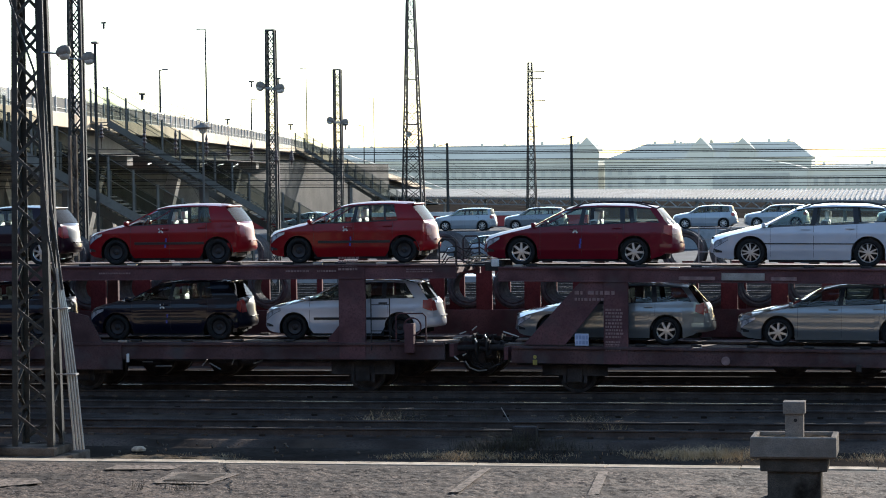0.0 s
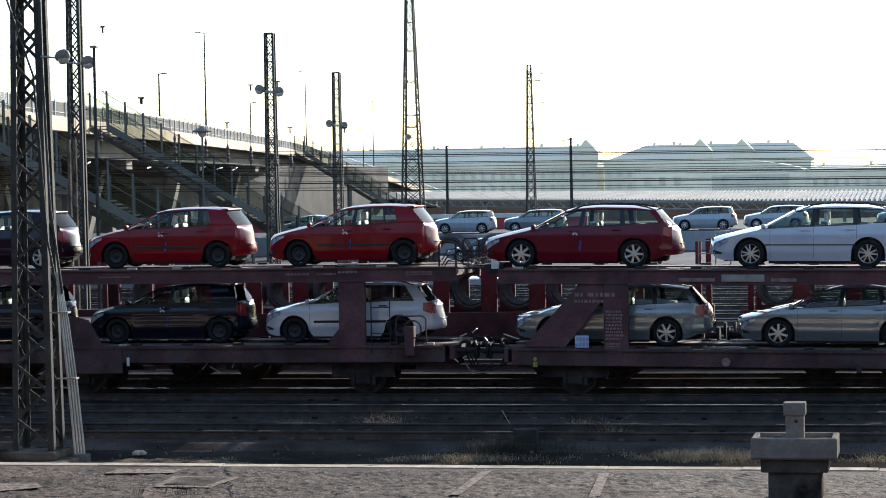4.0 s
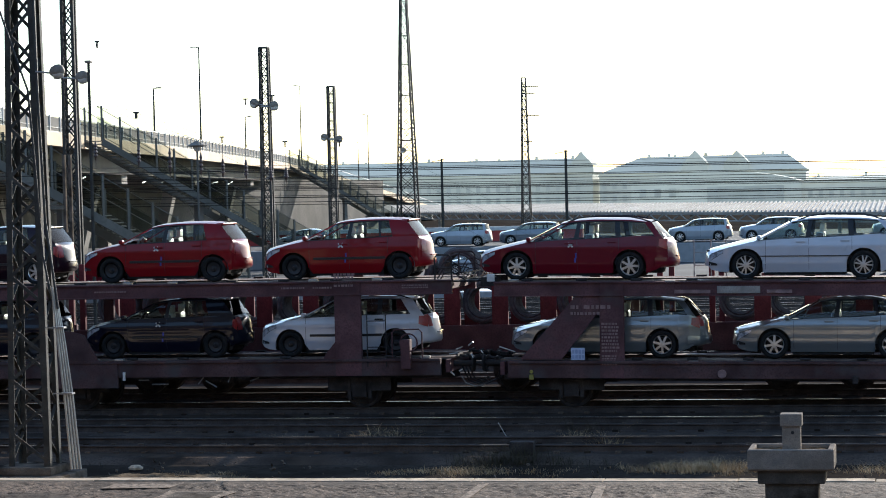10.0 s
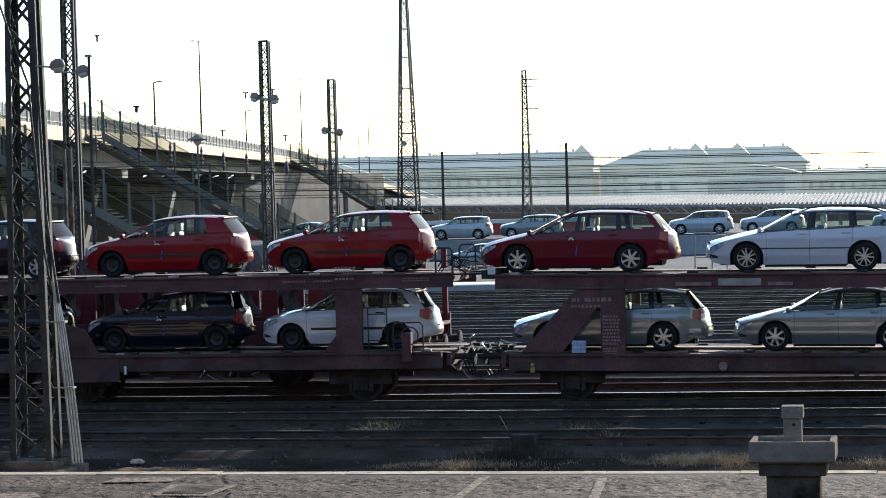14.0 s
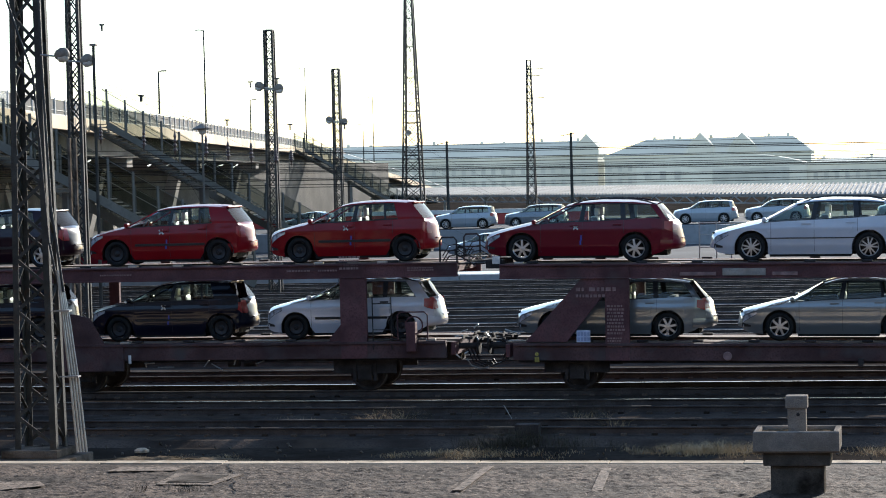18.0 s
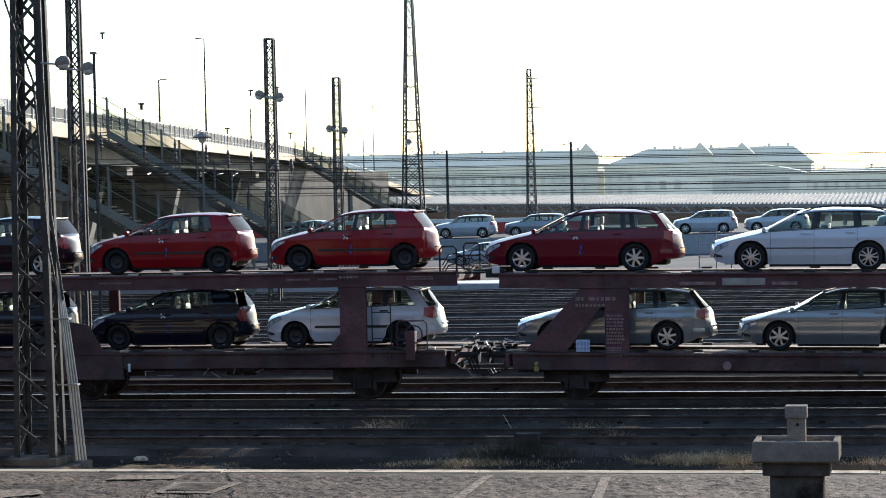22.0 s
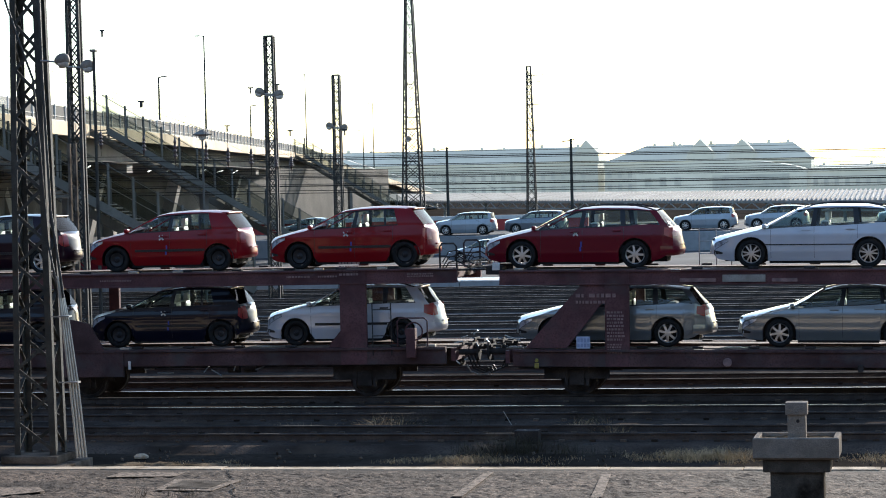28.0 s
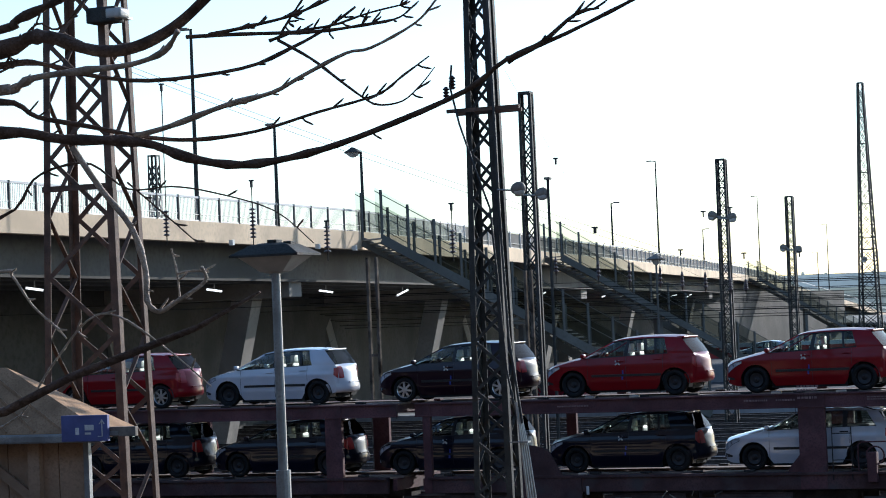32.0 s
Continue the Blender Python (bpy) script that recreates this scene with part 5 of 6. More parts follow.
for y in range(74, 330, 13):
    p = min(spots, key=lambda c: abs(c.y - y))
    o = part("strip_light", boxes((-0.35, 0.35, -0.05, 0.05, -0.04, 0.04), bevel=0.015), "tube", bridge, "lit white strip light")
    o.matrix_basis = pose(p.x - 2.6, p.y, p.z - 2.35, 0, 9 if p.y < 108 else rng.choice((-28, -24, -12)), 0)
    part("strip_light_hanger", boxes((p.x - 2.62, p.x - 2.58, p.y - 0.02, p.y + 0.02, p.z - 2.33, p.z - 2.04)), "truss", bridge)
for x, y, z in ((-44.36, 83.6, 8.4), (-44.45, 91.6, 8.36), (-44.48, 95.4, 8.34)):
    part("cable_fitting", boxes((x - 0.05, x + 0.12, y - 0.09, y + 0.09, z - 0.12, z + 0.1), bevel=0.015), "pale", bridge, "small pale fitting on the parapet")
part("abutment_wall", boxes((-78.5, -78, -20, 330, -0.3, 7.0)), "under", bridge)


def bridge_lamp(y, h, arm=1.0, off=0.5):
    p = min(dense(off, 0.5, 40, 450), key=lambda q: abs(q.y - y))
    ob = thing("street_lamp", pose(p.x, p.y, p.z), "tall slender street lamp on the road bridge", "street lamp", "bridge lamps")
    part("pole", tube(bmesh.new(), (0, 0, -0.1), (0, 0, h), 0.1, 0.06, n=8), "mast", ob)
    part("arm", tube(bmesh.new(), (0, 0, h - 0.05), (-arm, 0, h + 0.02), 0.04, n=6), "mast", ob)
    sg_ = 1 if arm > 0 else -1
    if h < 4:
        part("hat", lathe([(0.0, h + 0.22), (0.12, h + 0.18), (0.42, h - 0.02), (0.4, h - 0.05), (0.1, h - 0.02)], 12, "z"), "mast", ob).location = (-arm, 0, 0)
        part("glass_bowl", lathe([(0.38, h - 0.04), (0.12, h - 0.24), (0.0, h - 0.26)], 12, "z"), "lamp_glass", ob).location = (-arm, 0, 0)
        return ob
    part("head", boxes(tuple(sorted((-arm - 0.35 * sg_, -arm + 0.1 * sg_))) + (-0.12, 0.12, h - 0.04, h + 0.07), bevel=0.04), "lamp_grey", ob)
    return ob


for y, h, a_, o in ((200, 9.4, 0.45, 0.4), (168.5, 4.45, -0.3, 0.4), (299.5, 11.0, 0.5, 0.4), (240, 4.55, -0.35, 0.4), (357.5, 6.65, 0.5, 0.4), (368, 11.7, 0.5, 0.4), (424, 11.65, 0.5, 0.4), (98, 3.9, 0.4, 0.0), (89, 4.5, 0.05, 0.05), (82, 7.8, 0.2, 0.1)):
    bridge_lamp(y, h, a_, o)


def bridge_stairs(y, label, heading=42):
    """Enclosed stair that runs down beside the bridge towards the far end."""
    p = min(dense(-0.2, 0.5, 40, 450), key=lambda q: abs(q.y - y))
    ob = thing("bridge_stairs", Matrix.Translation(p) @ pose(0, 0, 0, 0, 0, 90 - heading), label, "stairs", "bridge stairs", "structure")
    H = p.z - 0.2
    n = int(H / 0.17)
    run = 0.3
    for i in range(n):
        z = -0.17 * (i + 1)
        x = run * i + (1.2 if i > n // 2 else 0)
        part("step", boxes((x, x + run + 0.04, -2.2, -0.1, z - 0.05, z)), "truss", ob)
    L = run * n + 1.2
    for yy in (-2.25, -0.05):
        bm = bmesh.new()
        bar(bm, (0, yy, -0.25), (L, yy, -H - 0.15), 0.4, 0.12)
        part("stringer", bm, "stair_steel", ob)
        bm = bmesh.new()
        grid(bm, [[(x, yy, -H * x / L + z) for x in np.linspace(-0.3, L, 12)] for z in (0.0, 1.9)])
        part("side_screen", bm, "screen", ob, "thin mesh screen").visible_shadow = False
        for i in range(14):
            x = L * i / 13
            part("screen_post", boxes((x - 0.05, x + 0.05, yy - 0.05, yy + 0.05, -H * x / L - 0.2, -H * x / L + 1.95)), "stair_steel", ob)
        for z in (0.95, 1.9):
            bm = bmesh.new()
            bar(bm, (-0.3, yy, z), (L, yy, -H + z), 0.03, 0.03)
            part("rail", bm, "stair_steel", ob)
    for t in (0.45, 0.8):
        part("support", boxes((L * t - 0.2, L * t + 0.2, -1.4, -0.9, -H - 0.3, -H * t - 0.35)), "soffit", ob)
    return ob


bridge_stairs(97, "grey stairway with mesh screens descending from the bridge")
bridge_stairs(139, "grey stairway with mesh screens descending from the bridge")
bridge_stairs(285, "grey stairway with mesh screens descending from the bridge")


# ---- far yard ----
yard = thing("loading_yard", pose(0, 0, 0), "asphalt loading yard behind the tracks with a bright kerb", "yard", kind="structure")
part("yard_surface", boxes((-200, 120, 112.4, 262, -0.5, -0.02)), "yard", yard)
for i in range(40):
    part("kerb", boxes((-92 + 3.0 * i, -92 + 3.0 * i + 2.97, 111.6, 112.0, -0.3, 0.155), bevel=0.02), "dock", yard)
for i in range(30):
    part("apron_slab", boxes((-92 + 4.0 * i, -92 + 4.0 * i + 3.98, 112.0, 114.6, -0.3, 0.16 + 0.02 * math.sin(i * 2.3)), bevel=0.03), "apron", yard, "smooth pale apron slab")
dock = thing("loading_dock", pose(0, 0, 0), "long raised concrete loading dock with parked cars on it", "dock", kind="structure")
for i in range(20):
    part("dock_panel", boxes((-100 + 8.0 * i, -100 + 8.0 * i + 7.96, 157, 158, -0.3, 1.23), bevel=0.02), "dock", dock)
part("dock_floor", boxes((-100, 60, 158, 178, -0.3, 1.25)), "yard", dock)
wall = thing("barrier_wall", pose(0, 0, 0), "long red barrier wall with a pale coping", "wall", kind="structure")
for i in range(12):
    part("panel", boxes((-62 + 3.0 * i, -62 + 3.0 * i + 2.96, 174, 174.3, 1.25, 2.05)), "red_wall", wall)
part("coping", boxes((-62, -26, 173.9, 174.4, 2.05, 2.35), bevel=0.02), "pale", wall)
for x, y, z, key, kind_, lab in ((-32.5, 160.5, 1.25, "grey_car", SUV, "light grey compact off-roader parked on the loading dock"), (-27.6, 160.5, 1.25, "dark_suv", SUV, "slate-grey compact off-roader parked on the loading dock"), (-16.0, 160.5, 1.25, "grey_car", SUV, "pale silver compact off-roader parked on the loading dock"),
                                 (-11.2, 160.5, 1.25, "grey_car", SUV, "pale silver compact off-roader parked on the loading dock"), (-2.4, 160.5, 1.25, "grey_car", SUV, "pale silver compact off-roader parked on the loading dock"), (-43.8, 161, 1.25, "grey_car", LIFT, "grey liftback car parked on the loading dock"),
                                 (-27.6, 141.5, 0.0, "grey_car", LIFT, "pale silver liftback car parked in the yard"), (-47.5, 128, 0.0, "dred_car", LIFT, "dark red car parked near the bridge"), (-53.5, 150, 0.0, "dark_suv", LIFT, "dark car parked below the bridge")):
    car("parked_car", key, dict(kind_, group="cars parked in the far yard", rails=False), "five", lab, pose(x, y, z), mark=False, handles=False)

canopy = thing("platform_canopy", pose(0, 0, 0), "long ribbed platform canopy on lattice girders", "canopy", kind="structure")


def cpt(t, dz, dy):
    """Along the canopy's near edge from its far to its near end."""
    return Vector((lerp(-67, -5.5, t) , lerp(304, 205, t) + dy, 2.45 + dz))


bm = bmesh.new()
grid(bm, [[cpt(t, 0.0, 0), cpt(t, 0.75, 14)] for t in np.linspace(-0.2, 1.2, 41)])
grid(bm, [[cpt(t, -0.15, 0), cpt(t, 0.0, 0)] for t in np.linspace(-0.2, 1.2, 41)])
part("roof_sheet", bm, "canopy", canopy)
bm = bmesh.new()
for t in np.linspace(-0.2, 1.2, 190):
    bar(bm, cpt(t, 0.06, -0.05), cpt(t, 0.8, 14), 0.22, 0.12)
tagged(part("roof_ribs", bm, "truss", canopy), kind="stuff")
bm = bmesh.new()
n = 90
for i in range(n):
    t0, t1 = lerp(-0.2, 1.2, i / n), lerp(-0.2, 1.2, (i + 1) / n)
    bar(bm, cpt(t0, -0.2, 0.2), cpt(t1, -0.2, 0.2), 0.12, 0.12)
    bar(bm, cpt(t0, -0.85, 0.2), cpt(t1, -0.85, 0.2), 0.12, 0.12)
    bar(bm, cpt(t0, -0.85 if i % 2 else -0.2, 0.2), cpt(t1, -0.2 if i % 2 else -0.85, 0.2), 0.1, 0.1)
tagged(part("lattice_girder", bm, "truss", canopy), kind="stuff")
for t in np.linspace(-0.2, 1.2, 12):
    p = cpt(t, 0, 2)
    part("column", boxes((p.x - 0.15, p.x + 0.15, p.y - 0.15, p.y + 0.15, -0.3, 2.2)), "truss", canopy)


# ---- unseen dark block added behind the camera, which closes the view in reflections ----
st_ = thing("station_building", pose(0, 0, 0), "unseen dark block added behind the camera to darken reflections", "building", kind="structure")
part("wall", boxes((-140, 120, -26, -14, -0.3, 25)), "dark_block", st_)
part("roof", boxes((-141, 121, -27, -13, 25, 25.6)), "dark_block", st_)

# ---- distant town ----
def far_block(x0, x1, y, h, roof, label, peaks=(), hips=(4, 4)):
    b = thing("distant_building", pose(0, 0, 0), label, "building", "distant town")
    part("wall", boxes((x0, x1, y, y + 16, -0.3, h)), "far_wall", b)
    part("cornice", boxes((x0 - 0.3, x1 + 0.3, y - 0.35, y, h - 0.7, h - 0.3)), "hazed_far_roof", b)
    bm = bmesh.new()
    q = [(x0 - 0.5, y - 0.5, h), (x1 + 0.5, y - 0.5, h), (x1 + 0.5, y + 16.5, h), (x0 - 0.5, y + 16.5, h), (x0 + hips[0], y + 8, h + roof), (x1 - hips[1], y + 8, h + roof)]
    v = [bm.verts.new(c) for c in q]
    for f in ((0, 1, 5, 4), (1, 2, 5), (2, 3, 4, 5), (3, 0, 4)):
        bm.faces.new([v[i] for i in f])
    part("roof", bm, "hazed_far_roof", b)
    for px, pw, ph in peaks:
        bm = bmesh.new()
        zb = h + roof * 0.5
        v = [bm.verts.new(c) for c in ((px - pw, y - 0.6, zb), (px + pw, y - 0.6, zb), (px, y - 0.6, h + ph), (px, y + 8, h + ph), (px - pw, y - 0.6, h), (px + pw, y - 0.6, h), (px - pw, y + 8, zb), (px + pw, y + 8, zb))]
        for f in ((0, 4, 5, 1, 2), (1, 7, 3, 2), (0, 2, 3, 6)):
            bm.faces.new([v[i] for i in f])
        part("gable", bm, "hazed_far_roof", b)
    nx = int((x1 - x0) / 2.6)
    win = None
    for i in range(nx):
        for k in range(int(h / 3.2)):
            mm = pose(x0 + 1.3 + 2.6 * i, y - 0.05, 1.6 + 3.2 * k)
            if win is None:
                win = part("window", boxes((-0.55, 0.55, -0.03, 0.03, 0, 1.7)), "hazed_far_window", b)
                win.matrix_basis = mm
            else:
                share("window", win, mm, b)
    for k, cx in enumerate(np.linspace(x0 + hips[0] + 2, x1 - hips[1] - 2, 9)):
        cx += 2.2 * math.sin(k * 2.7)
        part("chimney", boxes((cx - 0.35, cx + 0.35, y + 7.6, y + 8.4, h + roof - 0.6, h + roof + 0.55 + 0.25 * math.sin(k * 1.9))), "hazed_far_roof", b)
    return b


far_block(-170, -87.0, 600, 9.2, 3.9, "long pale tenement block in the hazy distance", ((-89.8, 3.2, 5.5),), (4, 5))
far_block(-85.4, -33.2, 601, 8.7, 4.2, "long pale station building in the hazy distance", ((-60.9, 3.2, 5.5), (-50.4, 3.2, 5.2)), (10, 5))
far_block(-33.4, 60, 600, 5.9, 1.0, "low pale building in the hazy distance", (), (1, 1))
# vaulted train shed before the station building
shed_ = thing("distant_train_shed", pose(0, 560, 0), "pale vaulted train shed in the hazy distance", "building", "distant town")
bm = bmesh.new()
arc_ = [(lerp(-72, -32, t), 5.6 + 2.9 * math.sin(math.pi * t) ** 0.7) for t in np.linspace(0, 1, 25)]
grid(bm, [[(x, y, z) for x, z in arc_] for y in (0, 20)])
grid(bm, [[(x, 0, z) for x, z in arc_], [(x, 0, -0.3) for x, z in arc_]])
part("vault", bm, "hazed_far_roof", shed_)
part("opening", boxes((-54, -36, -0.3, -0.05, -0.3, 4.9)), "hazed_far_window", shed_)
for x in (-70, -66.5, -63):
    part("window", boxes((x, x + 1.6, -0.2, -0.05, 2.5, 4.7)), "hazed_far_window", shed_)
hill = bmesh.new()
xs = np.linspace(-420, 160, 117)
grid(hill, [[(x, 1000 + 60 * t, (-0.3 if t == 0 else (4 + 14 * math.exp(-((x + 240) / 60) ** 2) + 4 * math.exp(-((x + 60) / 160) ** 2) + 1.4 * noise.noise((x * 0.12, 0, 3)) + 0.8 * noise.noise((x * 0.6, 1, 3)))) * (1 if t < 2 else 0.9)) for x in xs] for t in (0, 1, 2)])
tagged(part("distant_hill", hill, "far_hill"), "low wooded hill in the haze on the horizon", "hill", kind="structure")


# ---- overhead wires and posts ----
def wire(a, b, r, sag=0.0, name="overhead_wire"):
    bm = bmesh.new()
    a, b = Vector(a), Vector(b)
    path_tube(bm, [a.lerp(b, t) - Vector((0, 0, sag * 4 * t * (1 - t))) for t in np.linspace(0, 1, 13)], r * 1.25, 4)
    return tagged(part(name, bm, "wire"), "thin dark overhead wire across the yard", "wire", "overhead wires")


for y, z, r, sag in ((120, 6.0, 0.03, 0.0), (120, 6.46, 0.012, 0.2), (120, 5.72, 0.02, 0.1), (121, 5.4, 0.018, 0.0), (122, 5.12, 0.024, 0.1), (123, 4.94, 0.016, 0.0), (124, 4.75, 0.018, 0.1), (125, 4.57, 0.018, 0.0), (126, 4.4, 0.02, 0.1), (127, 4.16, 0.02, 0.0),
                     (150, 5.3, 0.024, 0.1), (150, 4.5, 0.024, 0.0), (175, 6.9, 0.018, 0.3), (200, 5.35, 0.03, 0.2), (200, 4.4, 0.03, 0.1), (88, 5.75, 0.014, 0.1), (104, 5.3, 0.014, 0.1), (72, 5.5, 0.01, 0.2)):
    wire((-110, y, z + 1.05), (70, y, z - 0.65), r, sag)
for x, y, h in ((-49, 233, 9.4), (-33.6, 215, 9.6)):
    ob = thing("catenary_post", pose(x, y, 0), "slim dark overhead-line post", "post", "line posts")
    part("pole", tube(bmesh.new(), (0, 0, -0.3), (0, 0, h - 1), 0.16, 0.12, n=8), "mast", ob)
    part("arm", bar(bmesh.new(), (-1.0, 0, h - 1.3), (0.3, 0, h - 1.1), 0.08, 0.08), "mast", ob)


# ---- fixtures on the masts ----
lamp_head(pose(-15.84, 40.9, 7.3, 0, 6, 8), 0.62)
for k, m_ in zip((1.0, 0.9, 1.0, 1.0, 1.1, 1.1), (pose(-37.1, 164.3, 8.0, 0, 4, 180), pose(-25.4, 67.7, 8.65, 0, 4, 5), pose(-29.95, 102.8, 9.1, 0, -4, 180), pose(-29.45, 102.8, 9.0, 0, 4, 0), pose(-37.7, 144.7, 8.55, 0, -4, 180), pose(-37.2, 144.7, 8.45, 0, 4, 0))):
    lamp_head(m_, k)

lp = thing("lamp_post", pose(-25.0, 67.7, -0.3), "thin dark lamp post with a cap beside the mast", "post")
part("pole", tube(bmesh.new(), (0, 0, 0), (0, 0, 9.45), 0.06, 0.045, n=8), "mast", lp)
part("cap", boxes((-0.1, 0.1, -0.1, 0.1, 9.4, 9.48), bevel=0.03), "lamp_grey", lp)

# ---- platform things ----
ft = thing("drinking_trough", pose(-2.16, 34.1, PLAT_Z), "old concrete drinking trough with a square pillar tap", "trough")
part("pedestal", boxes((-0.375, 0.375, -0.27, 0.27, -0.03, 0.41), bevel=0.02), "stained", ft)
part("pedestal_head", boxes((-0.475, 0.475, -0.33, 0.33, 0.4, 0.6), bevel=0.03), "stained", ft)
bw, bd = 0.605, 0.41
bm = bmesh.new()
rings = []
for x, y, z in ((bw - 0.03, bd - 0.03, 0.59), (bw, bd, 0.62), (bw, bd, 0.885), (bw - 0.015, bd - 0.015, 0.9), (bw - 0.075, bd - 0.065, 0.9), (bw - 0.085, bd - 0.075, 0.89), (bw - 0.1, bd - 0.09, 0.7)):
    rings.append([bm.verts.new((sx * x, sy * y, z)) for sx, sy in ((-1, -1), (1, -1), (1, 1), (-1, 1))])
for a_, b_ in zip(rings, rings[1:]):
    for k in range(4):
        bm.faces.new((a_[k], a_[(k + 1) % 4], b_[(k + 1) % 4], b_[k]))
bm.faces.new(rings[0][::-1]), bm.faces.new(rings[-1])
bmesh.ops.recalc_face_normals(bm, faces=bm.faces)
part("basin", bm, "concrete", ft)
bm = bmesh.new()
grid(bm, [[(x, y, 0.85 + 0.03 * noise.noise((x * 9, y * 9, 1))) for x in np.linspace(-bw + 0.08, bw - 0.08, 24)] for y in np.linspace(-bd + 0.07, bd - 0.07, 16)])
part("soil", bm, "dirt", ft, "dry leaves and dirt")
part("pillar", boxes((-0.13, 0.13, -0.11, 0.11, 0.7, 1.27), bevel=0.015), "concrete", ft)
part("pillar_cap", boxes((-0.155, 0.155, -0.14, 0.14, 1.2, 1.376), bevel=0.015), "concrete", ft)
part("tap_hole", tube(bmesh.new(), (0.02, -0.115, 1.11), (0.02, -0.1, 1.11), 0.025, n=10), "black", ft)


# ---- far end of the walk: shelter, lantern, posts ----
sh = thing("platform_shelter", pose(-19.345, 31.2, PLAT_Z), "small platform shelter with a weathered pitched roof", "shelter")
bm = bmesh.new()
q = [(-3.6, -1.2, 3.22), (1.2, -1.2, 3.22), (1.0, 0.1, 3.22), (-3.6, 0.1, 3.22), (-3.6, -0.5, 4.2), (-0.9, -0.5, 4.2)]
hi_ = [bm.verts.new(v) for v in q]
lo_ = [bm.verts.new((x, y, 3.14)) for x, y, z in q[:4]]
for f in ((0, 1, 5, 4), (1, 2, 5), (2, 3, 4, 5), (3, 0, 4)):
    bm.faces.new([hi_[i] for i in f])
for k in range(4):
    bm.faces.new((lo_[k], lo_[(k + 1) % 4], hi_[(k + 1) % 4], hi_[k]))
bm.faces.new(lo_[::-1])
part("roof", bm, "shed_roof", sh)
for k in range(9):
    t = k / 9
    part("roof_batten", bar(bmesh.new(), (lerp(-3.5, 1.0, t), -1.19, 3.24), (lerp(-3.5, -1.0, t), -0.52, 4.2), 0.04, 0.03), "shed_roof", sh)
part("gutter", boxes((-3.6, 1.22, -1.36, -1.2, 3.08, 3.21), bevel=0.03), "steel", sh)
part("wall", boxes((-3.3, 0.72, -0.95, -0.85, 0.0, 3.14)), "shed_wall", sh)
for k in range(9):
    part("wall_board", boxes((-3.28 + 0.444 * k, -2.85 + 0.444 * k, -0.975, -0.952, 0.1, 3.1), bevel=0.006), "shed_wall", sh)
part("corner_post", boxes((0.72, 0.81, -1.03, -0.94, 0.0, 3.14), bevel=0.006), "steel", sh)
for x in (-0.1, -2.2):
    part("post", boxes((x - 0.1, x + 0.1, -1.1, -0.98, 0.0, 3.14), bevel=0.01), "shed_wall", sh)
    part("brace", bar(bmesh.new(), (x - 0.9, -1.03, 2.85), (x, -1.03, 2.2), 0.14, 0.06), "shed_wall", sh)
sg = thing("direction_sign", pose(-18.345, 29.85, 3.3), "dark blue direction sign with white arrow on a bracket", "sign")
part("panel", boxes((-0.42, 0.36, -0.03, 0.03, 0.1, 0.48), bevel=0.006), "sign_blue", sg)
part("bracket", boxes((0.3, 0.78, 0.04, 0.12, 0.16, 0.3), bevel=0.01), "lamp_grey", sg)
part("back_bracket", boxes((-0.42, 0.5, 0.03, 0.09, 0.18, 0.24)), "steel", sg)
bm = bmesh.new()
path_tube(bm, [(0.2, -0.035, 0.17), (0.27, -0.035, 0.17), (0.27, -0.035, 0.4)], 0.008, 4)
path_tube(bm, [(0.23, -0.035, 0.35), (0.27, -0.035, 0.41), (0.31, -0.035, 0.35)], 0.008, 4)
part("arrow", bm, "white_mark", sg)
part("lettering", boxes((-0.18, -0.12, -0.036, -0.03, 0.2, 0.3), (-0.02, 0.13, -0.036, -0.03, 0.26, 0.34), (-0.02, 0.08, -0.036, -0.03, 0.2, 0.23)), "white_mark", sg)

ln = thing("platform_lantern", pose(-10.185, 20.0, PLAT_Z), "grey platform lantern with a wide square hat", "lamp")
part("post", tube(bmesh.new(), (0, 0, 0), (0, 0, 5.18), 0.055, 0.042, n=14), "steel", ln)
part("post_sleeve", tube(bmesh.new(), (0, 0, 0), (0, 0, 3.3), 0.075, 0.07, n=14), "steel", ln)
bm = bmesh.new()
rings = []
for hw_, z in ((0.035, 5.15), (0.12, 5.17), (0.3, 5.32)):
    rings.append([bm.verts.new((sx * hw_, sy * hw_ * 0.7, z)) for sx, sy in ((-1, -1), (1, -1), (1, 1), (-1, 1))])
for a_, b_ in zip(rings, rings[1:]):
    for k in range(4):
        bm.faces.new((a_[k], a_[(k + 1) % 4], b_[(k + 1) % 4], b_[k]))
part("glass_bowl", bm, "lamp_glass", ln)
bm = bmesh.new()
rings = []
for hw_, z in ((0.36, 5.31), (0.36, 5.33), (0.2, 5.42), (0.1, 5.44)):
    rings.append([bm.verts.new((sx * hw_, sy * hw_ * 0.7, z)) for sx, sy in ((-1, -1), (1, -1), (1, 1), (-1, 1))])
for a_, b_ in zip(rings, rings[1:]):
    for k in range(4):
        bm.faces.new((a_[k], a_[(k + 1) % 4], b_[(k + 1) % 4], b_[k]))
bm.faces.new(rings[0][::-1]), bm.faces.new(rings[-1])
part("hat", bm, "mast", ln)
part("vent_cap", boxes((-0.05, 0.05, -0.06, 0.06, 5.43, 5.47), bevel=0.01), "mast", ln)
part("latch", boxes((0.12, 0.2, -0.06, 0.06, 5.39, 5.45), bevel=0.01), "mast", ln)

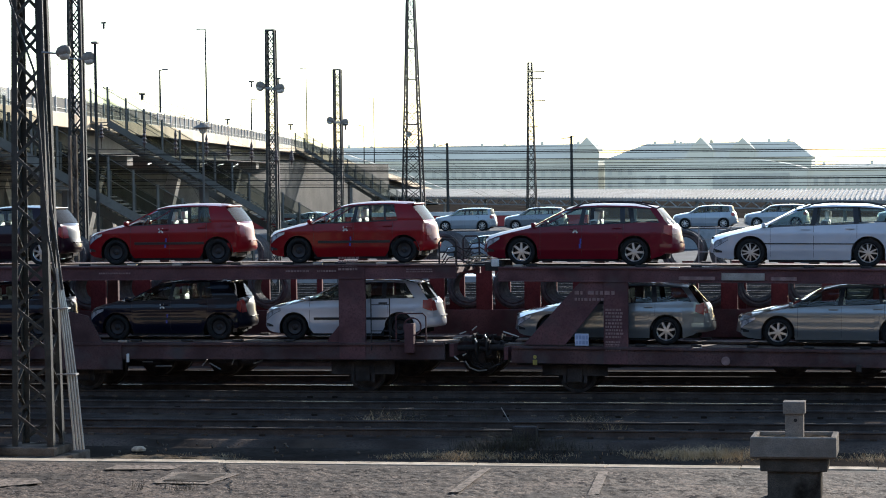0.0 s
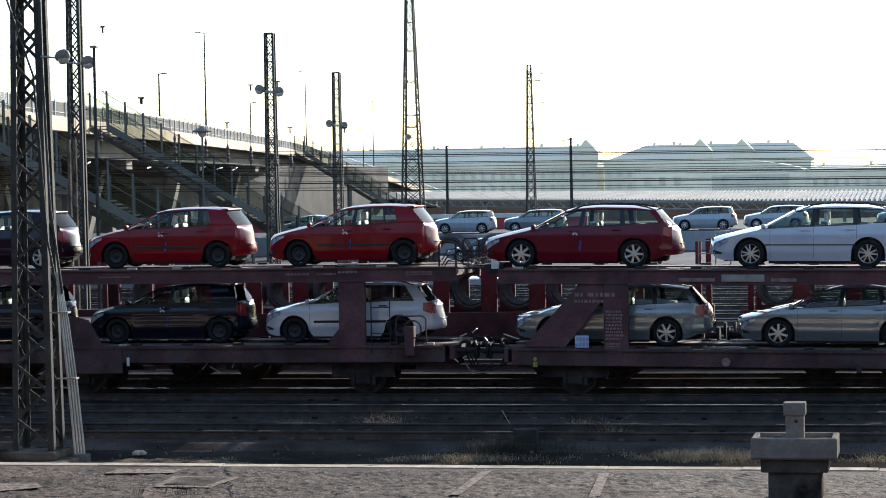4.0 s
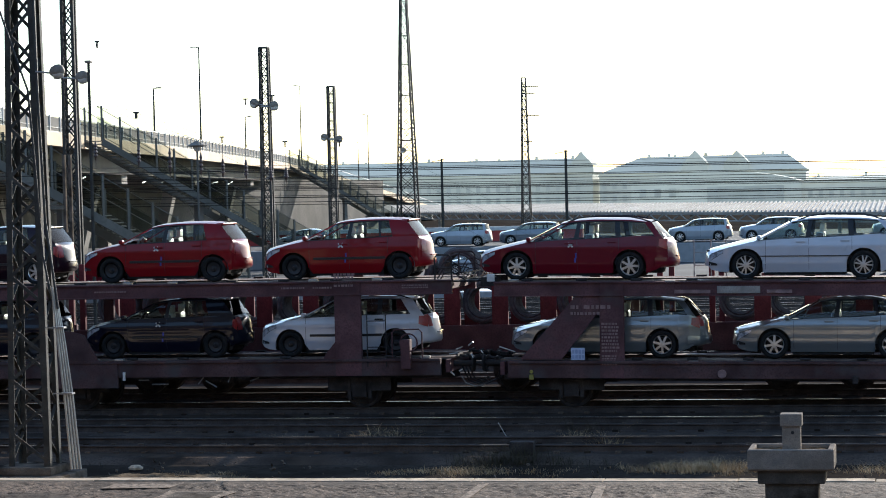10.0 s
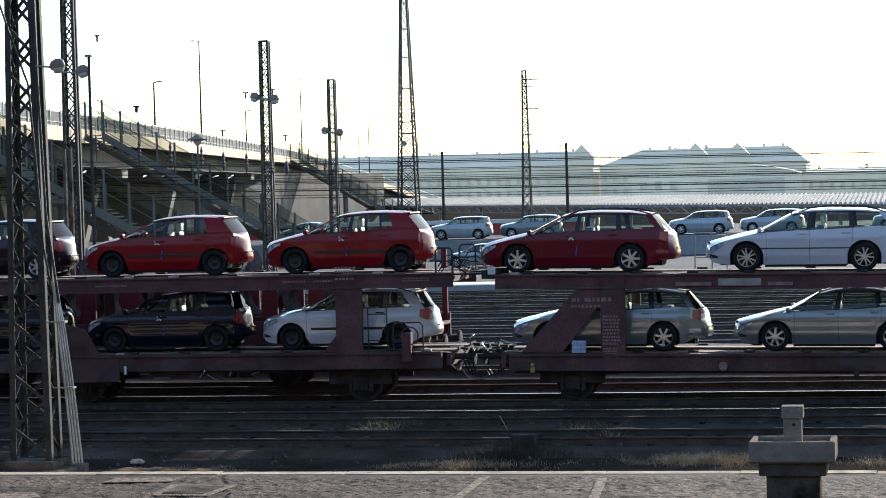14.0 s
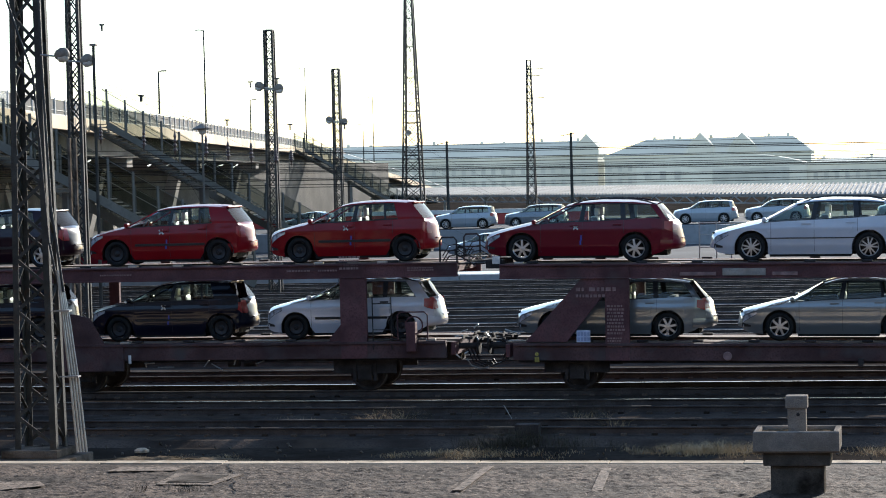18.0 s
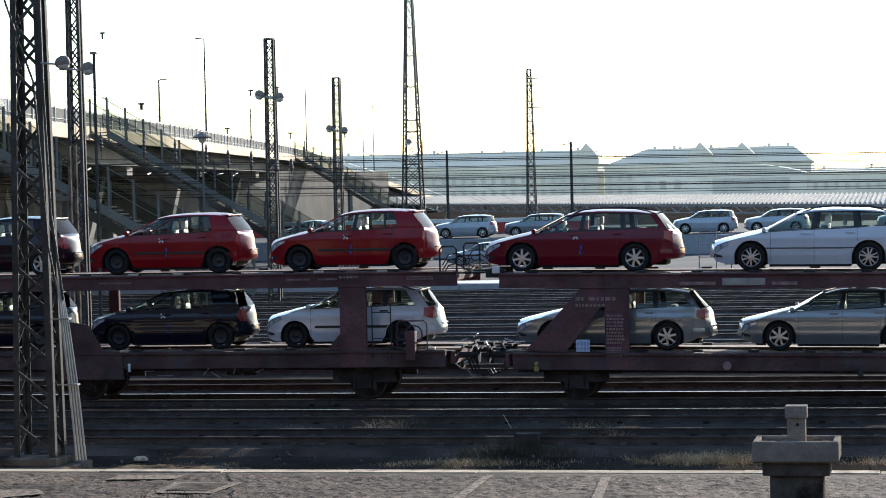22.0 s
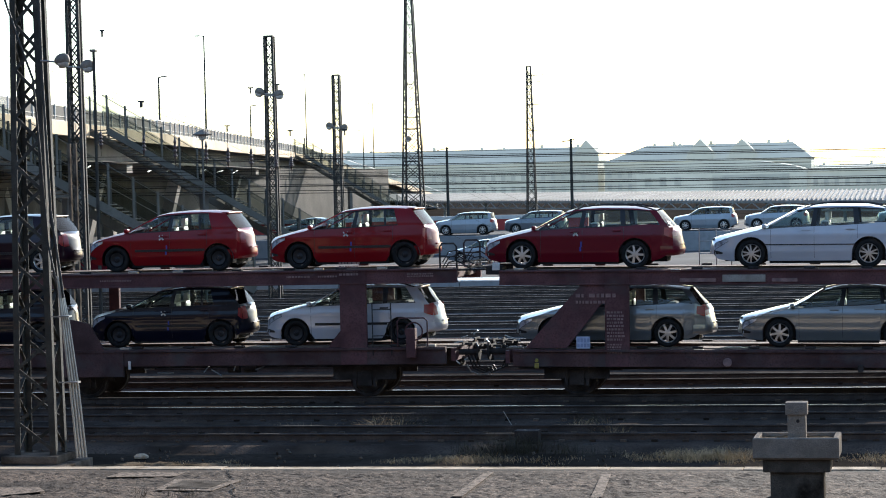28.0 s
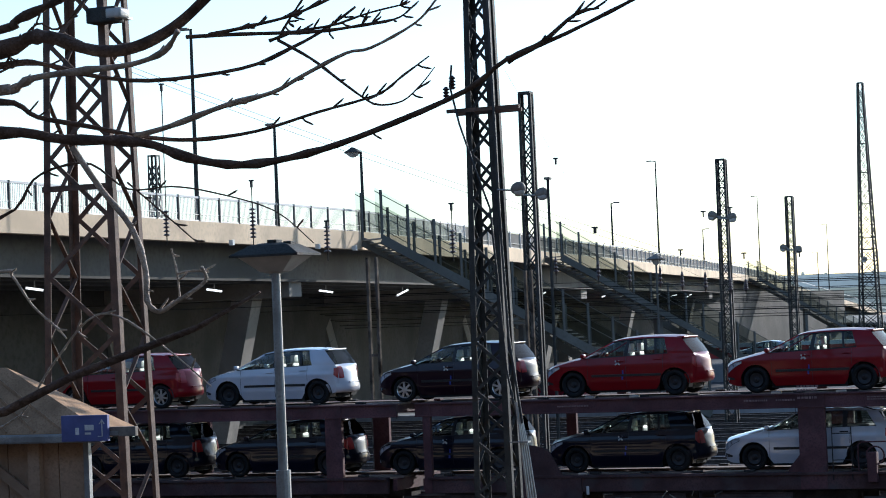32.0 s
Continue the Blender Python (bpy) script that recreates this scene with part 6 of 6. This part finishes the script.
for x, y, h, gap in ((-28.38, 62.0, 7.15, 0.28), (-24.55, 64.5, 6.6, 0.18)):
    ob = thing("twin_post", pose(x, y, -0.3), "weathered concrete twin post with cross ties", "post", "twin posts")
    for s in (-1, 1):
        part("upright", boxes((s * gap / 2 - 0.038, s * gap / 2 + 0.038, -0.06, 0.06, 0, h), bevel=0.01), "stained", ob)
    for z in (1.0, 2.6, 4.3):
        part("tie", boxes((-gap / 2, gap / 2, -0.04, 0.04, z, z + 0.08)), "stained", ob)

# insulators hung from the line above
for x, y, z0_, z1_, zt in ((-42.4, 75, 8.4, 9.4, 13.9), (-38.9, 75, 8.15, 9.3, 10.2), (-36.0, 75, 7.5, 8.5, 8.6), (-31.25, 75, 7.25, 8.2, 8.95)):
    ob = thing("insulator_string", pose(x, y, 0), "brown porcelain insulator string on a hanger wire", "insulator", "line insulators")
    part("hanger", tube(bmesh.new(), (0, 0, z0_ - 0.3), (0, 0, zt), 0.02, n=6), "wire", ob)
    n_ = int((z1_ - z0_) / 0.14)
    prof = []
    for i in range(n_):
        zz = z0_ + 0.14 * i
        prof += [(0.035, zz), (0.12, zz + 0.03), (0.1, zz + 0.06), (0.035, zz + 0.09)]
    part("porcelain_body", lathe(prof, 12, "z"), "insulator", ob)
    part("top_bracket", boxes((-0.1, 0.1, -0.02, 0.02, zt - 0.03, zt + 0.03), (-0.04, 0.04, -0.04, 0.04, zt - 0.25, zt), bevel=0.008), "mast", ob)
wire((-31.0, 80, 13.9), (-23.28, 80, -0.27), 0.004)
hang = [(-34.81, 8.82), (-30.85, 7.63), (-29.74, 9.26), (-28.52, 9.37), (-27.99, 7.35), (-25.53, 7.31)]
for x, z in hang:
    ob = thing("span_clamp", pose(x, 100, z), "small dark clamp with a dropper on a thin span wire", "clamp", "wire clamps")
    part("clamp_bar", boxes((-0.12, 0.12, -0.03, 0.03, -0.03, 0.03), bevel=0.008), "mast", ob)
    part("dropper", boxes((-0.03, 0.03, -0.03, 0.03, -0.26, -0.03), bevel=0.008), "mast", ob)
    part("span_wire", tube(bmesh.new(), (-1.5, 0, 0.75), (2 * z + 0.5, 0, -z - 0.25), 0.004, n=4), "wire", ob)
for x, z in ((-29.2, 10.6), (-27.8, 8.05)):
    tagged(part("wire_clamp", boxes((x - 0.09, x + 0.09, 79.97, 80.03, z - 0.03, z + 0.03), (x - 0.03, x + 0.03, 79.96, 80.04, z - 0.22, z), bevel=0.008), "mast"), "small dark clamp on a thin span wire", "clamp", "wire clamps")
for x, z0_, z1_ in ((-27.53, 6.52, 6.99), (-26.03, 6.3, 6.8), (-24.95, 6.08, 6.7), (-23.88, 5.96, 6.52), (-23.13, 5.85, 6.31), (-22.34, 5.77, 6.25), (-21.5, 5.66, 6.03), (-20.98, 5.66, 5.96)):
    ob = thing("insulator_string", pose(x, 75, -0.1), "short dark porcelain insulator on a hanger wire", "insulator", "line insulators")
    prof = [(0.02, z0_ - 0.12)]
    for i in range(4):
        zz = lerp(z0_, z1_, i / 4)
        prof += [(0.04, zz), (0.085 - 0.01 * i, zz + 0.03), (0.075 - 0.01 * i, zz + 0.06), (0.035, zz + 0.1)]
    part("porcelain_body", lathe(prof + [(0.02, z1_ + 0.04)], 10, "z"), "insulator", ob)
    part("hanger", tube(bmesh.new(), (0, 0, z0_ - 0.35), (0, 0, z1_ + 0.5), 0.007, n=5), "wire", ob)
    part("span_wire", tube(bmesh.new(), (-0.9, 0, z1_ + 0.72), (0.9, 0, z1_ + 0.32), 0.006, n=5), "wire", ob)
tl = thing("yard_lantern", pose(-25.6, 80, -0.3), "slim lantern with a pale flared hat before the bridge", "lamp")
part("pole", tube(bmesh.new(), (0, 0, 0), (0, 0, 7.0), 0.05, 0.035, n=8), "stair_steel", tl)
part("hat", lathe([(0.02, 7.3), (0.12, 7.24), (0.36, 7.12), (0.34, 7.09), (0.05, 7.06)], 12, "z"), "lamp_grey", tl)
part("bowl", lathe([(0.05, 6.9), (0.11, 6.95), (0.16, 7.08), (0.05, 7.1)], 10, "z"), "lamp_glass", tl)
for xa, za, xb, zb, y in ((-44, 14.6, -24, 6.9, 75), (-44.3, 14.9, -24, 7.1, 75.2)):
    wire((xa, y, za), (xb, y, zb), 0.008, 0.2)

# cross arm, insulators, conduit and cables of the near mast
part("cross_arm", boxes((-0.6, 0.85, -0.36, -0.3, 8.72, 8.79), (-0.5, 0.8, -0.1, -0.05, 8.68, 8.75)), "rust", mast1)
for x, z in ((-0.42, 9.15), (-0.55, 8.95)):
    part("insulator", lathe([(0.03, 0), (0.07, 0.03), (0.03, 0.06), (0.07, 0.09), (0.03, 0.12), (0.07, 0.15), (0.03, 0.18), (0.07, 0.21), (0.02, 0.26)], 12, "z"), "insulator", mast1).matrix_basis = pose(x, -0.45, z)
bm = bmesh.new()
path_tube(bm, [(-0.4, -0.5, 9.6), (-0.45, -0.5, 9.2), (-0.3, -0.48, 8.5), (-0.05, -0.45, 7.7), (0.22, -0.42, 6.9), (0.32, -0.42, 5.5), (0.42, -0.42, 3.9), (0.62, -0.5, 3.0)], 0.022, 6)
part("cable", bm, "black", mast1)
bm = bmesh.new()
path_tube(bm, [(0.3, -0.4, 12.5), (0.36, -0.42, 9.5), (0.4, -0.42, 7.0), (0.5, -0.45, 4.5), (0.72, -0.5, 2.9)], 0.026, 6)
part("cable", bm, "black", mast1)
for k in range(4):
    bm = bmesh.new()
    path_tube(bm, [(0.62 + 0.02 * k, -0.52 + 0.03 * k, 3.3 - 0.1 * k), (0.7 + 0.03 * k, -0.53 + 0.03 * k, 2.4), (0.81 + 0.04 * k, -0.54 + 0.03 * k, 1.3), (0.92 + 0.045 * k, -0.56 + 0.03 * k, -0.02)], 0.024, 8)
    part("conduit", bm, "conduit", mast1, "bright galvanised cable conduit")
for z, x in ((1.35, 0.82), (2.55, 0.69)):
    part("conduit_clamp", boxes((x - 0.05, x + 0.17, -0.62, -0.47, z, z + 0.03), (x - 0.22, x - 0.05, -0.55, -0.53, z, z + 0.02)), "steel", mast1)

# fittings on the rust-brown mast
part("cross_tie", boxes((-0.72, 0.72, -0.5, -0.44, 7.2, 7.3)), "rust", mast0)
fl = thing("flood_light", pose(-21.395, 35.9, 10.5), "flat grey floodlight on the rusty mast", "lamp")
part("housing", boxes((-0.3, 0.28, -0.15, 0.2, -0.12, 0.16), bevel=0.05), "mast", fl, smooth=True)
part("cover", boxes((0.1, 0.4, -0.16, 0.18, -0.06, 0.12), bevel=0.05), "lamp_glass", fl, smooth=True)
part("bracket", boxes((-0.35, 0.3, 0.18, 0.45, -0.04, 0.0)), "steel", fl)

# tower top and cross arms of the slender mast
for z, ln_ in ((13.75, 1.2), (13.2, 0.9), (11.4, 1.2), (9.3, 0.6)):
    ob = part("cross_arm", boxes((-0.1, ln_, -0.05, 0.05, z - 0.9, z - 0.82)), "mast", bpy.data.objects["lattice_mast.005"])
    ob.location = (0, 0, 0.6)
for z in (5.2, 7.5):
    part("platform_ring", boxes((-0.75 + z * 0.05, 0.75 - z * 0.05, -0.7 + z * 0.05, 0.7 - z * 0.05, z, z + 0.1)), "mast", bpy.data.objects["floodlight_tower"])


# ---- bare tree beside the camera ----
TREE_SIZE = 1 / 6
tree = thing("bare_tree", pose(-0.045, 9.0 * TREE_SIZE, EYE * (1 - TREE_SIZE)) @ Matrix.Scale(TREE_SIZE, 4), "slender leafless sapling with knobbly twigs beside the camera", "tree")
tr_ = random.Random(8)
bm = bmesh.new()
path_tube(bm, [(-9.9, 1.0, -26.35), (-9.5, 0.8, -12.0), (-9.1, 0.5, 1.5), (-9.0, 0.4, 3.0), (-8.85, 0.3, 4.6), (-8.7, 0.2, 6.2), (-8.6, 0.2, 8.0)], [0.36, 0.3, 0.2, 0.18, 0.15, 0.11, 0.05], 12)
part("trunk", bm, "bark", tree, smooth=True)


def limb(pts, r0, r1, key="bark", root=True, dy=0.0, spurs=6):
    """One branch through (x, z) places, with its spurs; root: it starts at the trunk."""
    ps = [Vector((x, dy * i / len(pts) + 0.02 * math.sin(3 * i), z)) for i, (x, z) in enumerate(pts)]
    if root:
        ps = [Vector((-8.85, 0.3, ps[0].z - 0.9)), Vector((-7.6, 0.2, ps[0].z - 0.35)), Vector((-6.7, 0.1, ps[0].z - 0.05))] + ps
    fine = []
    for i in range(len(ps) - 1):
        p0, p1, p2, p3 = ps[max(i - 1, 0)], ps[i], ps[i + 1], ps[min(i + 2, len(ps) - 1)]
        for k in range(4):
            t = k / 4
            fine.append(0.5 * ((2 * p1) + (p2 - p0) * t + (2 * p0 - 5 * p1 + 4 * p2 - p3) * t * t + (3 * p1 - p0 - 3 * p2 + p3) * t ** 3))
    fine.append(ps[-1])
    n = len(fine)
    bm = bmesh.new()
    path_tube(bm, fine, [0.8 * lerp(r0, r1, i / (n - 1)) * (1.0 + (0.35 if tr_.random() < 0.2 else 0) + 0.08 * tr_.uniform(-1, 1)) for i in range(n)], 8)
    for _ in range(int(spurs * 1.3)):
        i = tr_.randrange(n // 4, n - 1)
        p = fine[i]
        d = Vector((tr_.uniform(0.1, 1), tr_.uniform(-0.6, 0.6), tr_.uniform(-0.7, 0.9))).normalized()
        ln_ = tr_.uniform(0.015, 0.05)
        path_tube(bm, [p, p + d * ln_ * 0.5, p + d * ln_ + Vector((0.008, 0, 0.004)), p + d * ln_ * 1.3 + Vector((0.012, 0, 0.008))], [r1 * 0.7 + 0.002, 0.0045, 0.005, 0.0025], 5)
    return part("branch", bm, key, tree, smooth=True)


limb([(-5.91, 5.86), (-5.59, 5.81), (-5.19, 5.77), (-4.97, 5.69), (-4.7, 5.64), (-4.4, 5.67), (-4.08, 5.74), (-3.67, 5.88), (-3.47, 5.99), (-3.22, 6.08), (-2.88, 6.2)], 0.034, 0.008)
limb([(-3.47, 5.99), (-3.32, 6.05), (-3.17, 6.15), (-3.07, 6.17)], 0.017, 0.006, root=False)
limb([(-5.92, 6.05), (-5.82, 6.04), (-5.67, 6.08), (-5.38, 6.09), (-5.12, 6.09), (-4.95, 6.13), (-4.84, 6.2)], 0.03, 0.012, "bark_sunlit", dy=-0.3)
limb([(-5.9, 6.23), (-5.72, 6.27), (-5.57, 6.25), (-5.37, 6.18), (-5.15, 6.17), (-4.95, 6.24), (-4.75, 6.35), (-4.67, 6.42)], 0.042, 0.028, dy=-0.2)
limb([(-5.92, 6.0), (-5.73, 5.92), (-5.47, 5.86), (-5.22, 5.8), (-4.97, 5.77), (-4.69, 5.79), (-4.39, 5.85), (-4.13, 5.91), (-4.0, 5.98), (-3.9, 6.06)], 0.02, 0.004, dy=0.2, spurs=12)
limb([(-5.22, 5.8), (-5.05, 5.83), (-4.77, 5.9), (-4.55, 5.94), (-4.39, 6.0), (-4.2, 6.08), (-4.07, 6.09), (-3.88, 6.18), (-3.77, 6.26)], 0.016, 0.005, "bark_sunlit", root=False, spurs=10)
limb([(-4.51, 6.16), (-4.36, 6.07), (-4.23, 5.97), (-4.13, 5.89), (-4.05, 5.85), (-3.95, 5.86), (-3.85, 5.92), (-3.8, 5.99)], 0.009, 0.003, root=False)
limb([(-5.9, 6.16), (-5.72, 6.16), (-5.52, 6.1), (-5.21, 6.05), (-4.76, 6.07), (-4.54, 6.15), (-4.38, 6.22), (-4.27, 6.31)], 0.018, 0.007, dy=0.3, spurs=8)
limb([(-4.84, 6.21), (-4.65, 6.23), (-4.43, 6.26), (-4.22, 6.33)], 0.012, 0.006, root=False, spurs=8)
limb([(-4.95, 6.21), (-4.68, 6.2), (-4.33, 6.18), (-4.12, 6.19), (-3.96, 6.2), (-3.91, 6.23)], 0.012, 0.004, root=False, spurs=10)
limb([(-4.55, 6.16), (-4.42, 6.19), (-4.25, 6.2), (-4.08, 6.24), (-3.9, 6.26)], 0.009, 0.004, root=False, spurs=8)
limb([(-4.5, 6.18), (-4.44, 6.26), (-4.36, 6.35)], 0.008, 0.004, root=False)
limb([(-5.54, 5.77), (-5.4, 5.58), (-5.24, 5.4), (-5.18, 5.21), (-5.16, 5.08), (-5.11, 5.03), (-5.0, 5.07), (-4.87, 5.15), (-4.86, 5.21)], 0.02, 0.009, "bark_sunlit", root=False, dy=-0.1)
limb([(-5.03, 5.07), (-5.04, 5.19), (-5.06, 5.3)], 0.007, 0.004, "bark_sunlit", root=False, spurs=2)
limb([(-5.04, 5.19), (-4.96, 5.2), (-4.88, 5.19)], 0.007, 0.004, "bark_sunlit", root=False, spurs=2)
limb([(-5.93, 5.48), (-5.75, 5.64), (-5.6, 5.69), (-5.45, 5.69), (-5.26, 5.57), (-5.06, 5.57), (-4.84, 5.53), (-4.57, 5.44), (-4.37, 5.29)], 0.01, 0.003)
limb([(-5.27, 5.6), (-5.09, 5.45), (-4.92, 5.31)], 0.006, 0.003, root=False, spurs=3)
limb([(-5.94, 5.24), (-5.88, 5.22), (-5.77, 5.08), (-5.66, 4.98), (-5.6, 4.93)], 0.012, 0.005, "bark_sunlit")
limb([(-5.95, 4.55), (-5.7, 4.8), (-5.5, 5.0), (-5.35, 5.02), (-5.1, 4.87), (-4.9, 4.7)], 0.009, 0.004, "bark_sunlit")
limb([(-5.9, 6.32), (-5.8, 6.36), (-5.6, 6.42), (-5.4, 6.5)], 0.03, 0.02)
limb([(-5.95, 6.12), (-5.85, 6.2), (-5.7, 6.33), (-5.6, 6.3), (-5.45, 6.4)], 0.01, 0.005, spurs=10)

bm = bmesh.new()
path_tube(bm, [(-8.85, 0.3, 4.2), (-5.0, -4.0, 4.62), (-2.58, -5.8, 4.755), (-2.11, -5.8, 4.825), (-1.99, -5.8, 4.875), (-1.86, -5.8, 4.915), (-1.76, -5.8, 4.945), (-1.65, -5.8, 4.995)], [0.03, 0.02, 0.009, 0.008, 0.007, 0.0065, 0.005, 0.002], 8)
part("branch", bm, "bark", tree, smooth=True)

# ---- platform details, weeds and stones ----
def patch(name, pts, key, label, z=0.014):
    bm = bmesh.new()
    v = [bm.verts.new((x, y, PLAT_Z + z)) for x, y in pts]
    f = bm.faces.new(v)
    ex = bmesh.ops.extrude_face_region(bm, geom=[f])
    bmesh.ops.translate(bm, verts=[g for g in ex["geom"] if isinstance(g, bmesh.types.BMVert)], vec=(0, 0, 0.006))
    bmesh.ops.recalc_face_normals(bm, faces=bm.faces)
    part(name, bm, key, platform, label)


patch("repair_frame", [(-11.98, 34.59), (-11.06, 34.54), (-10.95, 35.83), (-12.1, 35.89)], "mend", "pale concrete frame in the asphalt")
patch("hatch_cover", [(-11.88, 34.77), (-11.19, 34.79), (-11.13, 35.64), (-11.9, 35.73)], "stained", "dark steel hatch cover", 0.022)
patch("repair_strip", [(-13.35, 36.14), (-12.23, 36.27), (-12.2, 36.77), (-13.3, 36.75)], "mend", "pale repaired strip")
patch("repair_strip", [(-7.2, 34.0), (-7.05, 34.0), (-7.12, 36.9), (-7.26, 36.72)], "mend", "pale repaired seam")
patch("repair_strip", [(-5.14, 34.0), (-4.98, 34.0), (-5.21, 36.62), (-5.36, 36.62)], "mend", "pale repaired seam")
patch("worn_dirt", [(-15.6, 33.8), (-14.2, 33.9), (-13.7, 34.4), (-14.0, 34.9), (-15.2, 34.8), (-16.4, 34.5), (-16.6, 34.1)], "mend", "pale dusty patch on the asphalt", 0.018)
# a crack across the asphalt, filled with dark dirt
bm = bmesh.new()
ck = [(-11.62, 37.2), (-11.5, 36.78), (-11.3, 36.3), (-11.2, 36.1), (-11.06, 35.75), (-11.02, 35.3), (-10.8, 34.9), (-10.72, 34.4), (-10.5, 33.9), (-10.41, 33.59)]
ck = [(x0_ + (x1_ - x0_) * k / 8 + 0.015 * math.sin(5.1 * k + 3 * y0_), lerp(y0_, y1_, k / 8)) for (x0_, y0_), (x1_, y1_) in zip(ck, ck[1:]) for k in range(8)]
grid(bm, [[(x + d, y, rough_asphalt(x, y) + 0.012) for d in (-0.014, 0.014)] for x, y in ck])
part("crack", bm, "tyre", platform, "dark crack across the asphalt")


def tuft(bm, x, y, z, n, h, spread, rg):
    for _ in range(n):
        a, l = rg.uniform(0, 6.283), h * rg.uniform(0.5, 1.2)
        bx, by = x + rg.gauss(0, spread), y + rg.gauss(0, spread)
        lean = rg.uniform(0.3, 2.2) * l
        p = Vector((bx, by, z))
        q = Vector((bx + lean * 0.4 * math.cos(a), by + lean * 0.4 * math.sin(a), z + l * 0.6))
        e = Vector((bx + lean * math.cos(a), by + lean * math.sin(a), z + l * 0.95))
        w_ = Vector((-math.sin(a), math.cos(a), 0)) * 0.0025
        v = [bm.verts.new(c) for c in (p - w_, p + w_, q + w_ * 0.8, q - w_ * 0.8, e)]
        bm.faces.new(v[:4])
        bm.faces.new((v[3], v[2], v[4]))


rg = random.Random(21)
strip_ = bmesh.new()
for cx, cy, cw, nn, hh in ((-4.4, 43.5, 0.4, 90, 0.2), (-5.3, 43.3, 0.4, 22, 0.12), (-3.4, 43.4, 0.25, 30, 0.16), (-8.8, 43.1, 0.4, 36, 0.12), (-9.8, 43.0, 0.35, 16, 0.1), (-13.6, 42.3, 0.8, 20, 0.08), (-1.2, 43.3, 0.4, 24, 0.13), (-12.2, 52.35, 0.5, 30, 0.12), (-13.1, 48.2, 0.5, 16, 0.16), (-11.5, 48.3, 0.25, 8, 0.4), (-6.6, 46.7, 0.12, 6, 0.5), (-7.3, 48.4, 0.3, 8, 0.3), (-15.3, 41.3, 0.4, 24, 0.1), (-7.0, 43.0, 0.6, 8, 0.08)):
    for _ in range(nn):
        tuft(strip_, cx + rg.gauss(0, cw), cy + rg.gauss(0, 0.3), -0.26, 22, 0.8 * hh * rg.uniform(0.5, 1.3), 0.13, rg)
tagged(part("dry_grass", strip_, "grass"), "tufts of dry straw-coloured grass beside the track", "grass", kind="stuff")
mound = bmesh.new()
grid(mound, [[(x, y, -0.28 + (0.02 + 0.17 * (0.5 + noise.noise((x * 1.3, y * 1.5, 5))) + 0.05 * noise.noise((x * 6, y * 6, 2))) * max(0, 1 - ((x + 14.4) / 1.7) ** 2) * max(0, 1 - ((y - 41.6) / 1.2) ** 2)) for x in np.linspace(-16.1, -12.7, 70)] for y in np.linspace(40.4, 42.8, 40)])
tagged(part("dirt_mound", mound, "dirt", smooth=True), "low heap of dry brown dirt beside the mast", "dirt")
weeds_ = bmesh.new()
for cx, cy, nn, hh in ((-8.1, 44.3, 70, 0.4), (-8.7, 43.8, 40, 0.32), (-7.3, 44.2, 30, 0.28), (-6.4, 44.1, 16, 0.2), (-11.4, 47.9, 14, 0.55), (-7.25, 49.0, 16, 0.6), (-9.3, 47.9, 5, 0.8), (-15.6, 40.3, 30, 0.25), (-10.6, 48.0, 8, 0.5)):
    for _ in range(nn):
        tuft(weeds_, cx + rg.gauss(0, 0.3), cy + rg.gauss(0, 0.25), -0.25, 6, hh, 0.1, rg)
for cx in (-12.0, -11.35, -11.1):
    for _ in range(5):
        tuft(weeds_, cx + rg.gauss(0, 0.08), 33.9 + rg.gauss(0, 0.06), PLAT_Z, 6, 0.2, 0.03, rg)
tagged(part("weeds", weeds_, "weed"), "dark straggly weeds between the tracks", "weeds", kind="stuff")
rod = part("thin_rod", tube(bmesh.new(), (-8.82, 48.12, -0.25), (-9.06, 48.12, 0.17), 0.009, n=6), "conduit")
tagged(rod, "thin pale metal rod leaning beside the track", "rod")
stones_ = bmesh.new()
for _ in range(700):
    x, y = rg.uniform(-26, 4), rg.uniform(38.5, 52.5)
    s = rg.uniform(0.02, 0.06)
    m_ = pose(x, y, -0.23 + rg.uniform(0, 0.05), rg.uniform(0, 90), rg.uniform(0, 90), rg.uniform(0, 90)) @ Matrix.Diagonal((s, s * rg.uniform(0.6, 1), s * 0.6, 1))
    c = [m_ @ Vector(q) for q in ((1, 0, 0), (-1, 0, 0), (0, 1, 0), (0, -1, 0), (0, 0, 1), (0, 0, -1))]
    v = [stones_.verts.new(q) for q in c]
    for i, j in ((0, 2), (2, 1), (1, 3), (3, 0)):
        stones_.faces.new((v[i], v[j], v[4]))
        stones_.faces.new((v[j], v[i], v[5]))
tagged(part("loose_stones", stones_, "stained"), "scattered pale ballast stones and litter", "stones", kind="stuff")
rk = part("white_rock", lathe([(0, 0.12), (0.12, 0.11), (0.2, 0.05), (0.19, 0.0), (0, -0.02)], 7, "z"), "edge")
rk.matrix_basis = pose(-15.3, 43.4, -0.24, 0, 0, 20) @ Matrix.Diagonal((0.75, 0.5, 0.75, 1))
tagged(rk, "pale lump of broken concrete on the ballast", "rock")
cb = part("cable_box", boxes((-8.27, -7.8, 45.0, 45.3, -0.3, 0.1), bevel=0.03), "bogie")
tagged(cb, "small dark trackside cable box", "box")


# ---- keyed movement ----
def motions():
    for w, x in zip(coil_wagons, COIL_X):
        walk(w, [(t, pose(x - COIL_SPEED * t, COIL_LANE, 0)) for t in (0, 4, 8, 12, 16, 20, 24, 28, 32)])


motions()
